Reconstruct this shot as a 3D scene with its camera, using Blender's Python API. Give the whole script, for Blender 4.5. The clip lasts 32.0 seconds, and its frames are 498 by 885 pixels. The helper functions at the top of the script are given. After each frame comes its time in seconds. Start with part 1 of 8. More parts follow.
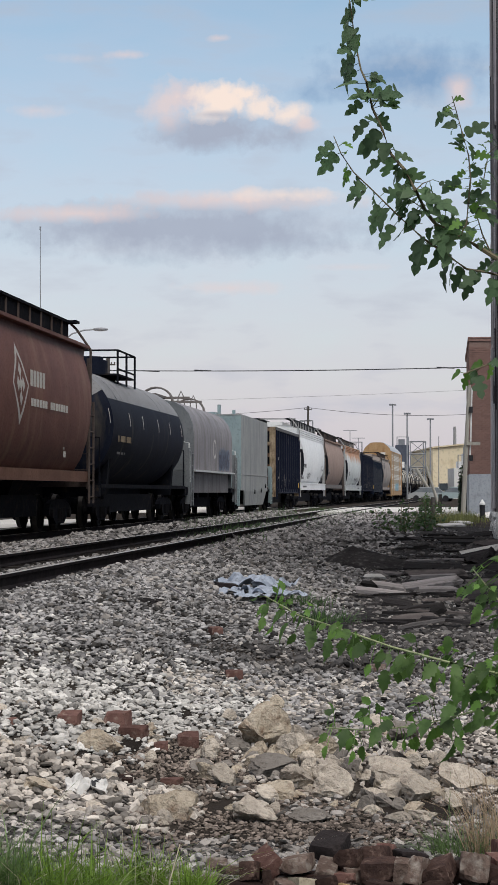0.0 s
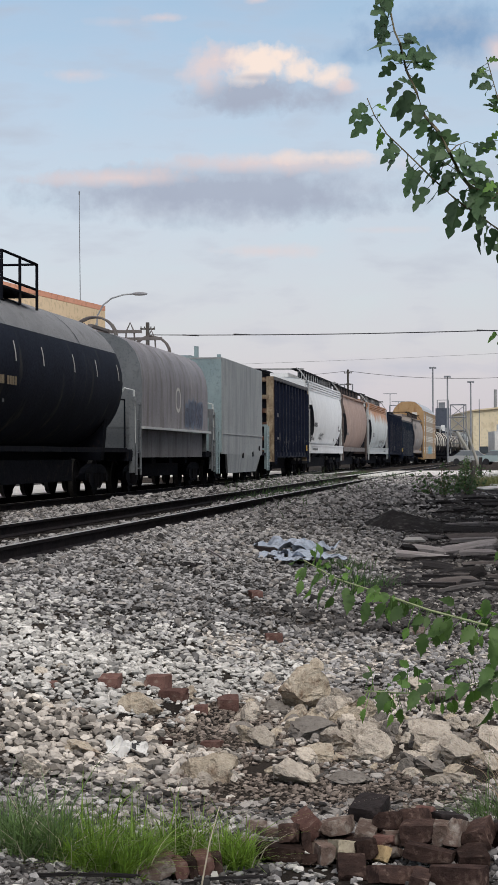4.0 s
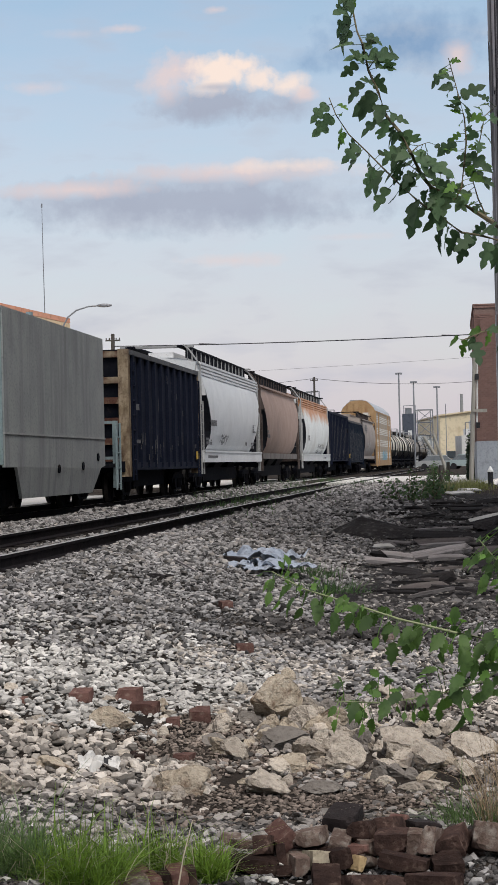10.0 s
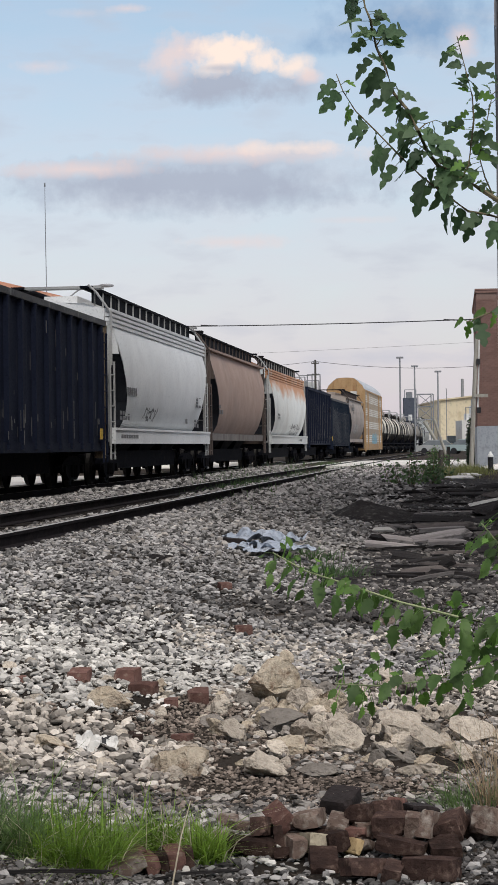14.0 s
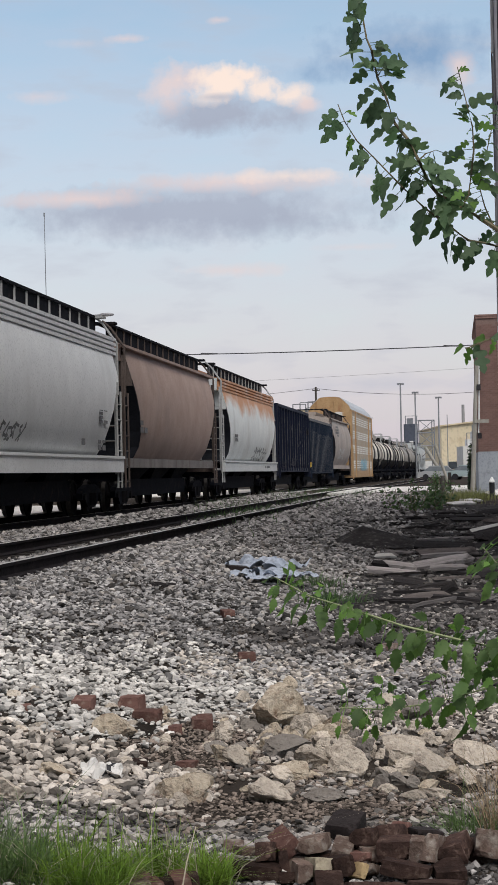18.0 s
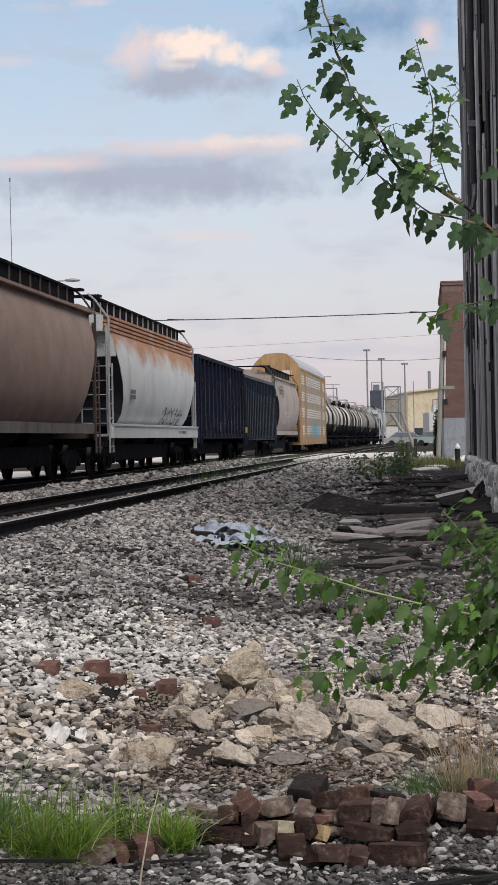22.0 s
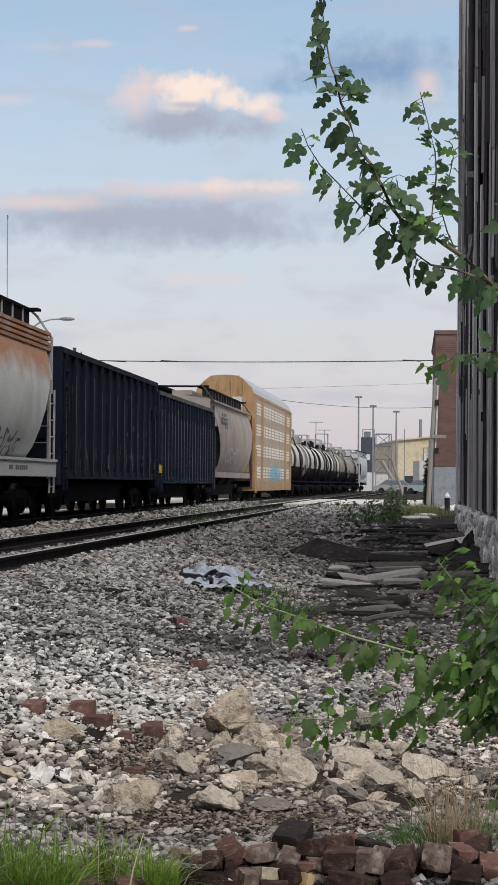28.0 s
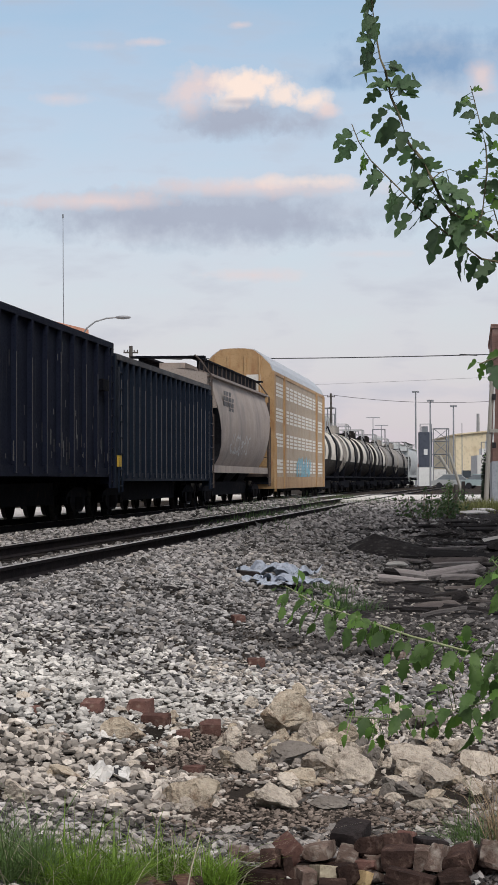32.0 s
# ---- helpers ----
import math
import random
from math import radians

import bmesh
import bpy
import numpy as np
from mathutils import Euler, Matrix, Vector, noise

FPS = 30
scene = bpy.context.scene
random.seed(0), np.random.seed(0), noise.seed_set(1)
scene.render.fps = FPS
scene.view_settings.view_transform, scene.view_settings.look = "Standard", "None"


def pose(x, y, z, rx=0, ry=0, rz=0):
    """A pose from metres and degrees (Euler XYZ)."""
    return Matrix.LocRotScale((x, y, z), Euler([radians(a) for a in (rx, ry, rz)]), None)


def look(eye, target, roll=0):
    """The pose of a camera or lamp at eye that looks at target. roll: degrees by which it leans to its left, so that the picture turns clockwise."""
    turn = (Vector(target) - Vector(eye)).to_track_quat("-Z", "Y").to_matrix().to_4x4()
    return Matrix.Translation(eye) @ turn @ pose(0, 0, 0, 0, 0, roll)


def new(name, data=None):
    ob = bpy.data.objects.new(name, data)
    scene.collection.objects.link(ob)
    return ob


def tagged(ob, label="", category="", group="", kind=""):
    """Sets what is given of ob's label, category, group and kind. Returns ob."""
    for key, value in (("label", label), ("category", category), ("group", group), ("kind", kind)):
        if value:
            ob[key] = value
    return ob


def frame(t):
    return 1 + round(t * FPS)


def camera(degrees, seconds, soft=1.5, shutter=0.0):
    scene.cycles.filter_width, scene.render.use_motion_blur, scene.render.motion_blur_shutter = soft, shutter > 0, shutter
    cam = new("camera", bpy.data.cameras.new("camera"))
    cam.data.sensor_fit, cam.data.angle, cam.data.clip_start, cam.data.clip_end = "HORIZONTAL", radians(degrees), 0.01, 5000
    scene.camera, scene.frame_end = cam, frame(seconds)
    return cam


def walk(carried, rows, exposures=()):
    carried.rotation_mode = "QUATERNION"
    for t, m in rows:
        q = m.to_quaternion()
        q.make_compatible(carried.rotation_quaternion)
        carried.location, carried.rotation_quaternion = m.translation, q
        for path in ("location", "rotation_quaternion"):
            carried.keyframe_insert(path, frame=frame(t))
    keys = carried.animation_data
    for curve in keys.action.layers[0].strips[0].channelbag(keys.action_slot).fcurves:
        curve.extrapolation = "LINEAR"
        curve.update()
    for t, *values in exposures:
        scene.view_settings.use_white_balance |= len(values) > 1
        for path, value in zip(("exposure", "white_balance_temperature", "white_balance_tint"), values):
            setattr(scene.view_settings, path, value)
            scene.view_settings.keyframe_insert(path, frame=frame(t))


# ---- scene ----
cam = camera(15.455, 32.0)


def eye(x, y, z, turn, tilt, lean):
    """A hand-held pose: turn to the left of +y, tilt upwards, lean."""
    return Matrix.Translation((x, y, z)) @ pose(0, 0, 0, 90 + tilt, 0, turn) @ pose(0, 0, 0, 0, 0, lean)


# seconds, place, turn, tilt and lean of the hand-held camera
PATH = [
    (0.0, -0.006, -0.035, 1.598, -0.371, 1.542, 0.011),
    (0.5, -0.006, -0.046, 1.601, -0.450, 1.813, 0.257),
    (1.0, -0.001, -0.049, 1.598, -0.495, 1.954, 0.594),
    (1.5, -0.010, -0.033, 1.597, -0.466, 1.880, 0.840),
    (2.0, -0.015, -0.058, 1.597, -0.359, 1.582, 0.804),
    (2.5, -0.013, -0.032, 1.593, -0.095, 1.162, 0.659),
    (3.0, -0.005, -0.031, 1.599, 0.291, 0.736, 0.313),
    (3.5, 0.002, -0.040, 1.598, 0.759, 0.409, -0.069),
    (5.5, 0.002, -0.013, 1.607, 0.922, 0.804, -0.324),
    (6.0, 0.012, -0.007, 1.610, 0.469, 1.107, -0.410),
    (6.5, 0.010, -0.023, 1.606, 0.145, 1.209, -0.532),
    (7.0, 0.009, -0.030, 1.606, -0.023, 1.154, -0.727),
    (7.5, 0.011, -0.028, 1.607, -0.073, 0.947, -0.926),
    (8.0, 0.011, -0.022, 1.606, -0.083, 0.714, -1.175),
    (8.5, 0.023, -0.017, 1.602, -0.096, 0.523, -1.409),
    (9.0, 0.018, -0.014, 1.603, -0.118, 0.452, -1.510),
    (9.5, 0.013, -0.019, 1.603, -0.146, 0.533, -1.491),
    (10.0, 0.009, -0.020, 1.607, -0.133, 0.683, -1.377),
    (10.5, 0.002, -0.012, 1.605, -0.104, 0.759, -1.160),
    (11.0, 0.007, 0.003, 1.604, -0.044, 0.676, -0.977),
    (11.5, 0.012, 0.002, 1.604, 0.021, 0.388, -0.878),
    (12.0, 0.008, -0.004, 1.606, 0.040, 0.005, -0.817),
    (12.5, 0.003, -0.005, 1.601, 0.026, -0.268, -0.900),
    (13.0, -0.000, 0.000, 1.600, -0.000, -0.344, -0.900),
    (13.5, 0.003, 0.014, 1.596, -0.029, -0.190, -0.875),
    (14.0, 0.000, 0.003, 1.603, -0.120, 0.127, -0.654),
    (14.5, 0.000, -0.008, 1.604, -0.333, 0.542, -0.511),
    (15.0, -0.000, -0.001, 1.605, -0.708, 0.952, -0.418),
    (15.5, 0.001, -0.016, 1.603, -1.135, 1.282, -0.552),
    (17.5, -0.013, -0.042, 1.591, -0.601, 1.157, -1.030),
    (18.0, -0.003, -0.044, 1.598, -0.098, 0.991, -1.151),
    (18.5, 0.008, -0.062, 1.600, 0.040, 0.898, -1.105),
    (19.0, 0.009, -0.045, 1.595, -0.171, 0.828, -1.136),
    (19.5, 0.005, -0.050, 1.593, -0.596, 0.770, -1.202),
    (20.0, -0.002, -0.048, 1.594, -0.978, 0.734, -1.103),
    (20.5, 0.004, -0.035, 1.592, -1.205, 0.675, -1.228),
    (21.0, 0.011, -0.049, 1.596, -1.317, 0.531, -1.156),
    (21.5, 0.014, -0.049, 1.592, -1.314, 0.284, -1.087),
    (22.0, 0.011, -0.053, 1.594, -1.121, -0.084, -1.130),
    (22.5, 0.017, -0.056, 1.596, -0.735, -0.478, -1.139),
    (23.0, 0.022, -0.066, 1.586, -0.379, -0.701, -1.216),
    (23.5, 0.029, -0.065, 1.583, -0.227, -0.736, -1.438),
    (24.0, 0.021, -0.069, 1.578, -0.475, -0.525, -1.320),
    (24.5, 0.003, -0.085, 1.589, -1.038, -0.224, -1.161),
    (25.0, 0.004, -0.052, 1.593, -1.673, 0.126, -1.031),
    (25.5, 0.006, -0.054, 1.590, -2.209, 0.474, -0.957),
    (27.5, 0.005, -0.061, 1.599, -1.847, 1.365, 0.198),
    (28.0, -0.009, -0.056, 1.596, -1.435, 1.271, 0.477),
    (28.5, -0.030, -0.072, 1.600, -1.095, 1.106, 0.716),
    (29.0, -0.039, -0.054, 1.601, -0.808, 1.012, 0.711),
    (29.5, -0.041, -0.055, 1.599, -0.588, 1.029, 0.645),
    (30.0, -0.047, -0.020, 1.597, -0.402, 1.069, 0.599),
    (30.5, -0.032, -0.062, 1.606, -0.201, 1.099, 0.252),
    (31.0, -0.028, -0.037, 1.598, -0.015, 1.126, 0.164),
    (31.5, -0.006, -0.046, 1.601, 0.154, 1.149, -0.070),
    (32.0, 0.004, -0.075, 1.608, 0.348, 1.149, -0.084),
]
# the camera's own slow exposure drift
LIGHTNESS = [(0.0, -0.36, 6540, 10.9), (3.5, -0.35, 6520, 10.9), (6.0, -0.35, 6550, 11.1), (11.0, -0.34, 6600, 11.7), (13.0, -0.25, 6620, 11.2), (15.0, -0.27, 6620, 10.9), (18.0, -0.32, 6620, 11.7), (22.0, -0.28, 6650, 12.9), (23.3, -0.19, 6710, 11.7), (25.3, -0.17, 6710, 11.2), (28.0, -0.33, 6620, 11.7), (32.0, -0.33, 6610, 12.2)]
walk(cam, [(r[0], eye(*r[1:])) for r in PATH], LIGHTNESS)

# ---- world, sun ----
SUN_UP, SUN_TURN = radians(50), radians(158)


def make_world():
    w = bpy.data.worlds.new("evening_sky")
    w.use_nodes = True
    scene.world = w
    n, l = w.node_tree.nodes, w.node_tree.links
    n.clear()
    out = n.new("ShaderNodeOutputWorld")
    bg = n.new("ShaderNodeBackground")
    bg.inputs["Strength"].default_value = 1.23
    l.new(bg.outputs[0], out.inputs[0])
    tc = n.new("ShaderNodeTexCoord")
    sky = n.new("ShaderNodeTexSky")
    sky.sky_type, sky.sun_disc = "NISHITA", False
    sky.sun_elevation, sky.sun_rotation = SUN_UP, SUN_TURN
    sky.air_density, sky.dust_density, sky.ozone_density = 1.0, 1.6, 1.2

    def math_(op, a, b=None, c=None):
        m = n.new("ShaderNodeMath")
        m.operation = op
        for k, v in enumerate((a, b, c)):
            if v is None:
                continue
            if isinstance(v, (int, float)):
                m.inputs[k].default_value = v
            else:
                l.new(v, m.inputs[k])
        return m.outputs[0]

    def mix(fac, a, b):
        m = n.new("ShaderNodeMix")
        m.data_type = "RGBA"
        m.clamp_factor = True
        if isinstance(fac, (int, float)):
            m.inputs[0].default_value = fac
        else:
            l.new(fac, m.inputs[0])
        for k, v in ((6, a), (7, b)):
            if isinstance(v, tuple):
                m.inputs[k].default_value = (*v, 1)
            else:
                l.new(v, m.inputs[k])
        return m.outputs[2]

    sep = n.new("ShaderNodeSeparateXYZ")
    l.new(tc.outputs["Generated"], sep.inputs[0])
    up = sep.outputs[2]
    # flat coordinates of the sky ahead: across and up, in thousandths
    ahead = math_("MAXIMUM", sep.outputs[1], 0.05)
    ax = math_("DIVIDE", sep.outputs[0], ahead)
    az = math_("DIVIDE", up, ahead)
    cmb = n.new("ShaderNodeCombineXYZ")
    l.new(ax, cmb.inputs[0]), l.new(az, cmb.inputs[2])
    n1 = n.new("ShaderNodeTexNoise")
    n1.inputs["Scale"].default_value, n1.inputs["Detail"].default_value, n1.inputs["Roughness"].default_value = 44, 6, 0.55
    l.new(cmb.outputs[0], n1.inputs["Vector"])
    stretch = n.new("ShaderNodeMapping")
    stretch.inputs["Scale"].default_value = (1.0, 1.0, 3.4)
    l.new(cmb.outputs[0], stretch.inputs["Vector"])
    n2 = n.new("ShaderNodeTexNoise")
    n2.inputs["Scale"].default_value, n2.inputs["Detail"].default_value = 16, 5
    l.new(stretch.outputs[0], n2.inputs["Vector"])
    wob1 = math_("SUBTRACT", n1.outputs[0], 0.5)
    wob2 = math_("SUBTRACT", n2.outputs[0], 0.5)

    scaled = n.new("ShaderNodeVectorMath")
    scaled.operation = "SCALE"
    scaled.inputs[3].default_value = 0.152
    l.new(sky.outputs[0], scaled.inputs[0])
    warm = n.new("ShaderNodeVectorMath")
    warm.operation = "MULTIPLY"
    warm.inputs[1].default_value = (1.01, 1.11, 1.02)
    l.new(scaled.outputs[0], warm.inputs[0])
    base = warm.outputs[0]
    n3 = n.new("ShaderNodeTexNoise")
    n3.inputs["Scale"].default_value, n3.inputs["Detail"].default_value, n3.inputs["Roughness"].default_value = 95, 5, 0.6
    l.new(cmb.outputs[0], n3.inputs["Vector"])
    wob3 = math_("SUBTRACT", n3.outputs[0], 0.5)
    # high thin veil: pale towards the horizon
    veil = math_("SUBTRACT", 1.0, math_("MULTIPLY", up, 3.8))
    veil = math_("MAXIMUM", math_("MINIMUM", veil, 1.0), 0.0)
    veil = math_("ADD", math_("ADD", math_("MULTIPLY", veil, 0.72), 0.16), math_("MULTIPLY", wob2, 0.34))
    col = mix(veil, base, (0.69, 0.617, 0.70))
    broad = math_("MULTIPLY", math_("SUBTRACT", n2.outputs[0], 0.52), 3.0)
    col = mix(math_("MULTIPLY", math_("MAXIMUM", broad, 0.0), 0.8), col, (0.46, 0.52, 0.61))

    # a bright broken cloud deck is added above the view to light vertical sides
    deck = math_("MAXIMUM", math_("MINIMUM", math_("MULTIPLY", math_("SUBTRACT", up, 0.29), 3.2), 1.0), 0.0)
    n4 = n.new("ShaderNodeTexNoise")
    n4.inputs["Scale"].default_value, n4.inputs["Detail"].default_value = 3.5, 5
    l.new(tc.outputs["Generated"], n4.inputs["Vector"])
    deck = math_("MULTIPLY", deck, math_("ADD", math_("MULTIPLY", n4.outputs[0], 0.9), 0.3))
    col = mix(deck, col, (0.90, 0.86, 0.84))

    def cloud(cx, cz, rx, rz, rough, soft):
        dx = math_("DIVIDE", math_("SUBTRACT", ax, cx), rx)
        dz = math_("DIVIDE", math_("SUBTRACT", az, cz), rz)
        d = math_("SQRT", math_("ADD", math_("MULTIPLY", dx, dx), math_("MULTIPLY", dz, dz)))
        d = math_("ADD", d, math_("MULTIPLY", wob1, rough))
        d = math_("ADD", d, math_("MULTIPLY", wob2, 0.6 * rough))
        d = math_("ADD", d, math_("MULTIPLY", wob3, 0.9 * rough))
        m = math_("DIVIDE", math_("SUBTRACT", 1.0, d), soft)
        return math_("MAXIMUM", math_("MINIMUM", m, 1.0), 0.0)

    GREY, PINK, CREAM, BLUE = (0.40, 0.45, 0.56), (0.80, 0.67, 0.66), (0.98, 0.83, 0.74), (0.24, 0.385, 0.59)
    for cx, cz, rx, rz, rough, soft, tint, amount in CLOUDS:
        col = mix(math_("MULTIPLY", cloud(cx, cz, rx, rz, rough, soft), amount), col, {"g": GREY, "p": PINK, "c": CREAM, "b": BLUE}[tint])
    l.new(col, bg.inputs["Color"])


# clouds: across, up, half width, half height, raggedness, softness, tint, strength
CLOUDS = [
    (-0.0264, 0.144, 0.1188, 0.0202, 0.9, 0.7, "g", 0.85),
    (0.0088, 0.1361, 0.0616, 0.0097, 1.2, 1, "g", 0.5),
    (-0.0748, 0.1427, 0.0528, 0.0106, 1.2, 1, "g", 0.5),
    (0.0, 0.1599, 0.0836, 0.007, 1.2, 1.0, "p", 0.85),
    (0.0242, 0.1625, 0.0484, 0.0044, 1.4, 0.9, "c", 0.55),
    (-0.088, 0.152, 0.0484, 0.0057, 1.4, 1, "p", 0.8),
    (0.0924, 0.2294, 0.0572, 0.0202, 1.1, 0.8, "b", 0.95),
    (0.052, 0.2205, 0.036, 0.009, 1.2, 1.3, "b", 0.6),
    (-0.0615, 0.2395, 0.015, 0.0032, 1.5, 1.0, "p", 0.7),
    (-0.0105, 0.2488, 0.0095, 0.003, 1.5, 1.0, "p", 0.7),
    (-0.011, 0.1977, 0.0484, 0.0132, 1.1, 0.7, "g", 0.9),
    (0.022, 0.1942, 0.0352, 0.0088, 1.2, 0.8, "g", 0.7),
    (-0.0396, 0.21, 0.0194, 0.015, 1.4, 0.9, "p", 0.8),
    (-0.0242, 0.2162, 0.0158, 0.0106, 1.5, 0.8, "p", 0.7),
    (-0.0097, 0.2153, 0.0185, 0.011, 1.5, 0.7, "c", 1.0),
    (0.0035, 0.2179, 0.0132, 0.0088, 1.6, 0.7, "c", 1.0),
    (0.0115, 0.21, 0.0132, 0.0079, 1.6, 0.7, "c", 0.9),
    (-0.0176, 0.2065, 0.0141, 0.0062, 1.6, 0.8, "c", 0.7),
    (0.0273, 0.2065, 0.015, 0.0066, 1.7, 0.8, "c", 0.9),
    (0.0378, 0.2012, 0.0106, 0.0057, 1.7, 0.9, "p", 0.8),
    (-0.0123, 0.2065, 0.015, 0.0026, 1.4, 0.9, "g", 0.6),
    (-0.011, 0.1924, 0.0352, 0.0053, 1.4, 0.9, "g", 0.6),
    (0.121, 0.2206, 0.0106, 0.0132, 1.5, 0.9, "p", 0.8),
    (-0.0044, 0.1115, 0.0352, 0.0044, 1.4, 1, "p", 0.6),
    (0.0616, 0.1229, 0.0264, 0.0026, 1.4, 1.2, "p", 0.4),
    (-0.1099, 0.2087, 0.0194, 0.0044, 1.5, 1.1, "p", 0.5),
    (-0.088, 0.2373, 0.022, 0.0035, 1.5, 1.1, "p", 0.3),
]
make_world()
sun = new("sun", bpy.data.lights.new("sun", "SUN"))
sun.data.energy, sun.data.angle, sun.data.color = 2.3, radians(24), (0.98, 0.95, 0.89)
sun.matrix_world = look((0, 0, 0), (-math.sin(SUN_TURN) * math.cos(SUN_UP), -math.cos(SUN_TURN) * math.cos(SUN_UP), -math.sin(SUN_UP)))


# ---- materials ----
def surface(name, a, b, scale=4.0, rough=0.8, metal=0.0, bump=0.3, grain=40.0, stretch=(1, 1, 1), island=0.0, each=0.0, spots=None, spot_scale=3.0, spot_amount=0.5, spot_stretch=(1, 1, 1), height=0.01, bump_scale=None):
    """A procedural surface: two colours mixed by broad and fine noise, spots of a third, relief."""
    m = bpy.data.materials.new(name)
    m.use_nodes = True
    n, l = m.node_tree.nodes, m.node_tree.links
    bsdf = n["Principled BSDF"]
    tc = n.new("ShaderNodeTexCoord")
    mp = n.new("ShaderNodeMapping")
    mp.inputs["Scale"].default_value = stretch
    l.new(tc.outputs["Object"], mp.inputs["Vector"])

    def noise_(sc, detail, vec):
        x = n.new("ShaderNodeTexNoise")
        x.inputs["Scale"].default_value, x.inputs["Detail"].default_value, x.inputs["Roughness"].default_value = sc, detail, 0.6
        l.new(vec, x.inputs["Vector"])
        return x.outputs[0]

    def ramp(src, lo, hi):
        r = n.new("ShaderNodeMapRange")
        r.inputs[1].default_value, r.inputs[2].default_value = lo, hi
        l.new(src, r.inputs[0])
        return r.outputs[0]

    def mix(f, x, y, mode="MIX"):
        k = n.new("ShaderNodeMix")
        k.data_type, k.blend_type = "RGBA", mode
        if isinstance(f, float):
            k.inputs[0].default_value = f
        else:
            l.new(f, k.inputs[0])
        for s, v in ((6, x), (7, y)):
            if isinstance(v, tuple):
                k.inputs[s].default_value = (*v, 1)
            else:
                l.new(v, k.inputs[s])
        return k.outputs[2]

    broad = noise_(scale, 4, mp.outputs[0])
    fine = noise_(grain, 5, mp.outputs[0])
    fac = ramp(broad, 0.3, 0.7)
    col = mix(fac, a, b)
    dark = tuple(0.55 * c for c in a)
    col = mix(ramp(fine, 0.52, 0.8), col, dark)
    if spots:
        sm = n.new("ShaderNodeMapping")
        sm.inputs["Scale"].default_value = spot_stretch
        l.new(tc.outputs["Object"], sm.inputs["Vector"])
        sp = noise_(spot_scale, 6, sm.outputs[0])
        mask = n.new("ShaderNodeMath")
        mask.operation = "MULTIPLY"
        l.new(ramp(sp, 0.62 - 0.25 * spot_amount, 0.74 - 0.1 * spot_amount), mask.inputs[0])
        mask.inputs[1].default_value = 0.9
        col = mix(mask.outputs[0], col, spots)
    if island or each:
        if island:
            src = n.new("ShaderNodeNewGeometry").outputs["Random Per Island"]
        else:
            src = n.new("ShaderNodeObjectInfo").outputs["Random"]
        hs = n.new("ShaderNodeHueSaturation")
        l.new(ramp(src, 0.0, 1.0), hs.inputs["Value"])
        r = hs.inputs["Value"].links[0].from_node
        amt = island or each
        r.inputs[3].default_value, r.inputs[4].default_value = 1 - amt, 1 + amt
        l.new(col, hs.inputs["Color"])
        col = hs.outputs[0]
    l.new(col, bsdf.inputs["Base Color"])
    rr = ramp(fine, 0.2, 0.8)
    r = bsdf.inputs["Roughness"]
    l.new(rr, r)
    rr.node.inputs[3].default_value, rr.node.inputs[4].default_value = max(rough - 0.12, 0.05), min(rough + 0.1, 1)
    bsdf.inputs["Metallic"].default_value = metal
    bsdf.inputs["Specular IOR Level"].default_value = 0.07 if rough > 0.9 else 0.3
    if bump:
        bp = n.new("ShaderNodeBump")
        bp.inputs["Strength"].default_value, bp.inputs["Distance"].default_value = bump, height
        l.new(fine if bump_scale is None else noise_(bump_scale, 4, mp.outputs[0]), bp.inputs["Height"])
        l.new(bp.outputs[0], bsdf.inputs["Normal"])
    return m


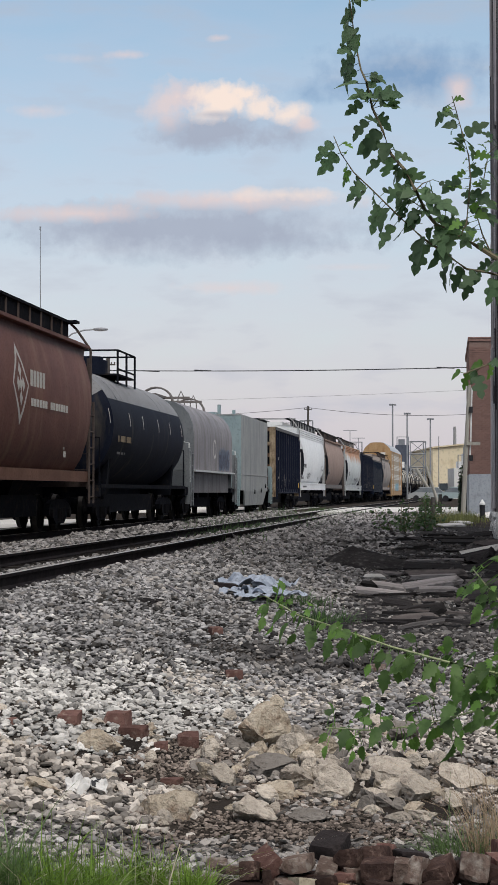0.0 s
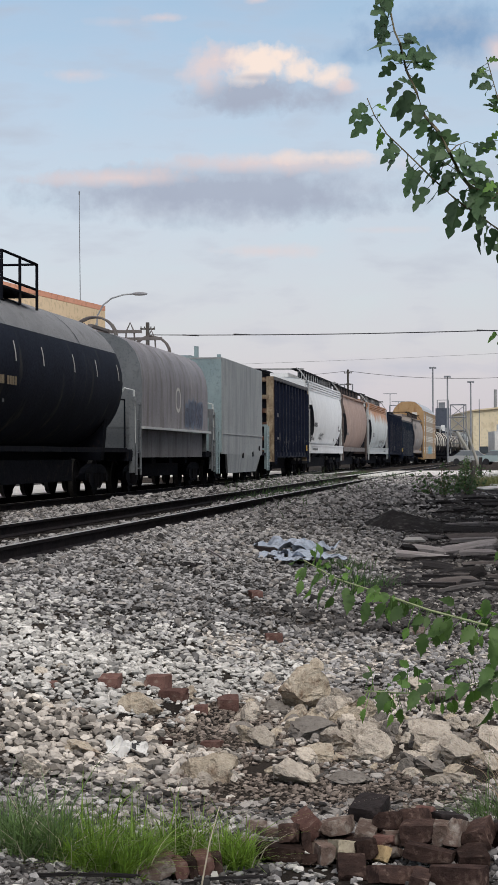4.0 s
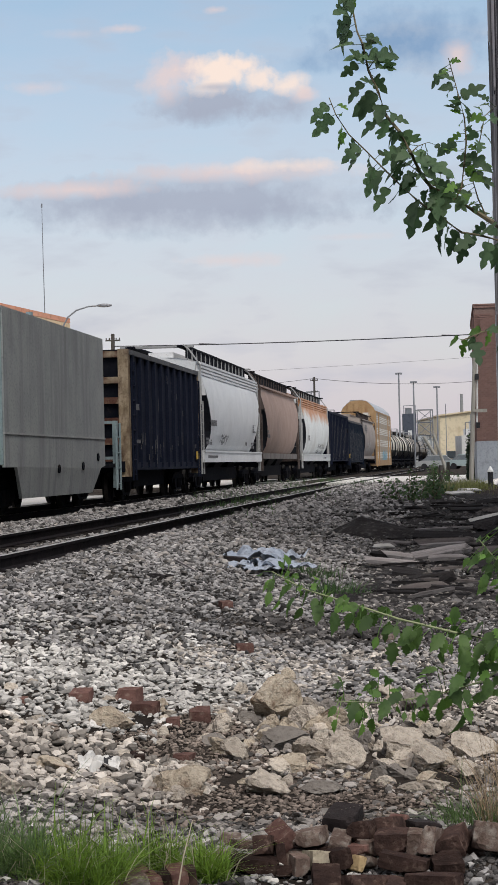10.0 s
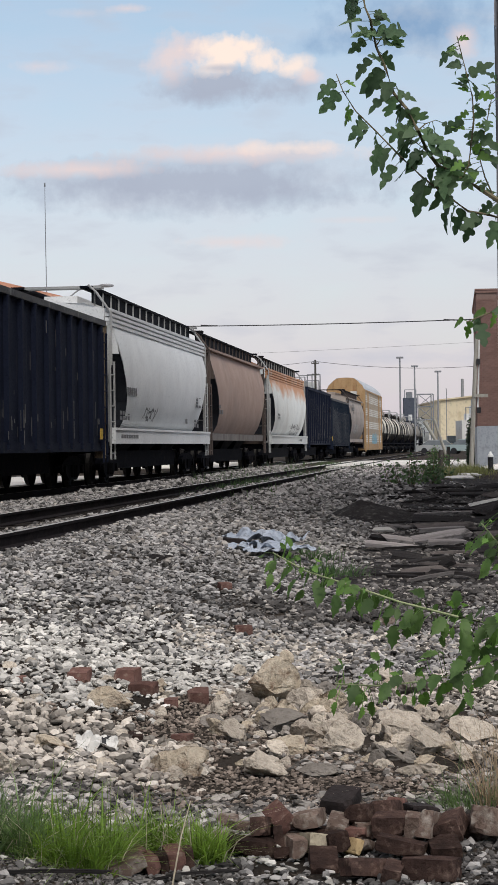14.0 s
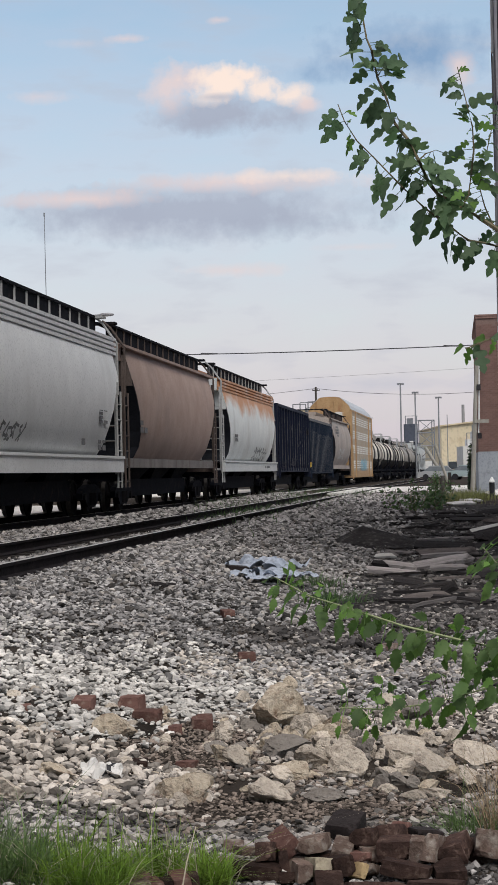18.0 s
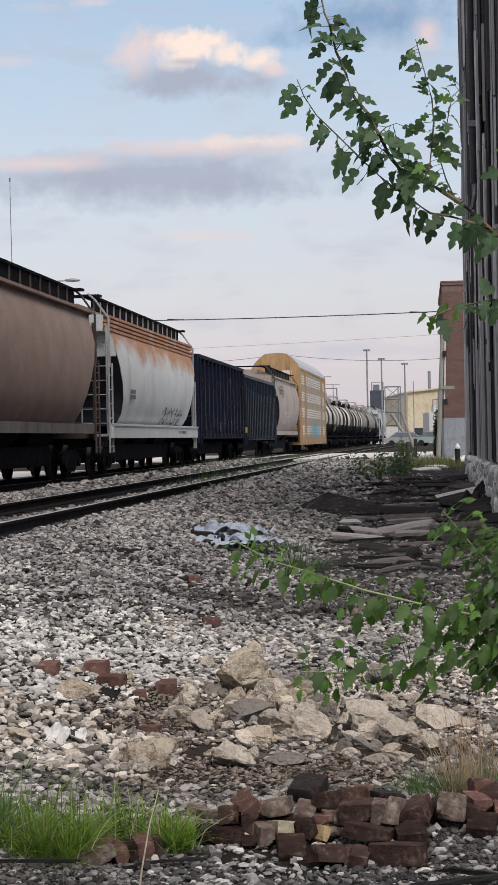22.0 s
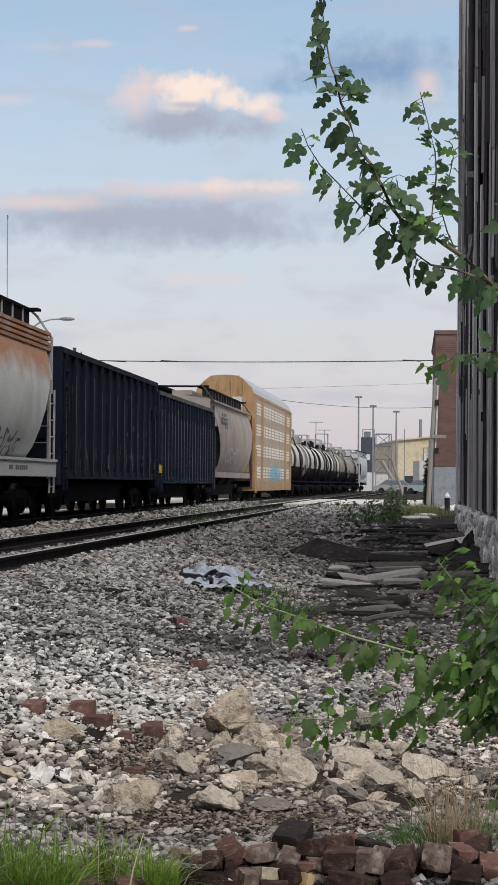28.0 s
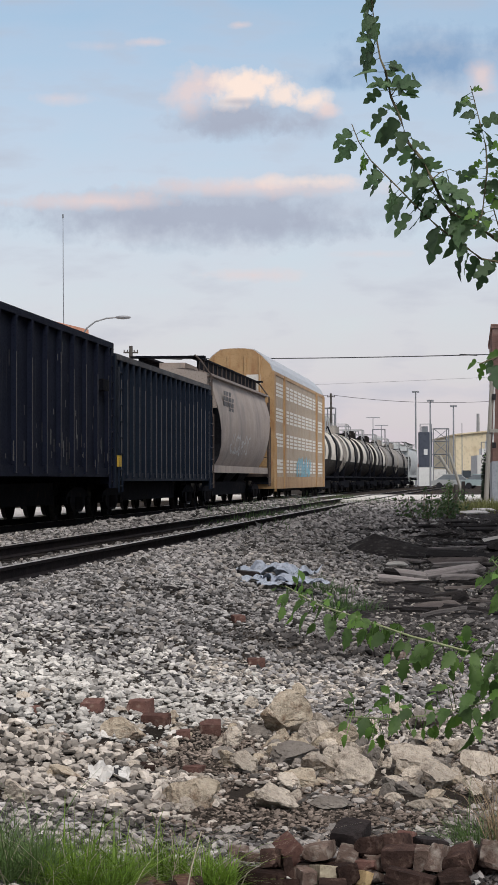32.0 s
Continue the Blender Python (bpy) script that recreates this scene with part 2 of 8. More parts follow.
M = {
    "soil": surface("soil", (0.016, 0.0135, 0.012), (0.055, 0.045, 0.038), 0.8, 0.95, bump=0.9, grain=30, spots=(0.11, 0.092, 0.078), spot_scale=30, spot_amount=0.3, height=0.03),
    "ballast": surface("ballast_stone", (0.160, 0.153, 0.152), (0.325, 0.309, 0.303), 1.2, 0.95, island=0.86, grain=30, bump=0.3),
    "lime": surface("limestone_gravel", (0.415, 0.395, 0.372), (0.575, 0.55, 0.52), 1.5, 0.95, island=0.48, grain=30, bump=0.3),
    "cinder": surface("cinder", (0.036, 0.034, 0.034), (0.175, 0.162, 0.157), 2.0, 0.95, island=0.6, grain=30, bump=0.3),
    "rock": surface("rock", (0.37, 0.317, 0.266), (0.67, 0.59, 0.50), 6.0, 0.95, each=0.28, grain=30, bump=1.0, spots=(0.13, 0.095, 0.074), spot_scale=11, spot_amount=0.34, height=0.035),
    "rock_y": surface("yellow_rock", (0.42, 0.345, 0.26), (0.61, 0.53, 0.43), 8.0, 0.95, each=0.12, grain=30, bump=1.0, spots=(0.17, 0.105, 0.068), spot_scale=13, spot_amount=0.5, height=0.035),
    "brick": surface("brick", (0.10, 0.053, 0.046), (0.175, 0.097, 0.082), 14, 0.95, each=0.3, grain=70, bump=0.8, spots=(0.27, 0.20, 0.165), spot_scale=22, spot_amount=0.25, height=0.006),
    "brick_d": surface("dark_brick", (0.030, 0.0195, 0.0175), (0.080, 0.049, 0.041), 12, 0.95, each=0.5, grain=60, bump=0.9, spots=(0.20, 0.14, 0.115), spot_scale=18, spot_amount=0.25, height=0.007),
    "brick_y": surface("buff_brick", (0.38, 0.265, 0.14), (0.46, 0.345, 0.2), 9, 0.95, grain=60, bump=0.5, height=0.008),
    "rail": surface("rail_steel", (0.011, 0.010, 0.012), (0.024, 0.020, 0.021), 4, 0.85, 0.0, bump=0.3, grain=30),
    "railhead": surface("worn_rail_head", (0.40, 0.375, 0.36), (0.52, 0.49, 0.47), 3, 0.5, 0.8, bump=0.05, grain=60),
    "tie": surface("tie_wood", (0.016, 0.014, 0.014), (0.040, 0.035, 0.032), 3, 0.95, each=0.3, stretch=(1, 6, 6), grain=30, bump=0.7),
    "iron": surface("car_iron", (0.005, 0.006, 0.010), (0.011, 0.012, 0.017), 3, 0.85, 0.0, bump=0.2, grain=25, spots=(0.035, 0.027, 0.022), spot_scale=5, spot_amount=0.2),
    "wheel": surface("wheel_steel", (0.007, 0.007, 0.009), (0.014, 0.013, 0.015), 5, 0.8, 0.0, bump=0.1),
    "tread": surface("wheel_tread", (0.05, 0.046, 0.043), (0.09, 0.085, 0.08), 5, 0.55, 0.5, bump=0.0),
    "road": surface("concrete_road", (0.60, 0.585, 0.565), (0.70, 0.685, 0.66), 0.8, 0.95, grain=20, bump=0.2, spots=(0.25, 0.24, 0.23), spot_scale=1.5, spot_amount=0.2),
}


# ---- mesh helpers ----
def part(name, bm, material, parent=None, label="", smooth=False):
    """One mesh object out of a bmesh, under a thing or a part."""
    me = bpy.data.meshes.new(name)
    bmesh.ops.recalc_face_normals(bm, faces=bm.faces)
    bm.to_mesh(me)
    bm.free()
    for mt in material if isinstance(material, (list, tuple)) else [material]:
        me.materials.append(mt)
    if smooth:
        for p in me.polygons:
            p.use_smooth = True
        me.set_sharp_from_angle(angle=radians(38))
    ob = new(name, me)
    if parent:
        ob.parent = parent
    if label:
        tagged(ob, label)
    return ob


def thing(name, label, category, group="", at=None, kind=""):
    ob = new(name)
    ob.empty_display_size = 0.2
    if at is not None:
        ob.matrix_world = at
    return tagged(ob, label, category, group, kind)


def box(bm, x0, x1, y0, y1, z0, z1, m=None, mi=0):
    vs = [bm.verts.new((x, y, z)) for x in (x0, x1) for y in (y0, y1) for z in (z0, z1)]
    if m is not None:
        for v in vs:
            v.co = m @ v.co
    for f in ((0, 1, 3, 2), (4, 6, 7, 5), (0, 4, 5, 1), (2, 3, 7, 6), (0, 2, 6, 4), (1, 5, 7, 3)):
        bm.faces.new([vs[k] for k in f]).material_index = mi
    return vs


def bar(bm, p, q, r, n=6, mi=0, r2=None):
    """A round bar from p to q."""
    p, q = Vector(p), Vector(q)
    turn = (q - p).to_track_quat("Z", "Y").to_matrix()
    rings = []
    for c, rad in ((p, r), (q, r if r2 is None else r2)):
        rings.append([bm.verts.new(c + turn @ Vector((rad * math.cos(a), rad * math.sin(a), 0))) for a in (2 * math.pi * k / n for k in range(n))])
    for k in range(n):
        bm.faces.new((rings[0][k], rings[0][(k + 1) % n], rings[1][(k + 1) % n], rings[1][k])).material_index = mi
    bm.faces.new(rings[0][::-1]).material_index = mi
    bm.faces.new(rings[1]).material_index = mi


def pipe(bm, pts, r, n=6, taper=None):
    """A bent round bar through points."""
    pts = [Vector(p) for p in pts]
    rings = []
    for k, p in enumerate(pts):
        d = (pts[min(k + 1, len(pts) - 1)] - pts[max(k - 1, 0)]).normalized()
        turn = d.to_track_quat("Z", "Y").to_matrix()
        rad = r if taper is None else r + (taper - r) * k / (len(pts) - 1)
        rings.append([bm.verts.new(p + turn @ Vector((rad * math.cos(a), rad * math.sin(a), 0))) for a in (2 * math.pi * j / n for j in range(n))])
    for a, b in zip(rings[:-1], rings[1:]):
        # keep rings from twisting
        off = min(range(n), key=lambda o: (a[0].co - b[o].co).length)
        for k in range(n):
            bm.faces.new((a[k], a[(k + 1) % n], b[(k + 1 + off) % n], b[(k + off) % n]))
    bm.faces.new(rings[0][::-1])
    bm.faces.new(rings[-1])


def loft(bm, rings, closed=True, caps=True, mi=0):
    """Faces between equal rings of points."""
    vr = [[bm.verts.new(p) for p in r] for r in rings]
    n = len(vr[0])
    for a, b in zip(vr[:-1], vr[1:]):
        for k in range(n if closed else n - 1):
            bm.faces.new((a[k], a[(k + 1) % n], b[(k + 1) % n], b[k])).material_index = mi
    if caps and closed:
        bm.faces.new(vr[0][::-1]).material_index = mi
        bm.faces.new(vr[-1]).material_index = mi
    return vr


def prism(bm, profile, y0, y1, mi=0):
    """A profile of (x, z) drawn along y."""
    loft(bm, [[(x, y0, z) for x, z in profile], [(x, y1, z) for x, z in profile]], mi=mi)


def sideprism(bm, profile, x0, x1, mi=0):
    """A profile of (y, z) drawn along x."""
    loft(bm, [[(x0, y, z) for y, z in profile], [(x1, y, z) for y, z in profile]], mi=mi)


def bevelled(bm, w, seg=1, lim=30):
    es = [e for e in bm.edges if len(e.link_faces) == 2 and e.calc_face_angle(0) > radians(lim)]
    bmesh.ops.bevel(bm, geom=es, offset=w, segments=seg, affect="EDGES", profile=0.5)


def raw(name, verts, faces, material, parent=None, smooth=False):
    """A mesh from numpy arrays of vertices and equal-sided faces."""
    me = bpy.data.meshes.new(name)
    k = faces.shape[1]
    me.vertices.add(len(verts)), me.loops.add(faces.size), me.polygons.add(len(faces))
    me.vertices.foreach_set("co", verts.astype(np.float32).ravel())
    me.loops.foreach_set("vertex_index", faces.astype(np.int32).ravel())
    me.polygons.foreach_set("loop_start", np.arange(0, faces.size, k, dtype=np.int32))
    me.polygons.foreach_set("use_smooth", np.full(len(faces), smooth))
    me.update(calc_edges=True)
    me.materials.append(material)
    ob = new(name, me)
    if parent:
        ob.parent = parent
    return ob


# ---- the tracks' line and the lie of the land ----
X0, TH, BEND, RAIL, APART = -9.855, 0.11333, 0.000117, 0.71, 4.26


def on_track(s, off=0.0):
    """The place s metres along the train's track, off metres to its right, and the heading."""
    th = TH + BEND * s
    x = X0 - (math.cos(th) - math.cos(TH)) / BEND
    y = (math.sin(th) - math.sin(TH)) / BEND
    return x + off * math.cos(th), y - off * math.sin(th), th


def side_of(x, y):
    """Metres to the right of the near track's middle."""
    s = y / math.cos(TH)
    th = TH + BEND * s
    cx = X0 - (np.cos(th) - math.cos(TH)) / BEND
    return (x - cx) * np.cos(th) - APART


LUMPS = [(amp * 0.45, f * 2.2, random.Random(k).uniform(0, 6.3), random.Random(k + 50).uniform(0, 6.3)) for k, (f, amp) in enumerate(((0.7, 0.022), (0.8, 0.022), (1.9, 0.014), (2.2, 0.014), (4.1, 0.008), (4.6, 0.008)))]


def land(x, y):
    """Height of the ground."""
    x, y = np.asarray(x, float), np.asarray(y, float)
    zb = np.interp(y, [-50, 9, 14, 24, 40, 60, 72, 90], [0, 0, 0.04, 0.16, 0.34, 0.55, 0.63, 0.63])
    d = side_of(x, y)
    k = np.clip((4.6 - d) / 3.2, 0, 1)
    k = k * k * (3 - 2 * k)
    z = zb + (0.55 - np.minimum(zb, 0.55)) * k
    # ballast heaped between the rails and between the two tracks
    z = np.where(np.abs(d) < 0.72, 0.505, z)
    z = z - 0.025 * np.clip(1 - np.abs(d - 1.15) / 0.55, 0, 1)
    ridge = np.clip(1 - np.abs(d + 2.1) / 1.15, 0, 1)
    z = z + 0.09 * ridge * ridge * (3 - 2 * ridge)
    lump = np.zeros_like(z)
    for amp, f, a, p in LUMPS:
        lump = lump + amp * np.sin(f * (x * math.cos(a) + y * math.sin(a)) + p)
    return z + lump * np.clip((70 - y) / 30, 0, 1) * np.clip((d - 1.5) / 1.0, 0, 1)


def place(x, y, dz=0.0):
    return float(land(x, y)) + dz


def make_ground():
    ys = np.unique(np.concatenate([np.linspace(-220, 5, 30), np.arange(5, 16, 0.09), np.arange(16, 32, 0.16), np.arange(32, 70, 0.4), np.arange(70, 140, 1.5), np.geomspace(140, 4000, 30)]).round(4))
    xs = np.unique(np.concatenate([-np.geomspace(40, 3000, 24), np.linspace(-40, -9, 32), np.arange(-9, -3, 0.3), np.arange(-3, 3, 0.11), np.arange(3, 9, 0.3), np.linspace(9, 40, 32), np.geomspace(40, 3000, 24)]).round(4))
    X, Y = np.meshgrid(xs, ys)
    Z = land(X, Y)
    v = np.stack([X, Y, Z], -1).reshape(-1, 3)
    nx, ny = len(xs), len(ys)
    i = (np.arange(ny - 1)[:, None] * nx + np.arange(nx - 1)[None]).ravel()
    f = np.stack([i, i + 1, i + nx + 1, i + nx], 1)
    g = raw("ground", v, f, M["soil"], smooth=True)
    tagged(g, "stony grey-brown ground sloping up to the railway bed", "ground", kind="structure")


make_ground()


# ---- tracks ----
def make_track(name, off, label, s_near, s_far, tie_far):
    t = thing(name, label, "railway track", kind="structure")
    st = [s_near + (s_far - s_near) * k / 110 for k in range(111)]
    prof = [(-0.07, -0.17), (-0.07, -0.155), (-0.012, -0.13), (-0.012, -0.045), (-0.036, -0.035), (-0.036, 0.0), (0.036, 0.0), (0.036, -0.035), (0.012, -0.045), (0.012, -0.13), (0.07, -0.155), (0.07, -0.17)]
    for side in (-0.755, 0.755):
        bm = bmesh.new()
        rings = []
        for s in st:
            x, y, th = on_track(s, off + side)
            rings.append([(x + px * math.cos(th), y - px * math.sin(th), RAIL + pz) for px, pz in prof])
        vr = loft(bm, rings)
        bm.faces.ensure_lookup_table()
        for f in bm.faces:
            if all(abs(v.co.z - RAIL) < 1e-5 for v in f.verts):
                f.material_index = 1
        part("rail", bm, [M["rail"], M["railhead"]], t)
    bm = bmesh.new()
    box(bm, -1.3, 1.3, -0.11, 0.11, -0.17, 0.0)
    bevelled(bm, 0.012)
    first = part("tie", bm, M["tie"], t)
    k, s, rng = 0, max(s_near, 5), random.Random(5)
    while s < tie_far:
        x, y, th = on_track(s, off + rng.uniform(-0.04, 0.04))
        o = first if k == 0 else new("tie", first.data)
        o.parent = t
        o.matrix_world = pose(x, y, RAIL - 0.172 + rng.uniform(-0.006, 0.004), 0, 0, -math.degrees(th) + rng.uniform(-1.2, 1.2))
        s, k = s + 0.54, k + 1
    return t


make_track("track_near", APART, "empty railway track with dark rusty rails and worn heads", -60, 330, 90)
make_track("track_far", 0.0, "railway track under the passing freight train", -130, 360, 60)

# ---- the train ----
def paint(name, a, b, **k):
    return surface(name, a, b, **{**dict(scale=1.2, rough=0.62, bump=0.08, grain=22), **k})


P_RED = paint("oxide_red_paint", (0.145, 0.054, 0.041), (0.205, 0.086, 0.064), spots=(0.24, 0.13, 0.09), spot_scale=1.6, spot_stretch=(1, 1.6, 0.25), spot_amount=0.4)
P_TANK = paint("black_tank_paint", (0.006, 0.009, 0.020), (0.012, 0.016, 0.032), rough=0.72, spots=(0.06, 0.055, 0.05), spot_scale=1.5, spot_stretch=(1, 1.5, 0.3), spot_amount=0.2)
P_TANKTOP = paint("grey_tank_top", (0.21, 0.215, 0.23), (0.29, 0.295, 0.31), rough=0.75, spots=(0.12, 0.12, 0.13), spot_scale=1.2, spot_amount=0.3)
P_HOOD = paint("worn_grey_hood", (0.215, 0.205, 0.225), (0.31, 0.295, 0.31), rough=0.6, spots=(0.13, 0.115, 0.11), spot_scale=1.4, spot_stretch=(1, 1.5, 0.3), spot_amount=0.6)
P_HOODEND = paint("bluish_grey_end", (0.135, 0.148, 0.162), (0.185, 0.198, 0.212), spots=(0.10, 0.10, 0.105), spot_amount=0.3)
P_BOX = paint("streaked_grey_side", (0.285, 0.302, 0.305), (0.365, 0.382, 0.383), rough=0.7, spots=(0.21, 0.22, 0.228), spot_scale=1.6, spot_stretch=(1, 1.6, 0.14), spot_amount=0.6)
P_BOXEND = paint("pale_green_end", (0.22, 0.295, 0.315), (0.285, 0.36, 0.38), spots=(0.19, 0.235, 0.25), spot_amount=0.3)
P_BLACK = paint("black_gondola_paint", (0.007, 0.010, 0.023), (0.014, 0.018, 0.036), rough=0.75, spots=(0.04, 0.042, 0.05), spot_scale=2.5, spot_stretch=(1, 2.5, 0.2), spot_amount=0.15)
P_RIB = paint("worn_bright_edge", (0.05, 0.05, 0.055), (0.10, 0.10, 0.105), rough=0.7, spots=(0.25, 0.25, 0.25), spot_scale=3, spot_stretch=(1, 1, 0.3), spot_amount=0.25)
P_BLUE = paint("dark_blue_gondola_paint", (0.009, 0.015, 0.029), (0.016, 0.024, 0.042), rough=0.7, spots=(0.07, 0.075, 0.085), spot_scale=2.5, spot_stretch=(1, 2.5, 0.2), spot_amount=0.3)
P_RUSTEND = paint("rusted_end", (0.07, 0.03, 0.024), (0.13, 0.07, 0.05), scale=3, rough=0.95, bump=0.5, spots=(0.34, 0.28, 0.2), spot_scale=2.2, spot_amount=0.5)
P_POST = paint("weathered_tan_post", (0.22, 0.165, 0.105), (0.42, 0.34, 0.245), scale=3, rough=0.95, bump=0.6, spots=(0.06, 0.03, 0.022), spot_scale=2.6, spot_stretch=(1.5, 1.5, 0.5), spot_amount=0.7)
P_WHITE = paint("white_hopper_paint", (0.67, 0.685, 0.705), (0.755, 0.77, 0.785), rough=0.55, spots=(0.60, 0.61, 0.62), spot_scale=0.9, spot_stretch=(1, 0.7, 0.35), spot_amount=0.35)
P_BROWN = paint("faded_brown_hopper_paint", (0.315, 0.218, 0.182), (0.40, 0.292, 0.247), rough=0.7, spots=(0.25, 0.185, 0.165), spot_scale=0.9, spot_stretch=(1, 0.6, 0.5), spot_amount=0.6)
P_GREYHOP = paint("dusty_grey_hopper_paint", (0.34, 0.285, 0.255), (0.42, 0.36, 0.325), rough=0.7, spots=(0.24, 0.22, 0.21), spot_scale=1.1, spot_stretch=(1, 0.8, 0.5), spot_amount=0.5)
P_PALE = paint("pale_grey_hopper_paint", (0.50, 0.52, 0.53), (0.58, 0.60, 0.60), rough=0.6)
P_YELLOW = paint("autorack_yellow_paint", (0.38, 0.235, 0.115), (0.47, 0.31, 0.165), rough=0.6, spots=(0.27, 0.13, 0.06), spot_scale=2, spot_stretch=(1, 1.5, 0.4), spot_amount=0.55)
P_PANEL = paint("galvanised_panel", (0.36, 0.29, 0.22), (0.46, 0.375, 0.285), rough=0.6, metal=0.1, spots=(0.36, 0.24, 0.14), spot_scale=1.6, spot_stretch=(1, 1.5, 0.5), spot_amount=0.4)
P_ROOF = paint("silver_roof", (0.46, 0.47, 0.49), (0.54, 0.55, 0.57), rough=0.45, metal=0.3)
P_SLOT = paint("panel_light_hole", (0.70, 0.68, 0.64), (0.80, 0.78, 0.74), rough=0.8)
P_GREYTANK = paint("stained_grey_tank", (0.24, 0.215, 0.195), (0.36, 0.335, 0.305), rough=0.6, spots=(0.12, 0.11, 0.10), spot_scale=1.5, spot_stretch=(1, 1.3, 0.3), spot_amount=0.6)
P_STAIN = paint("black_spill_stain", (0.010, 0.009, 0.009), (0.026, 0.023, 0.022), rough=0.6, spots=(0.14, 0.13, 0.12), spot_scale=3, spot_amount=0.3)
P_RIM = paint("white_tank_ring", (0.66, 0.61, 0.53), (0.76, 0.71, 0.63), rough=0.6)
P_FRAME = paint("grimy_frame_paint", (0.13, 0.118, 0.115), (0.21, 0.19, 0.182), rough=0.75, spots=(0.09, 0.07, 0.06), spot_scale=1.6, spot_stretch=(1, 1.4, 0.4), spot_amount=0.5)
P_PLATE = paint("grimy_side_plate", (0.125, 0.122, 0.13), (0.185, 0.18, 0.188), rough=0.75, spots=(0.07, 0.066, 0.066), spot_scale=1.6, spot_stretch=(1, 1.5, 0.3), spot_amount=0.5)
P_DARKPOST = paint("dark_brown_post_paint", (0.065, 0.050, 0.046), (0.115, 0.09, 0.082), rough=0.85)
P_GREYPOST = paint("grimy_pale_post", (0.30, 0.305, 0.31), (0.42, 0.425, 0.43), rough=0.8)
# near black: the shade under the sloped hopper ends is put into this paint
P_RECESS = paint("shaded_end_paint", (0.028, 0.031, 0.040), (0.055, 0.058, 0.070), rough=0.85)
P_MARK = paint("stencil_grey", (0.11, 0.11, 0.12), (0.17, 0.17, 0.18), rough=0.8)
P_MARKW = paint("stencil_white", (0.58, 0.56, 0.54), (0.70, 0.68, 0.65), rough=0.8)
P_TAN = paint("stencil_tan", (0.22, 0.17, 0.11), (0.30, 0.24, 0.17), rough=0.8)
P_LINE = paint("worn_sill_line", (0.15, 0.075, 0.055), (0.23, 0.125, 0.092), rough=0.85)
P_SPRAY = paint("spray_grey", (0.12, 0.13, 0.14), (0.2, 0.2, 0.21), rough=0.8)
P_SPRAYW = paint("spray_white", (0.46, 0.46, 0.46), (0.55, 0.55, 0.55), rough=0.8)
P_CYAN = paint("spray_cyan", (0.22, 0.46, 0.58), (0.36, 0.60, 0.70), rough=0.7)
P_DUSKBLUE = paint("spray_dusk_blue", (0.17, 0.21, 0.29), (0.24, 0.28, 0.36), rough=0.75)
P_NAVY = paint("spray_navy", (0.10, 0.11, 0.16), (0.15, 0.16, 0.22), rough=0.7)
P_SIGN = paint("yellow_plate", (0.55, 0.36, 0.04), (0.62, 0.42, 0.07), rough=0.6)

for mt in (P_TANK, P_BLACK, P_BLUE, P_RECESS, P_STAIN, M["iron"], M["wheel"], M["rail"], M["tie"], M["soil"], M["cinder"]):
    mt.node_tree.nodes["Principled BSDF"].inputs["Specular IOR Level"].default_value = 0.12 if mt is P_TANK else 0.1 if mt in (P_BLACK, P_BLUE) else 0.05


def rust_white():
    """White hopper paint with rust running down from the eaves."""
    m = paint("rust_stained_white_paint", (0.64, 0.665, 0.665), (0.74, 0.76, 0.75), rough=0.62, spots=(0.50, 0.495, 0.475), spot_scale=0.9, spot_stretch=(1, 0.7, 0.35), spot_amount=0.35)
    n, l = m.node_tree.nodes, m.node_tree.links
    bsdf = n["Principled BSDF"]
    old = bsdf.inputs["Base Color"].links[0].from_socket
    tc = n.new("ShaderNodeTexCoord")
    mp = n.new("ShaderNodeMapping")
    mp.inputs["Scale"].default_value = (0.6, 0.30, 0.50)
    l.new(tc.outputs["Object"], mp.inputs["Vector"])
    no = n.new("ShaderNodeTexNoise")
    no.inputs["Scale"].default_value, no.inputs["Detail"].default_value = 2.6, 7
    l.new(mp.outputs[0], no.inputs["Vector"])
    sep = n.new("ShaderNodeSeparateXYZ")
    l.new(tc.outputs["Object"], sep.inputs[0])
    fall = n.new("ShaderNodeMapRange")
    fall.inputs[1].default_value, fall.inputs[2].default_value, fall.inputs[3].default_value, fall.inputs[4].default_value = 2.6, 3.75, -0.42, 0.27
    l.new(sep.outputs[2], fall.inputs[0])
    add = n.new("ShaderNodeMath")
    l.new(no.outputs[0], add.inputs[0]), l.new(fall.outputs[0], add.inputs[1])
    r = n.new("ShaderNodeMapRange")
    r.inputs[1].default_value, r.inputs[2].default_value, r.inputs[4].default_value = 0.38, 0.74, 0.92
    l.new(add.outputs[0], r.inputs[0])
    mx = n.new("ShaderNodeMix")
    mx.data_type = "RGBA"
    l.new(r.outputs[0], mx.inputs[0]), l.new(old, mx.inputs[6])
    mx.inputs[7].default_value = (0.46, 0.20, 0.08, 1)
    l.new(mx.outputs[2], bsdf.inputs["Base Color"])
    return m


P_RUSTWHITE = rust_white()
CARS, WHEELSETS = [], []


def add_car(name, label, category, s_near, s_far):
    """A car between two places along the track at the start of the clip."""
    c = thing(name, label, category, "freight train")
    CARS.append((c, (s_near + s_far) / 2))
    return c, s_far - s_near


WHEEL_MESH = []


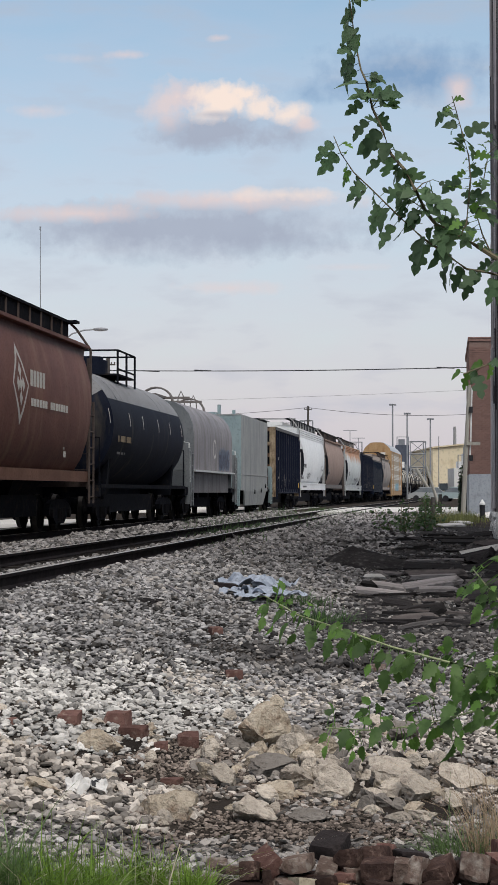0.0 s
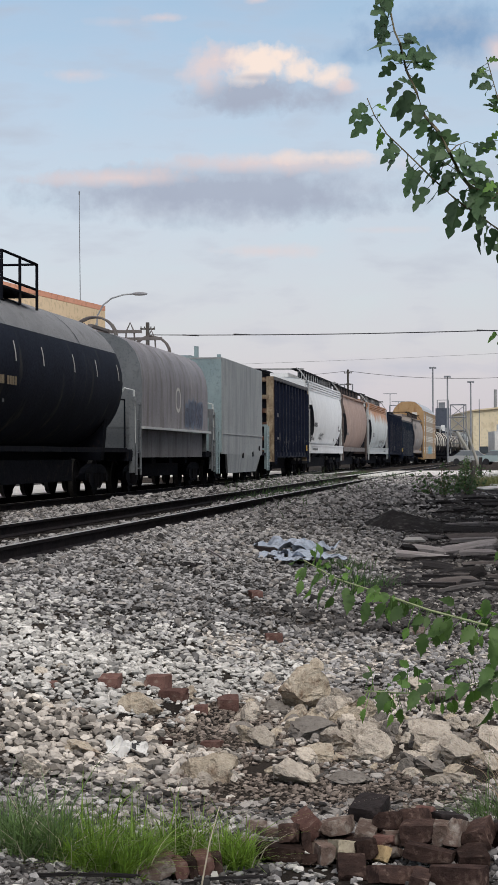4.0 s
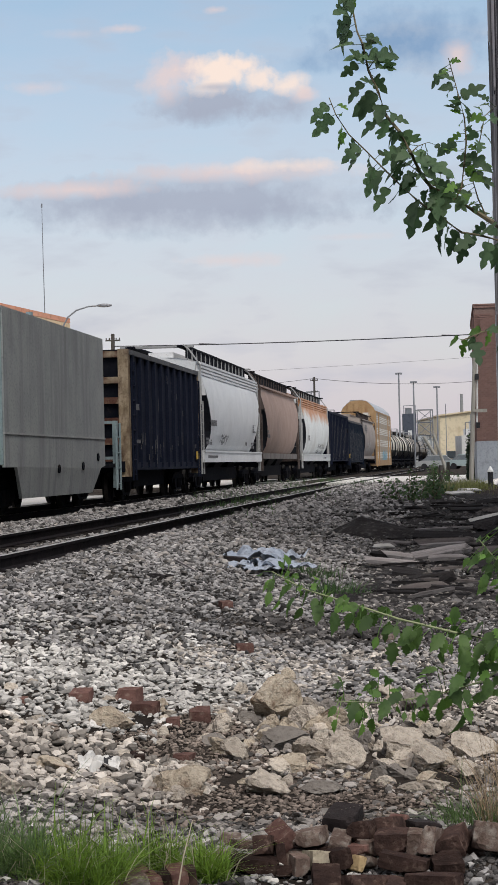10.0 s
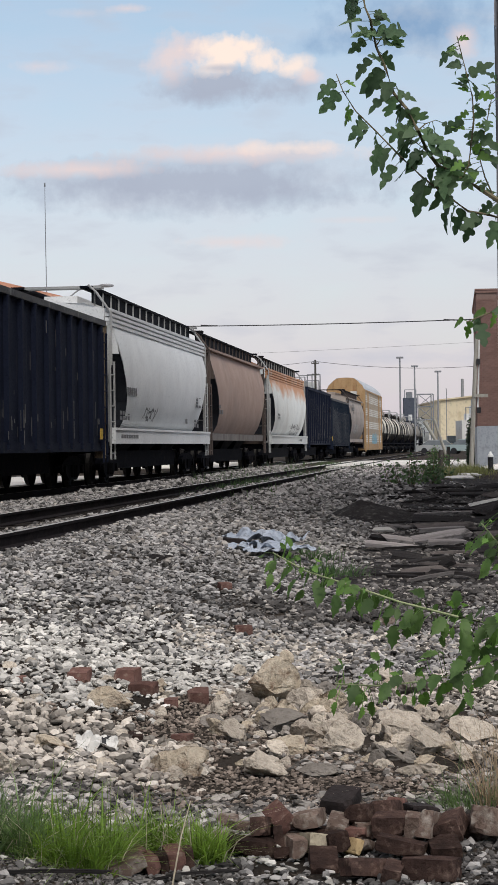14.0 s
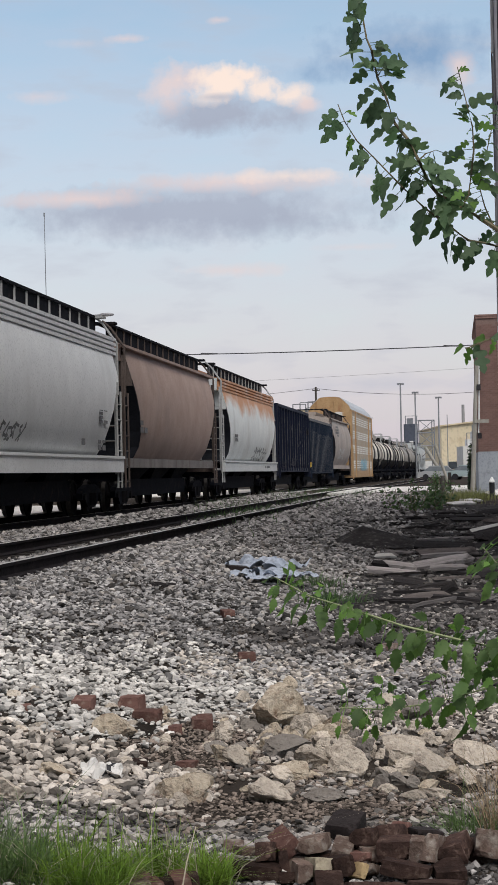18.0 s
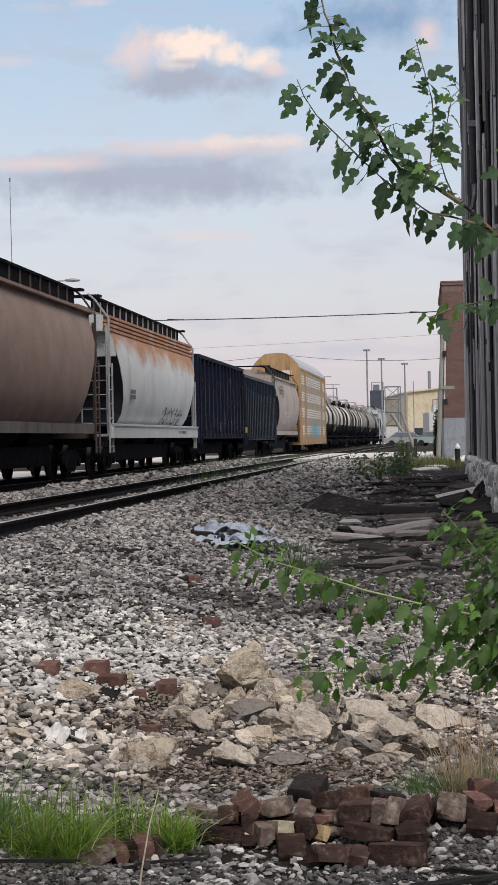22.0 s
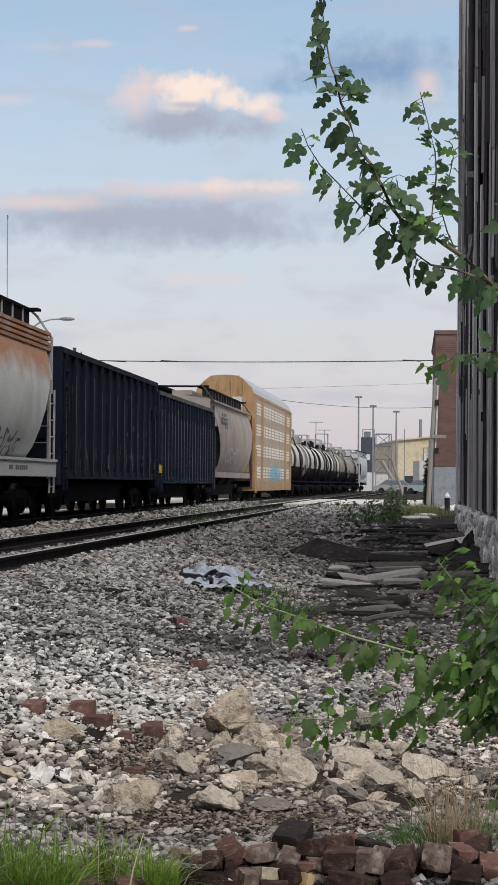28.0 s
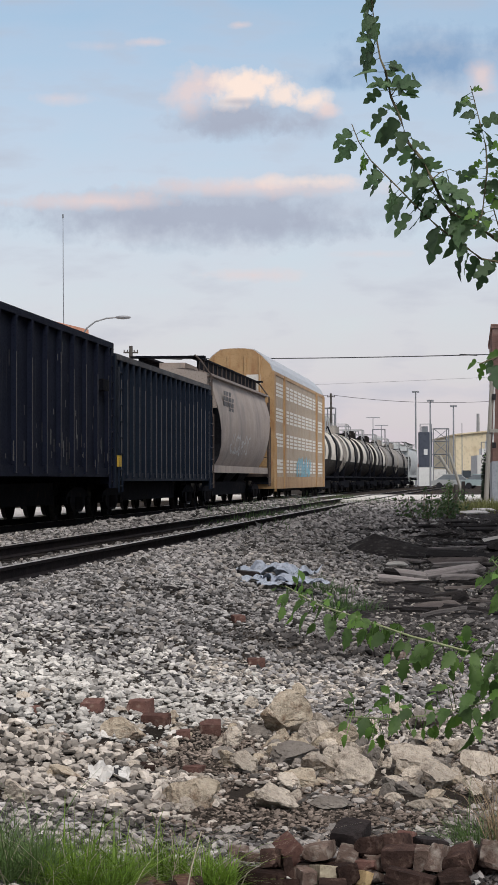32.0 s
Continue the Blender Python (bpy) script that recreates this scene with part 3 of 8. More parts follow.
def bogie(car, y, wb=0.89):
    bm = bmesh.new()
    box(bm, -0.95, 0.95, y - 0.16, y + 0.16, 0.42, 0.66)
    box(bm, -0.22, 0.22, y - 0.22, y + 0.22, 0.6, 0.8)
    bevelled(bm, 0.02)
    part("bolster", bm, M["iron"], car)
    for sx in (-1, 1):
        bm = bmesh.new()
        x = sx * 1.0
        out = [(-1.15, 0.52), (-0.95, 0.63), (-0.45, 0.72), (0.45, 0.72), (0.95, 0.63), (1.15, 0.52), (1.12, 0.38), (0.80, 0.36), (0.42, 0.18), (-0.42, 0.18), (-0.80, 0.36), (-1.12, 0.38)]
        sideprism(bm, [(y + a, b) for a, b in out], x - 0.07, x + 0.07)
        bevelled(bm, 0.015)
        f = part("side_frame", bm, M["iron"], car)
        bm = bmesh.new()
        for k in (-0.2, 0.0, 0.2):
            bar(bm, (x + sx * 0.075, y + k, 0.24), (x + sx * 0.075, y + k, 0.52), 0.06, 8)
        part("spring", bm, M["wheel"], f)
    for dy in (-wb, wb):
        if not WHEEL_MESH:
            bm = bmesh.new()
            prof = [(-0.045, 0.06), (-0.045, 0.12), (-0.01, 0.16), (-0.01, 0.34), (-0.06, 0.37), (-0.07, 0.45), (-0.045, 0.45), (-0.035, 0.425), (0.065, 0.415), (0.065, 0.37), (0.03, 0.34), (0.03, 0.16), (0.06, 0.12), (0.06, 0.06)]
            for sx in (-1, 1):
                rings = []
                for k in range(20):
                    a = 2 * math.pi * k / 20
                    rings.append([(sx * (0.76 + px), r * math.cos(a), r * math.sin(a)) for px, r in prof])
                rings.append(rings[0])
                loft(bm, rings, closed=False, caps=False)
            for f in bm.faces:
                if all(abs(math.hypot(v.co.y, v.co.z) - 0.42) < 0.01 for v in f.verts):
                    f.material_index = 1
            bar(bm, (-1.02, 0, 0), (1.02, 0, 0), 0.075, 12)
            for sx in (-1, 1):
                bar(bm, (sx * 0.98, 0, 0), (sx * 1.12, 0, 0), 0.11, 8)
            bmesh.ops.remove_doubles(bm, verts=bm.verts, dist=1e-5)
            w = part("wheelset", bm, [M["wheel"], M["tread"]], car)
            WHEEL_MESH.append(w.data)
        else:
            w = new("wheelset", WHEEL_MESH[0])
            w.parent = car
        WHEELSETS.append((w, y + dy))


def underframe(car, L, z0=0.78, z1=1.0, trucks=None, wb=0.89):
    """Centre sill, end sills, couplers, black filler boxes and two bogies."""
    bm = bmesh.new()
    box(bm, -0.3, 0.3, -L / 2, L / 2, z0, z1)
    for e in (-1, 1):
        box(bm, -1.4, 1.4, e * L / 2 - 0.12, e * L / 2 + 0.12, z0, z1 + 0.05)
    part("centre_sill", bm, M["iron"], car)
    for e in (-1, 1):
        bm = bmesh.new()
        yy = e * (L / 2)
        box(bm, -0.1, 0.1, min(yy, yy + e * 0.42), max(yy, yy + e * 0.42), 0.74, 0.92)
        box(bm, -0.16, 0.16, min(yy + e * 0.34, yy + e * 0.5), max(yy + e * 0.34, yy + e * 0.5), 0.66, 1.0)
        bevelled(bm, 0.02)
        part("coupler", bm, M["iron"], car)
        bm = bmesh.new()
        pipe(bm, [(0.3, yy, 0.8), (0.32, yy + e * 0.2, 0.55), (0.25, yy + e * 0.42, 0.42), (0.1, yy + e * 0.5, 0.5)], 0.03, 6)
        part("air_hose", bm, M["iron"], car)
    ty = trucks if trucks is not None else L / 2 - 1.75
    # filler boxes added to keep the space beneath the car and trucks black
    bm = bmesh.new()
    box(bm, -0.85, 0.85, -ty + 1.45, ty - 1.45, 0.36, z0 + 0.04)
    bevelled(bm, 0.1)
    part("brake_gear", bm, M["iron"], car, "black filler box closing the dark space under the car")
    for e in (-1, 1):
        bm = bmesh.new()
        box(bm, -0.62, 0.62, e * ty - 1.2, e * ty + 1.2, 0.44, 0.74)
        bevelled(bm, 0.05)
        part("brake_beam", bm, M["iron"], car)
    for e in (-1, 1):
        bogie(car, e * ty, wb)


def ladder(car, x, y0, y1, z0, z1, material, step=0.38, r=0.018, name="ladder"):
    """Two uprights and rungs in the plane of the side at x."""
    bm = bmesh.new()
    for y in (y0, y1):
        bar(bm, (x, y, z0), (x, y, z1), r * 1.5)
    z = z0 + 0.15
    while z < z1:
        bar(bm, (x, y0, z), (x, y1, z), r)
        z += step
    return part(name, bm, material, car)


def endladder(car, y, x0, x1, z0, z1, material, step=0.38, r=0.018):
    bm = bmesh.new()
    for x in (x0, x1):
        bar(bm, (x, y, z0), (x, y, z1), r * 1.5)
    z = z0 + 0.15
    while z < z1:
        bar(bm, (x0, y, z), (x1, y, z), r)
        z += step
    return part("end_ladder", bm, material, car)


def stencil(car, name, x, y0, y1, z0, z1, material, rows=1, bars=6, label="", seed=1, lean=0.0):
    """Lettering too small to read, as bars on a side at x."""
    bm = bmesh.new()
    rng = random.Random(seed)
    h = (z1 - z0) / rows
    for r in range(rows):
        y, w = y0, (y1 - y0) / bars
        for b in range(bars):
            if rng.random() < 0.86:
                za, zb = z0 + r * h + 0.12 * h, z0 + (r + 1) * h - 0.12 * h
                box(bm, x, x + 0.006, y + 0.14 * w, y + 0.86 * w, za, zb)
            y += w
    ob = part(name, bm, material, car, label)
    return tagged(ob, kind="stuff") if rows * bars > 1 else ob


def tag_spray(car, x_of, y0, y1, z0, z1, material, seed, strokes=9, r=0.03, label="sprayed scrawl"):
    """A sprayed scrawl of bent strokes just proud of a side."""
    bm = bmesh.new()
    rng = random.Random(seed)
    for k in range(strokes):
        y = y0 + (y1 - y0) * (k + 0.5) / strokes
        w = (y1 - y0) / strokes
        pts = [(rng.uniform(-0.8, 0.8) * w + y, z0 + (z1 - z0) * q) for q in sorted(rng.uniform(0, 1) for _ in range(3))]
        pts = [(y - 0.4 * w, z0 + rng.uniform(0, 0.3) * (z1 - z0))] + pts + [(y + 0.6 * w, z1 - rng.uniform(0, 0.4) * (z1 - z0))]
        for a, b in zip(pts[:-1], pts[1:]):
            n = Vector((a[1] - b[1], b[0] - a[0])).normalized() * r if a != b else Vector((0, r))
            qs = [(a[0] + n.x, a[1] + n.y), (b[0] + n.x, b[1] + n.y), (b[0] - n.x, b[1] - n.y), (a[0] - n.x, a[1] - n.y)]
            try:
                bm.faces.new([bm.verts.new((x_of(zz) + 0.006, yy, zz)) for yy, zz in qs])
            except ValueError:
                pass
    return tagged(part("graffiti", bm, material, car, label), kind="stuff")


def covered_hopper(name, label, s_near, s_far, body_m, sill_m, roof_m, bands=True, sill=True, top=4.28, post_m=None, slope=1.0):
    car, L = add_car(name, label, "hopper car", s_near, s_far)
    h = L / 2
    post_m = post_m or sill_m
    # the bulging side, from sill to eaves, and the roof
    half = [(1.24, 1.36), (1.42, 1.66), (1.53, 2.05), (1.585, 2.5), (1.585, 2.95), (1.53, 3.4), (1.43, 3.8), (1.32, 4.1), (1.27, top)]
    ye = h - 0.62
    x_of = lambda z: float(np.interp(z, [p[1] for p in half], [p[0] for p in half]))
    bm = bmesh.new()
    prof = half + [(0.7, top + 0.17), (0, top + 0.2), (-0.7, top + 0.17)] + [(-x, z) for x, z in half[::-1]]
    ys = [-ye + 2 * ye * k / 14 for k in range(15)]
    # the ends slope in below the shoulder
    inset = lambda z: slope * float(np.interp(z, [1.36, 1.66, 2.05, 2.5, 2.95, 3.3, 3.7], [1.5, 1.42, 1.2, 0.84, 0.46, 0.16, 0.0]))
    loft(bm, [[(x, y * (ye - inset(z)) / ye, z) for x, z in prof] for y in ys], caps=False)
    part("body", bm, body_m, car, smooth=True)
    # eaves with pressed lines
    for sx in (-1, 1):
        bm = bmesh.new()
        n = 4 if bands else 1
        for k in range(n):
            z = top - 0.42 + 0.115 * k if bands else top - 0.1
            prism(bm, [(sx * 1.30, z), (sx * 1.44, z + 0.015), (sx * 1.44, z + 0.085), (sx * 1.30, z + 0.1)], -h + 0.25, h - 0.25)
        part("eave_band", bm, roof_m, car)
        if sill:
            bm = bmesh.new()
            box(bm, sx * 1.5 - 0.06, sx * 1.5 + 0.06, -h + 0.1, h - 0.1, 1.0, 1.37)
            box(bm, sx * 1.5 - 0.09, sx * 1.5 + 0.09, -h + 0.1, h - 0.1, 1.33, 1.39)
            part("side_sill", bm, sill_m, car)
        else:
            bm = bmesh.new()
            box(bm, sx * 1.36 - 0.04, sx * 1.36 + 0.04, -h + 0.25, h - 0.25, 1.12, 1.36)
            part("side_sill", bm, sill_m, car)
    # end frames: corner posts, slope sheet, ladders
    for e in (-1, 1):
        bm = bmesh.new()
        y = e * (h - 0.2)
        zs = [3.3, 2.95, 2.5, 2.05, 1.66, 1.36]
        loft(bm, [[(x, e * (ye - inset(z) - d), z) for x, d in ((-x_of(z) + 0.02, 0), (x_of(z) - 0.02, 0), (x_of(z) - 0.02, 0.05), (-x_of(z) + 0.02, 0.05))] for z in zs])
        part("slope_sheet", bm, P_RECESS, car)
        bm = bmesh.new()
        prism(bm, [(x, z) for x, z in [(x_of(3.2), 3.2)] + half[5:] + [(0.7, top + 0.17), (-0.7, top + 0.17)] + [(-x, z) for x, z in half[:4:-1]] + [(-x_of(3.2), 3.2)]], min(e * ye, e * (ye - 0.05)), max(e * ye, e * (ye - 0.05)))
        # brown car's end takes the dark post colour, its shade put into the paint
        part("end_panel", bm, P_PALE if body_m is P_RUSTWHITE else P_DARKPOST if body_m is P_BROWN else body_m, car)
        bm = bmesh.new()
        for k in range(3):
            box(bm, 0.25 + 0.26 * k, 0.45 + 0.26 * k, min(e * ye, e * (ye + 0.006)), max(e * ye, e * (ye + 0.006)), 3.9, 4.05)
        part("end_lettering", bm, P_MARK, car)
        bm = bmesh.new()
        for sx in (-1, 1):
            box(bm, sx * 1.40 - 0.035, sx * 1.40 + 0.035, y - 0.05, y + 0.05, 0.95, top - 0.3)
        box(bm, -1.36, 1.36, y - 0.04, y + 0.04, 1.0, 1.12)
        part("corner_post", bm, post_m, car)
        bm = bmesh.new()
        prism(bm, [(-1.3, top), (0, top + 0.2), (1.3, top), (1.28, top - 0.42), (0, top - 0.35), (-1.28, top - 0.42)], min(y, e * ye), max(y, e * ye))
        part("end_hood", bm, P_PALE if body_m is P_RUSTWHITE else roof_m, car)
        ladder(car, 1.47, y - 0.25, y + 0.25, 0.62, 3.0, post_m)
        endladder(car, y + e * 0.07, 0.7, 1.38, 1.25, 3.6, post_m, r=0.014)
        ladder(car, -1.47, y - 0.25, y + 0.25, 0.62, 3.0, post_m)
        bm = bmesh.new()
        pipe(bm, [(1.45, y, 2.9), (1.45, y, top - 0.1), (1.1, y, top + 0.40), (0.9, y, top + 0.58)], 0.032)
        part("grab_iron", bm, post_m, car)
    # roof walk on both sides of the hatch trough
    bm = bmesh.new()
    box(bm, -0.42, 0.42, -h + 1.2, h - 1.2, top + 0.17, top + 0.40)
    part("hatch_trough", bm, roof_m, car)
    for sx in (-1, 1):
        bm = bmesh.new()
        box(bm, sx * 0.85 - 0.16, sx * 0.85 + 0.16, -h + 0.2, h - 0.2, top + 0.50, top + 0.56)
        part("roof_walk", bm, M["iron"], car)
        bm = bmesh.new()
        box(bm, sx * 0.95 - 0.01, sx * 0.95 + 0.01, -h + 0.4, h - 0.4, top + 0.16, top + 0.50)
        part("walk_screen", bm, M["iron"], car)
        bm = bmesh.new()
        box(bm, -0.015, 0.015, -0.035, 0.035, top + 0.1, top + 0.50)
        br = part("walk_bracket", bm, post_m, car)
        y = -h + 0.6
        while y < h - 0.4:
            o = new("walk_bracket", br.data) if y > -h + 0.7 else br
            o.parent = car
            o.matrix_basis = pose(sx * 0.975, y, 0)
            y += 1.05
    for e in (-1, 1):
        bm = bmesh.new()
        box(bm, -1.2, 1.2, e * (h - 0.45) - 0.2, e * (h - 0.45) + 0.2, top + 0.50, top + 0.56)
        part("end_platform", bm, P_GREYPOST if body_m is P_WHITE else M["iron"], car)
    # hopper bays
    for k in (-1, 0, 1):
        bm = bmesh.new()
        c = k * (L - 5.6) / 3
        w = (L - 5.6) / 6 - 0.1
        loft(bm, [[(-1.2, c - w, 1.36), (1.2, c - w, 1.36), (1.2, c + w, 1.36), (-1.2, c + w, 1.36)], [(-0.5, c - 0.3, 0.42), (0.5, c - 0.3, 0.42), (0.5, c + 0.3, 0.42), (-0.5, c + 0.3, 0.42)]])
        part("hopper_bay", bm, M["iron"], car)
    underframe(car, L)
    return car, L, x_of


def tank_car(name, label, s_near, s_far, tank_m, top_m=None, r=1.45, zc=2.43, dome="end", rings=()):
    car, L = add_car(name, label, "tank car", s_near, s_far)
    h = L / 2 - 0.55
    bm = bmesh.new()
    n = 40
    sec = [(-h, 0.02), (-h + 0.05, 0.5), (-h + 0.16, 0.9), (-h + 0.34, 1.22), (-h + 0.6, r)] + [(-h + 0.6 + (2 * h - 1.2) * k / 8, r) for k in range(1, 8)] + [(h - 0.6, r), (h - 0.34, 1.22), (h - 0.16, 0.9), (h - 0.05, 0.5), (h, 0.02)]
    loft(bm, [[(q * math.sin(2 * math.pi * k / n), y, zc + q * math.cos(2 * math.pi * k / n)) for k in range(n)] for y, q in sec])
    # second colour on the upper shell, above about half the radius
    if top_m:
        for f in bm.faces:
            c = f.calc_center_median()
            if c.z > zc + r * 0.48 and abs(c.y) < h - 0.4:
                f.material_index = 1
    part("tank", bm, [tank_m, top_m] if top_m else tank_m, car, smooth=True)
    for k, (y, w, mt) in enumerate(rings):
        bm = bmesh.new()
        rr = r + 0.012
        loft(bm, [[(rr * math.sin(2 * math.pi * k / n), yy, zc + rr * math.cos(2 * math.pi * k / n)) for k in range(n)] for yy in (y - w / 2, y + w / 2)], caps=False)
        part("tank_ring", bm, mt, car, smooth=True)
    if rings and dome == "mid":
        # black shell round the lower part of the tank
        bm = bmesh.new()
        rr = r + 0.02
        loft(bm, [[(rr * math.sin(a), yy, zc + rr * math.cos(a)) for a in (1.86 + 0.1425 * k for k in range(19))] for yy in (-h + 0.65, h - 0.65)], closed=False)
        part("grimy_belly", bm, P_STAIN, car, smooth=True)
    # saddle sill and running boards
    bm = bmesh.new()
    for sx in (-1, 1):
        box(bm, sx * 1.36 - 0.05, sx * 1.36 + 0.05, -L / 2 + 0.1, L / 2 - 0.1, 0.98, 1.08)
    box(bm, -1.36, 1.36, -L / 2 + 0.1, -L / 2 + 0.5, 0.98, 1.04)
    box(bm, -1.36, 1.36, L / 2 - 0.5, L / 2 - 0.1, 0.98, 1.04)
    part("running_board", bm, M["iron"], car)
    for e in (-1, 1):
        bm = bmesh.new()
        prism(bm, [(-1.2, 0.8), (-1.3, 1.9), (-0.9, 1.35), (0, 1.0), (0.9, 1.35), (1.3, 1.9), (1.2, 0.8)], e * (h - 1.3) - 0.15, e * (h - 1.3) + 0.15)
        part("saddle", bm, M["iron"], car)
        bm = bmesh.new()
        y = e * (L / 2 - 0.15)
        pipe(bm, [(1.36, y, 1.0), (1.36, y, 2.2), (0.0, y, 2.3), (-1.36, y, 2.2), (-1.36, y, 1.0)], 0.025)
        part("end_railing", bm, M["iron"], car)
    dy = -h + 5.2 if dome == "end" else 0.0
    bm = bmesh.new()
    bar(bm, (0, dy, zc + r - 0.1), (0, dy, zc + r + 0.42), 0.48, 16)
    bar(bm, (0, dy, zc + r + 0.42), (0, dy, zc + r + 0.52), 0.36, 16)
    part("dome", bm, tank_m, car, smooth=True)
    bm = bmesh.new()
    box(bm, -1.0, 1.0, dy - 1.3, dy + 1.3, zc + r - 0.06, zc + r - 0.02)
    part("dome_platform", bm, M["iron"], car)
    bm = bmesh.new()
    zt = zc + r + (0.60 if dome == "end" else 0.6)
    for x in (-1.0, 1.0):
        for y in (dy - 1.3, dy, dy + 1.3):
            bar(bm, (x, y, zc + r - 0.3), (x, y, zt), 0.03)
        for z in (zt, zt - 0.5):
            bar(bm, (x, dy - 1.3, z), (x, dy + 1.3, z), 0.026)
    for y in (dy - 1.3, dy + 1.3):
        bar(bm, (-1, y, zt), (1, y, zt), 0.026)
    part("dome_railing", bm, M["iron"] if dome == "end" else P_GREYPOST, car)
    if dome != "end":
        bm = bmesh.new()
        for y in (dy - 0.25, dy + 0.25):
            pipe(bm, [(1.42, y, 1.0), (1.56, y, 2.0), (1.5, y, 2.9), (1.2, y, 3.5), (1.0, y, zc + r + 0.1)], 0.025)
        for q in ((1.46, 1.3), (1.52, 1.7), (1.56, 2.1), (1.55, 2.5), (1.5, 2.9), (1.35, 3.25)):
            bar(bm, (q[0], dy - 0.25, q[1]), (q[0], dy + 0.25, q[1]), 0.02)
        part("tank_ladder", bm, M["iron"], car)
    underframe(car, L, trucks=L / 2 - 1.9)
    return car, L, h


def gondola(name, label, s_near, s_far, side_m, rib_m, top=3.85, low=0.86, ribs=14, end_m=None, post_m=None, chord_m=None, worn=None):
    car, L = add_car(name, label, "gondola", s_near, s_far)
    h = L / 2 - 0.1
    for sx in (-1, 1):
        bm = bmesh.new()
        box(bm, sx * 1.42 - 0.03, sx * 1.42 + 0.03, -h, h, low, top)
        part("side_sheet", bm, side_m, car)
        bm = bmesh.new()
        box(bm, sx * 1.46 - 0.08, sx * 1.46 + 0.08, -h, h, top - 0.13, top)
        bevelled(bm, 0.01)
        part("top_chord", bm, chord_m or side_m, car)
        bm = bmesh.new()
        box(bm, sx * 1.44 - 0.06, sx * 1.44 + 0.06, -h, h, low - 0.04, low + 0.16)
        part("side_sill", bm, side_m, car)
    bm = bmesh.new()
    prism(bm, [(-0.02, low), (0.1, low + 0.03), (0.1, top - 0.13), (-0.02, top - 0.13)], -0.06, 0.06)
    first = part("rib", bm, rib_m, car)
    first.matrix_basis = pose(1.45, -h + 0.5, 0)
    for k in range(1, ribs):
        o = new("rib", first.data)
        o.parent = car
        o.matrix_basis = pose(1.45, -h + 0.5 + (2 * h - 1.0) * k / (ribs - 1), 0)
    if worn:
        # pale strip on each rib's outer corner: wear and a painted edge highlight
        bm = bmesh.new()
        box(bm, 0.096, 0.106, -0.064, -0.046, low + 0.1, top - 0.2)
        edge = part("worn_edge", bm, worn, car)
        rw = random.Random(ribs)
        for k in range(ribs):
            o = edge if k == 0 else new("worn_edge", edge.data)
            o.parent = car
            o.matrix_basis = pose(1.45, -h + 0.5 + (2 * h - 1.0) * k / (ribs - 1), (low + 0.1) * 0.12) @ Matrix.Diagonal((1, 1, rw.uniform(0.78, 0.9), 1))
    for k in range(ribs):
        o = new("rib", first.data)
        o.parent = car
        o.matrix_basis = pose(-1.45, -h + 0.5 + (2 * h - 1.0) * k / (ribs - 1), 0, 0, 0, 180)
    for e in (-1, 1):
        bm = bmesh.new()
        box(bm, -1.42, 1.42, e * h - 0.03, e * h + 0.03, low, top)
        part("end_sheet", bm, M["iron"] if end_m else side_m, car)
        for z in (low + 0.1, low + 0.62, low + 1.14, low + 1.66, low + 2.18, top - 0.2) if end_m else (low + 0.1, low + 0.9, low + 1.7, top - 0.2):
            bm = bmesh.new()
            box(bm, -1.42, 1.42, min(e * h, e * (h + 0.14)), max(e * h, e * (h + 0.14)), z, z + 0.16)
            part("end_beam", bm, end_m or side_m, car)
        for x in (-1.42, 1.42):
            bm = bmesh.new()
            box(bm, x - 0.16, x + 0.1 if x > 0 else x + 0.16, e * (h + 0.02) - 0.14, e * (h + 0.02) + 0.14, low - 0.2, top)
            bevelled(bm, 0.02)
            part("corner_post", bm, post_m or side_m, car)
        ladder(car, 1.56, e * (h - 0.3) - 0.2, e * (h - 0.3) + 0.2, low - 0.3, top - 0.3, rib_m)
    bm = bmesh.new()
    box(bm, -1.4, 1.4, -h, h, low, low + 0.08)
    part("floor", bm, M["iron"], car)
    underframe(car, L)
    return car, L


def scuffs(car, x, y0, y1, z0, z1, n, seed, material):
    """Pale scrapes and chalk streaks on a gondola's side, as one thin layer."""
    r = random.Random(seed)
    bm = bmesh.new()
    for _ in range(n):
        y, z = r.uniform(y0, y1), r.uniform(z0, z1) if r.random() < 0.4 else r.uniform(z0, z0 + 0.25 * (z1 - z0))
        w, hh = r.uniform(0.02, 0.08), r.uniform(0.06, 0.4)
        box(bm, x, x + 0.004, y, y + w, z, z + hh)
    tagged(part("wear", bm, material, car, "pale scrapes on the side"), kind="stuff")


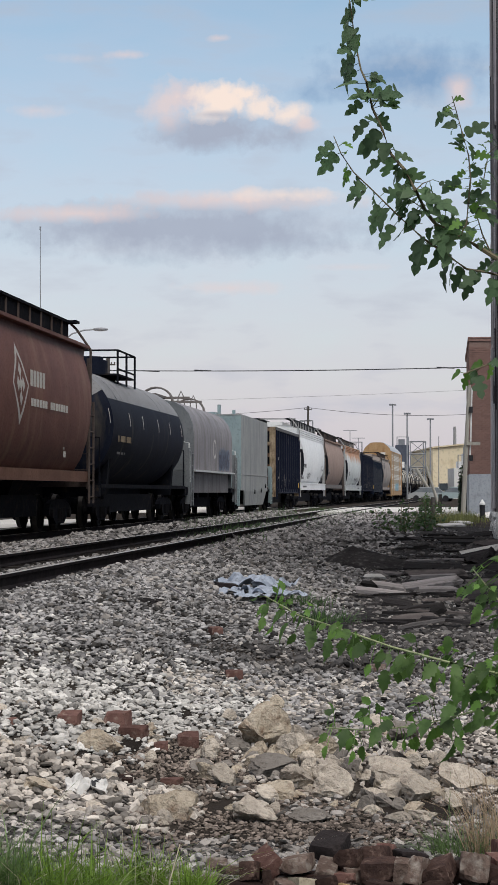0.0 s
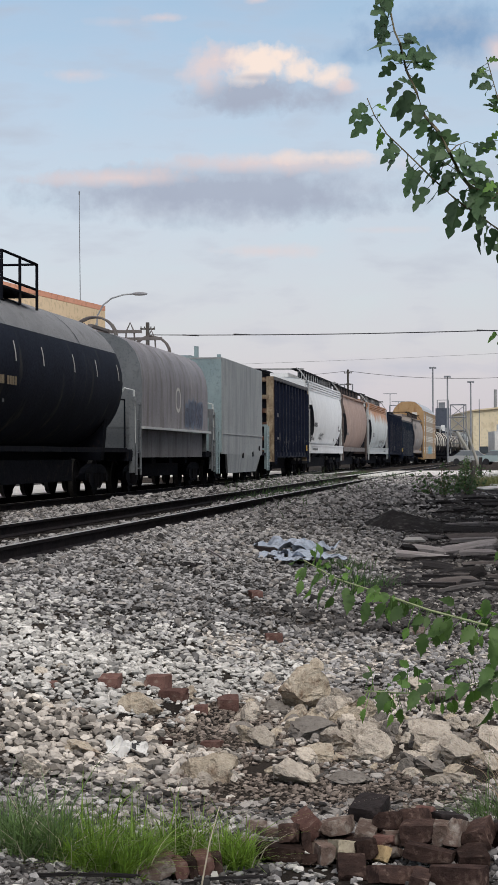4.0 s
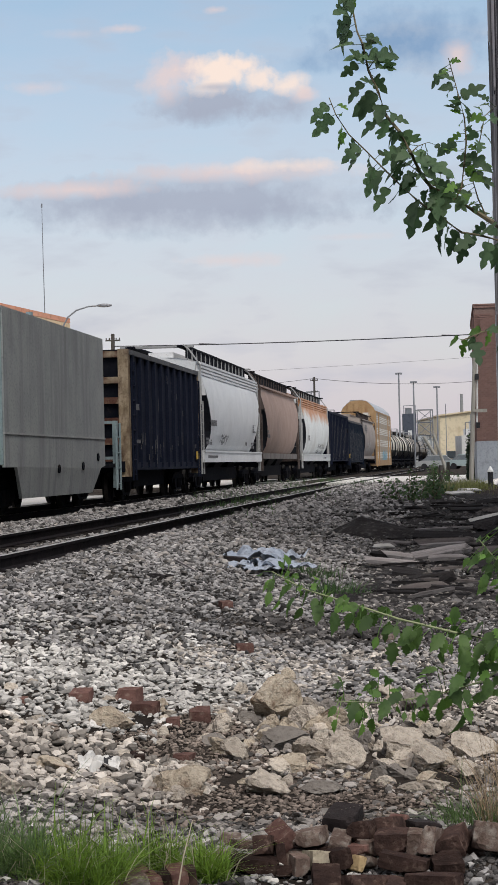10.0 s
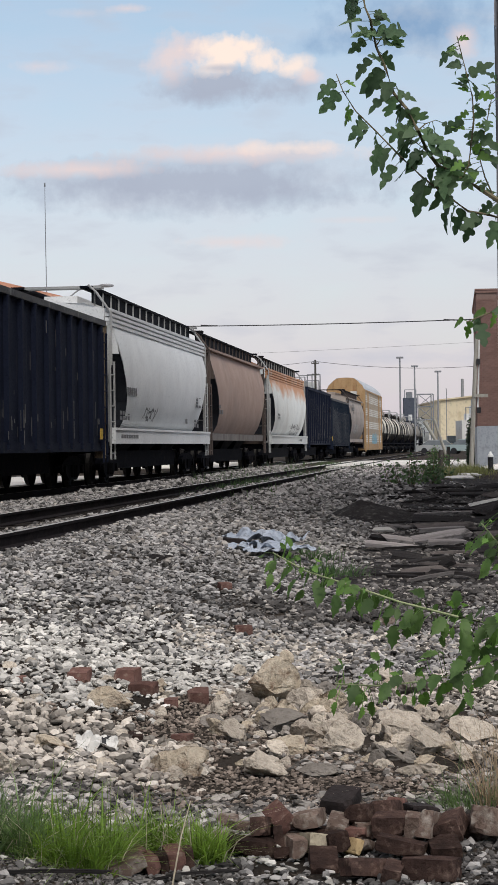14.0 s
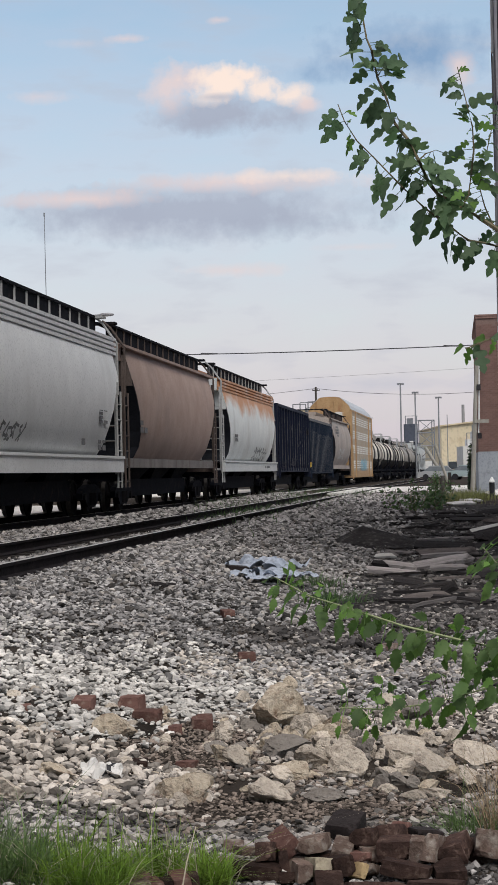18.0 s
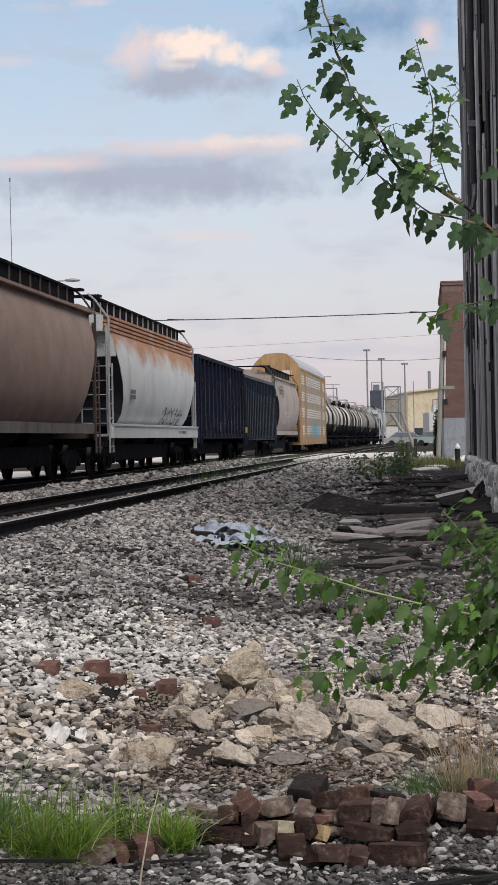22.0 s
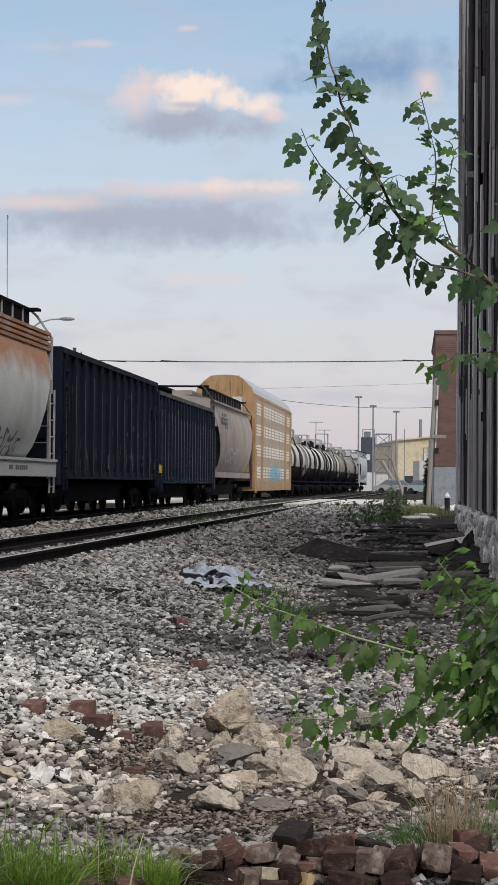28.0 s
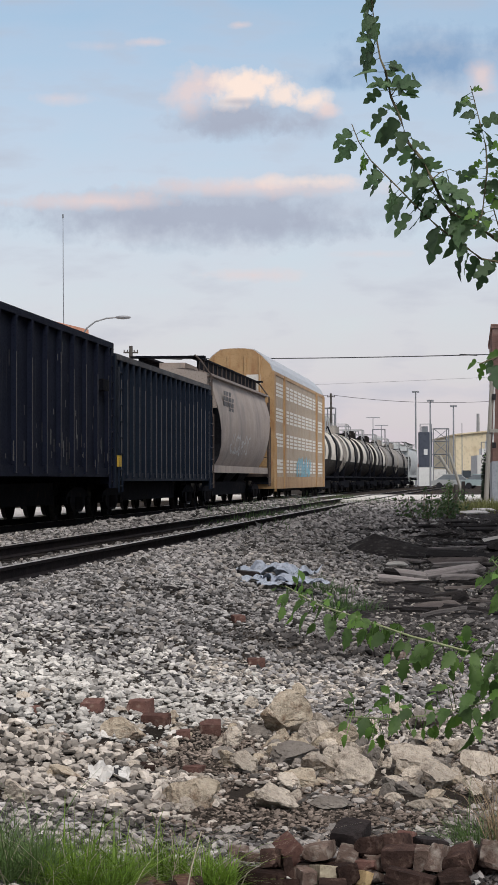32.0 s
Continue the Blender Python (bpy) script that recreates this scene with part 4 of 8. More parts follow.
def make_red_hopper():
    car, L, x_of = covered_hopper("covered_hopper", "oxide-red covered hopper car with a pale diamond emblem, rolling", 26.9, 43.4, P_RED, P_LINE, P_RED, bands=False, sill=False, top=4.3, post_m=P_DARKPOST, slope=0.35)
    h = L / 2
    # pale lozenge with a ringed cross inside, on the bulging side
    cy, cz = 0.55, 2.97
    def loz(ry, rz, w, m, name):
        bm = bmesh.new()
        o = [(0, rz), (ry, 0), (0, -rz), (-ry, 0)]
        i = [(0, rz - w * 2.2), (ry - w, 0), (0, -rz + w * 2.2), (-ry + w, 0)]
        for k in range(4):
            seg = []
            for a, b in ((o[k], o[(k + 1) % 4]), (i[k], i[(k + 1) % 4])):
                seg.append([(a[0] + (b[0] - a[0]) * q / 6, a[1] + (b[1] - a[1]) * q / 6) for q in range(7)])
            for q in range(6):
                quad = (seg[0][q], seg[0][q + 1], seg[1][q + 1], seg[1][q])
                bm.faces.new([bm.verts.new((x_of(cz + z) + 0.008, cy + y, cz + z)) for y, z in quad])
        part(name, bm, m, car, "faded white diamond outline")
    loz(0.66, 0.80, 0.085, P_MARKW, "emblem")
    bm = bmesh.new()
    for y, z in ((0, 0.27), (0, -0.27), (0.2, 0), (-0.2, 0), (0, 0)):
        bm.faces.new([bm.verts.new((x_of(cz + z + b) + 0.009, cy + y + a, cz + z + b)) for a, b in ((-0.13, 0), (0, -0.16), (0.13, 0), (0, 0.16))])
    part("emblem_core", bm, P_MARKW, car)
    stencil(car, "lettering", x_of(3.1) + 0.01, 1.35, 2.7, 2.93, 3.35, P_MARKW, 1, 5, seed=3)
    stencil(car, "small_lettering", x_of(2.6) + 0.01, 1.35, 4.85, 2.56, 2.76, P_MARKW, 1, 14, seed=4)
    stencil(car, "stencilled_data", x_of(1.8) + 0.01, 4.95, 5.2, 1.62, 1.95, P_MARKW, 2, 2, seed=5)


def make_black_tank():
    car, L, h = tank_car("tank_car", "black tank car with a grey top and railed dome platform", 44.6, 58.6, P_TANK, P_TANKTOP, r=1.52, zc=2.53, rings=((-4.6, 0.05, P_TANK), (2.2, 0.05, P_TANK)))
    r, zc = 1.52, 2.53
    def at(a):
        return r * math.sin(a) + 0.012, zc + r * math.cos(a)
    for k, y in enumerate((-6.35, -3.53, -1.51, 1.04, 3.14, 5.39)):
        bm = bmesh.new()
        loft(bm, [[(*[at(a)[0]], yy, at(a)[1]) for yy in (y - 0.035, y + 0.035)] for a in (1.30, 1.38, 1.46, 1.54)], closed=False)
        part("white_dash", bm, P_MARKW, car)
    x, z = at(1.4)
    stencil(car, "lettering", x + 0.03, -5.35, -3.53, 2.12, 2.32, P_TAN, 1, 11, seed=8)
    stencil(car, "data_panel", x + 0.02, 1.4, 2.0, 2.28, 2.62, P_MARKW, 1, 1, seed=2)
    stencil(car, "data_panel", x - 0.02, -5.3, -4.2, 1.82, 1.9, P_MARK, 1, 8, seed=9)


def make_hood_car():
    car, L = add_car("coil_car", "grey coil car with a rounded worn hood and lifting brackets", "coil car", 59.0, 71.6)
    h0, h1 = -L / 2 + 1.0, L / 2 - 1.45
    half = [(1.46, 1.58), (1.46, 2.75), (1.42, 3.1), (1.3, 3.42), (1.1, 3.66), (0.8, 3.82), (0.4, 3.9)]
    prof = half + [(-x, z) for x, z in half[::-1]]
    bm = bmesh.new()
    loft(bm, [[(x, y, z) for x, z in prof] for y in (h0, h0 + 0.04, -1.5, 1.5, h1 - 0.04, h1)])
    for f in bm.faces:
        if abs(f.normal.y) > 0.9 or (f.calc_center_median().y < h0 + 0.03):
            f.material_index = 1
    part("hood", bm, [P_HOOD, P_HOODEND], car, smooth=True)
    for y in (h0 + 1.9, h0 + 4.0, h0 + 6.1, h0 + 8.1):
        bm = bmesh.new()
        hh = [(x + 0.012, z + 0.012) for x, z in half]
        pr = hh + [(-x, z) for x, z in hh[::-1]]
        loft(bm, [[(x, yy, z) for x, z in pr] for yy in (y - 0.03, y + 0.03)], closed=False, caps=False)
        part("hood_seam", bm, P_HOOD, car, smooth=True)
    bm = bmesh.new()
    for sx in (-1, 1):
        box(bm, sx * 1.5 - 0.05, sx * 1.5 + 0.05, h0 - 0.1, h1 + 0.1, 1.55, 1.61)
    part("hood_rim", bm, P_PALE, car, "pale worn hood rim")
    for sx in (-1, 1):
        bm = bmesh.new()
        box(bm, sx * 1.3 - 0.04, sx * 1.3 + 0.04, h0 + 0.3, h1 - 0.3, 0.86, 1.54)
        part("side_frame_plate", bm, P_PLATE, car)
    for e, y in ((-1, h0), (1, h1)):
        bm = bmesh.new()
        box(bm, -1.4, 1.4, min(y, e * (L / 2 - 0.1)), max(y, e * (L / 2 - 0.1)), 0.86, 1.02)
        part("end_deck", bm, M["iron"], car)
        bm = bmesh.new()
        ye = e * (L / 2 - 0.25)
        for x in (-1.38, 1.38):
            box(bm, x - 0.07, x + 0.07, ye - 0.06, ye + 0.06, 0.5, 2.3)
        box(bm, -1.38, 1.38, ye - 0.04, ye + 0.04, 2.05, 2.3)
        part("end_post", bm, P_HOODEND, car)
        bm = bmesh.new()
        box(bm, -1.42, 1.42, y - 0.03, y + 0.03, 1.02, 1.56)
        part("end_plate", bm, P_HOODEND, car)
        bm = bmesh.new()
        box(bm, 0.42, 0.50, y + e * 0.05 - 0.015, y + e * 0.05 + 0.015, 1.12, 1.62)
        box(bm, 0.36, 0.56, y + e * 0.05 - 0.015, y + e * 0.05 + 0.015, 1.30, 1.46)
        part("end_sign", bm, P_MARKW, car, "small white marker plate")
        bm = bmesh.new()
        pipe(bm, [(1.0, ye, 2.3), (1.2, ye, 2.5), (1.42, ye, 2.45), (1.46, ye, 1.2)], 0.03)
        part("handrail", bm, P_PALE, car)
        ladder(car, 1.48, ye + e * -0.5, ye, 0.45, 2.2, P_HOODEND)
    # brackets on the hood's top: half rings and bars
    for y, kind in ((h0 + 1.4, 1), (h0 + 2.9, 0), (h0 + 5.8, 0), (h1 - 1.2, 1)):
        bm = bmesh.new()
        if kind:
            for dy in (-0.12, 0.12):
                pipe(bm, [(0.55 * math.cos(a), y + dy, 3.86 + 0.5 * math.sin(a)) for a in (math.pi * k / 10 for k in range(11))], 0.03)
        else:
            box(bm, -0.9, 0.9, y - 0.04, y + 0.04, 4.05, 4.13)
            for x in (-0.6, 0.6):
                pipe(bm, [(x - 0.12, y, 3.82), (x - 0.1, y, 4.1), (x, y, 4.32), (x + 0.1, y, 4.1), (x + 0.12, y, 3.8)], 0.022)
        part("lifting_bracket", bm, P_FRAME, car)
    bm = bmesh.new()
    box(bm, -0.06, 0.06, h0 + 0.9, h0 + 3.4, 4.08, 4.15)
    part("lifting_bar", bm, P_FRAME, car)
    bm = bmesh.new()
    n = 20
    for k in range(n):
        a, b = 2 * math.pi * k / n, 2 * math.pi * (k + 1) / n
        pts = [(math.cos(a) * 0.42, math.sin(a) * 0.40), (math.cos(b) * 0.42, math.sin(b) * 0.40), (math.cos(b) * 0.30, math.sin(b) * 0.30), (math.cos(a) * 0.30, math.sin(a) * 0.30)]
        bm.faces.new([bm.verts.new((1.466, -0.2 + u, 2.39 + v * 0.85)) for u, v in pts])
    part("emblem", bm, P_MARKW, car, "pale ring emblem")
    tag_spray(car, lambda z: 1.462, 0.9, 3.9, 1.64, 2.45, P_DUSKBLUE, 14, 26, 0.10, "faded blue sprayed lettering")
    tag_spray(car, lambda z: 1.468, 1.0, 3.8, 1.70, 2.40, P_NAVY, 12, 12, 0.05)
    for y in (-2.5, 0, 2.5):
        bm = bmesh.new()
        box(bm, -1.2, 1.2, y - 0.15, y + 0.15, 0.7, 0.9)
        part("cross_bearer", bm, M["iron"], car)
    underframe(car, L)


def make_box_car():
    car, L = add_car("hooded_gondola", "tall grey hooded freight car with a pale green end", "freight car", 71.9, 84.4)
    y0, y1 = 72.9 - 78.15, 82.45 - 78.15
    for sx in (-1, 1):
        bm = bmesh.new()
        sideprism(bm, [(y0, 1.6), (y0, 3.9), (y1, 3.9), (y1, 1.6)], sx * 1.46 - 0.03, sx * 1.46 + 0.03)
        part("side", bm, P_BOX, car)
        bm = bmesh.new()
        sideprism(bm, [(y0, 1.56), (y1, 1.56), (y1, 0.95), (y1 - 0.5, 0.9), (y1 - 1.3, 0.34), (y0 + 1.5, 0.34), (y0 + 0.9, 0.95), (y0, 0.95)], sx * 1.46 - 0.03, sx * 1.46 + 0.03)
        for v in bm.verts:
            v.co.x -= sx * 0.06 * max(0.0, 0.9 - v.co.z) / 0.56
        part("lower_skirt", bm, P_BOX, car)
        bm = bmesh.new()
        box(bm, sx * 1.48 - 0.03, sx * 1.48 + 0.03, y0, y1, 1.565, 1.60)
        part("belt_rail", bm, P_GREYPOST, car)
    for y, m in ((y0, P_BOXEND), (y1, P_BOX)):
        bm = bmesh.new()
        box(bm, -1.46, 1.46, y - 0.04, y + 0.04, 1.0, 3.9)
        part("end_wall", bm, m, car, "pale green end wall" if m is P_BOXEND else "")
    bm = bmesh.new()
    box(bm, -1.48, 1.48, y0 - 0.05, y1 + 0.05, 3.9, 3.95)
    part("roof", bm, P_BOX, car)
    for y in (y0 + 2.5, y1 - 2.2):
        bm = bmesh.new()
        box(bm, -0.7, 0.2, y - 0.8, y + 0.8, 3.95, 4.12)
        box(bm, 0.2, 0.32, y - 0.1, y + 0.1, 4.0, 4.45)
        part("roof_hatch", bm, P_BOXEND, car)
    for e, y in ((-1, -L / 2 + 0.15), (1, L / 2 - 0.15)):
        bm = bmesh.new()
        for x in (-1.4, 1.4):
            box(bm, x - 0.06, x + 0.06, y - 0.06, y + 0.06, 0.4, 2.05)
        for z in (1.1, 1.98):
            box(bm, -1.4, 1.4, y - 0.03, y + 0.03, z, z + 0.07)
        part("end_railing", bm, P_BOXEND, car)
        ladder(car, 1.47, y - 0.25, y + 0.25, 0.35, 2.0, P_BOXEND)
        bm = bmesh.new()
        yb = y0 if e < 0 else y1
        box(bm, -1.4, 1.4, min(y, yb), max(y, yb), 0.9, 1.0)
        part("end_deck", bm, M["iron"], car)
    for y, z in ((y1 - 0.9, 1.15), (y1 - 2.6, 0.95), (y0 + 4.5, 0.9)):
        bm = bmesh.new()
        bar(bm, (1.48, y, z), (1.52, y, z), 0.09, 8)
        part("latch", bm, M["iron"], car)
    underframe(car, L, trucks=L / 2 - 2.6)


def make_autorack():
    car, L = add_car("autorack", "yellow autorack car with slotted grey side panels and silver roof", "autorack", 201.0, 224.3)
    h = L / 2
    half = [(1.5, 0.5), (1.5, 5.32), (1.38, 5.62), (1.0, 6.0), (0.7, 6.22), (0.35, 6.28)]
    prof = [(x, z) for x, z in half] + [(-x, z) for x, z in half[::-1]]
    for e in (-1, 1):
        bm = bmesh.new()
        loft(bm, [[(x * 0.985, y, z) for x, z in prof] for y in (e * (h - 0.15), e * h)])
        part("end_door", bm, P_YELLOW, car)
        bm = bmesh.new()
        for x in (-0.95, -0.35, 0.35, 0.95):
            box(bm, x - 0.04, x + 0.04, min(e * h, e * (h + 0.07)), max(e * h, e * (h + 0.07)), 0.7, 6.0)
        part("door_post", bm, P_YELLOW, car)
        bm = bmesh.new()
        box(bm, 0.35, 1.0, min(e * h, e * (h + 0.02)), max(e * h, e * (h + 0.02)), 4.5, 5.2)
        part("placard", bm, P_MARKW, car, "pale placard")
    bm = bmesh.new()
    rp = [(1.5, 5.30), (1.5, 5.36), (1.38, 5.66), (1.0, 6.04), (0.7, 6.26), (0, 6.31)]
    rp = rp + [(-x, z) for x, z in rp[::-1][1:]]
    low = [(x * 0.97, z - 0.06) for x, z in rp[::-1]]
    loft(bm, [[(x, y, z) for x, z in rp + low] for y in (-h + 0.1, h - 0.1)])
    part("roof", bm, P_ROOF, car)
    for sx in (-1, 1):
        bm = bmesh.new()
        box(bm, sx * 1.46 - 0.03, sx * 1.46 + 0.03, -h + 0.1, h - 0.1, 0.95, 5.3)
        part("side_panel", bm, P_PANEL, car)
        bm = bmesh.new()
        box(bm, sx * 1.46 - 0.06, sx * 1.46 + 0.06, -h, h, 0.5, 1.0)
        box(bm, sx * 1.47 - 0.05, sx * 1.47 + 0.05, -h, h, 5.22, 5.36)
        part("side_girder", bm, P_YELLOW, car)
    posts = [-h + 0.3, -h + 4.2, h - 4.2, h - 0.3]
    for y in posts:
        bm = bmesh.new()
        box(bm, 1.48, 1.56, y - 0.3, y + 0.3, 0.5, 5.3)
        part("side_post", bm, P_YELLOW, car)
    # rows of slots in panels
    slot = bmesh.new()
    box(slot, 0, 0.012, -0.66, 0.66, -0.048, 0.048)
    first = part("slot", slot, P_SLOT, car)
    first.matrix_basis = pose(1.49, -h + 2.0, 1.6)
    cols = [-h + 1.5, -h + 3.0] + [-h + 5.4 + k * (L - 10.8) / 7 for k in range(8)] + [h - 3.0, h - 1.5]
    for zc in (1.45, 2.55, 3.6, 4.65):
        for k in range(4):
            for y in cols:
                o = new("slot", first.data)
                o.parent = car
                o.matrix_basis = pose(1.49, y, zc - 0.23 + 0.155 * k)
    tag_spray(car, lambda z: 1.505, -h + 9.2, -h + 15.9, 0.75, 1.9, P_CYAN, 21, 18, 0.13, "pale blue sprayed lettering")
    ladder(car, 1.56, -h + 0.15, -h + 0.6, 0.4, 2.6, P_YELLOW)
    underframe(car, L, z0=0.7, z1=0.95, trucks=L / 2 - 2.4)


make_red_hopper()
make_black_tank()
make_hood_car()
make_box_car()


def make_first_gondola():
    car, L = gondola("gondola", "black steel gondola with a rusted beam end", 85.6, 97.9, P_BLACK, P_BLACK, top=3.9, low=0.86, ribs=11, end_m=P_RUSTEND, post_m=P_POST, chord_m=P_RIB)
    h = L / 2
    stencil(car, "data_panel", 1.565, -h + 0.7, -h + 1.2, 2.35, 2.55, P_MARK, 1, 3, seed=3)
    stencil(car, "data_panel", 1.565, -h + 0.7, -h + 1.3, 1.5, 1.62, P_MARK, 1, 4, seed=4)
    bm = bmesh.new()
    box(bm, 1.56, 1.575, h - 1.05, h - 0.75, 1.1, 1.35)
    part("reflector_plate", bm, P_SIGN, car, "yellow plate")
    scuffs(car, 1.452, -h + 0.4, h - 0.4, 0.95, 3.5, 46, 3, P_RIB)
    scuffs(car, 1.551, -h + 0.4, h - 0.4, 0.95, 3.4, 18, 4, P_RIB)


make_first_gondola()
car, L, xo = covered_hopper("covered_hopper", "white covered hopper car with stencilled side sill", 98.7, 115.3, P_WHITE, P_WHITE, P_WHITE, post_m=P_GREYPOST)
stencil(car, "lettering", xo(3.0) + 0.012, -6.65, -5.75, 2.72, 2.97, P_MARK, 1, 2, seed=2)
stencil(car, "lettering", xo(2.3) + 0.012, -6.70, -5.30, 2.19, 2.45, P_MARK, 1, 5, seed=3)
stencil(car, "data_panel", xo(1.7) + 0.012, -7.05, -5.65, 1.58, 1.84, P_MARK, 2, 4, seed=4)
stencil(car, "data_panel", xo(2.3) + 0.012, 5.05, 6.15, 2.13, 2.51, P_MARK, 4, 2, seed=5)
stencil(car, "data_panel", xo(1.7) + 0.012, 3.15, 4.15, 1.58, 1.88, P_MARK, 1, 2, seed=15)
stencil(car, "data_panel", xo(1.7) + 0.012, L / 2 - 2.8, L / 2 - 1.8, 1.5, 2.0, P_MARK, 3, 2, seed=6)
stencil(car, "sill_lettering", 1.562, -L / 2 + 0.8, -L / 2 + 3.2, 1.12, 1.24, P_MARK, 1, 10, seed=7)
tag_spray(car, xo, -3.85, -1.75, 1.62, 1.98, P_SPRAY, 5, 8, 0.03)

car, L, xo = covered_hopper("covered_hopper", "faded brown covered hopper car with a rounded side", 115.9, 132.6, P_BROWN, P_FRAME, P_BROWN, bands=False, sill=False, top=4.25, post_m=P_DARKPOST, slope=1.1)
stencil(car, "data_panel", xo(2.2) + 0.012, -L / 2 + 1.6, -L / 2 + 2.8, 2.0, 2.4, P_MARK, 2, 2, seed=5)

car, L, xo = covered_hopper("covered_hopper", "white covered hopper car streaked with orange rust", 134.2, 151.7, P_RUSTWHITE, P_PALE, P_RUSTWHITE, post_m=P_GREYPOST)
stencil(car, "lettering", xo(3.1) + 0.012, -5.75, -5.00, 2.63, 2.93, P_MARKW, 2, 2, seed=2)
stencil(car, "lettering", xo(2.4) + 0.012, -6.00, -5.10, 2.08, 2.38, P_MARK, 2, 2, seed=3)
stencil(car, "sill_lettering", 1.562, L / 2 - 5.0, L / 2 - 3.2, 1.12, 1.24, P_SPRAY, 1, 9, seed=17)
tag_spray(car, xo, 0.75, 5.25, 1.43, 1.98, P_SPRAY, 7, 18, 0.035)

car, L = gondola("gondola", "tall black ribbed steel coal gondola", 152.3, 168.0, P_BLACK, P_BLACK, top=4.05, low=1.0, ribs=13, worn=P_RIB)
# the pale strokes here also paint in bright highlights on the ribs
scuffs(car, 1.452, -L / 2 + 0.4, L / 2 - 0.4, 1.1, 3.6, 60, 5, P_RIB)
scuffs(car, 1.551, -L / 2 + 0.4, L / 2 - 0.4, 1.1, 3.4, 24, 6, P_RIB)
stencil(car, "white_dash", 1.565, -L / 2 + 3.0, -L / 2 + 3.12, 1.3, 2.0, P_MARKW, 1, 1, seed=2)
stencil(car, "white_dash", 1.565, 1.0, 1.12, 1.25, 1.7, P_MARKW, 1, 1, seed=2)
stencil(car, "white_dash", 1.565, 5.8, 5.92, 1.2, 2.1, P_MARKW, 1, 1, seed=2)
bm = bmesh.new()
box(bm, 1.45, 1.6, L / 2 - 1.5, L / 2 - 0.9, 2.9, 3.15)
part("brake_box", bm, M["iron"], car)
car, L = gondola("gondola", "dark blue ribbed steel gondola with a worn top rail", 168.3, 183.6, P_BLUE, P_BLUE, top=3.84, low=0.9, ribs=19, chord_m=P_RIB, worn=P_MARK)
bm = bmesh.new()
box(bm, 1.5, 1.58, -L / 2 + 0.15, -L / 2 + 0.42, 1.2, 1.46)
part("reflector_plate", bm, P_SIGN, car, "yellow plate")

car, L, xo = covered_hopper("covered_hopper", "dusty grey covered hopper car with stacked dark lettering", 184.0, 200.2, P_GREYHOP, P_GREYHOP, P_GREYHOP, bands=False, sill=False, top=4.3, post_m=P_DARKPOST)
stencil(car, "lettering", xo(3.4) + 0.02, -6.0, -3.4, 3.14, 3.85, P_MARK, 4, 4, seed=2)
tag_spray(car, xo, -4.1, 0.9, 1.74, 2.5, P_SPRAYW, 9, 12, 0.035)
make_autorack()
RB = ((-5.1, 1.4, P_RIM), (-3.4, 1.8, P_STAIN), (-0.4, 3.4, P_RIM), (2.6, 1.8, P_STAIN), (4.6, 1.4, P_RIM))
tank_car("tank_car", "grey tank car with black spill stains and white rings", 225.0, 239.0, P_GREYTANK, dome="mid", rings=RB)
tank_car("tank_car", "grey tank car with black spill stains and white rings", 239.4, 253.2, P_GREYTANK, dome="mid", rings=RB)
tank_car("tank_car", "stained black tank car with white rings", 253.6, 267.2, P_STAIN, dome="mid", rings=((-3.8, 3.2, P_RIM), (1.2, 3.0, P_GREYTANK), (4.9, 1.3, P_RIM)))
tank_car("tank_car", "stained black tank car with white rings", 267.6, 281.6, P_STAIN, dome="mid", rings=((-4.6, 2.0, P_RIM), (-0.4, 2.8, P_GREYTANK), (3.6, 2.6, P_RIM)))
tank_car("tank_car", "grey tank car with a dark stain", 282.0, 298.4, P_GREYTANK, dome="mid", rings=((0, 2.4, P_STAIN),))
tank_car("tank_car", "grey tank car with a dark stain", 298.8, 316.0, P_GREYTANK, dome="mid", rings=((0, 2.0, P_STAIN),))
covered_hopper("covered_hopper", "pale grey covered hopper car at the tail of the train", 316.6, 333.6, P_PALE, P_PALE, P_PALE, bands=False, sill=False, top=4.2)


def run_along(t):
    """Metres that the train has rolled by t seconds."""
    return 3.8826 * t - 0.004145 * t * t + 0.00015767 * t ** 3


def motions():
    sway()
    for car, s in CARS:
        rows = []
        for k in range(33):
            x, y, th = on_track(s - run_along(k))
            rows.append((k, pose(x, y, RAIL, 0, 0, -math.degrees(th))))
        walk(car, rows)
    steps = [k * 32 / 216 for k in range(217)]
    for w, y in WHEELSETS:
        walk(w, [(t, pose(0, y, 0.42, math.degrees(run_along(t) / 0.42), 0, 0)) for t in steps])


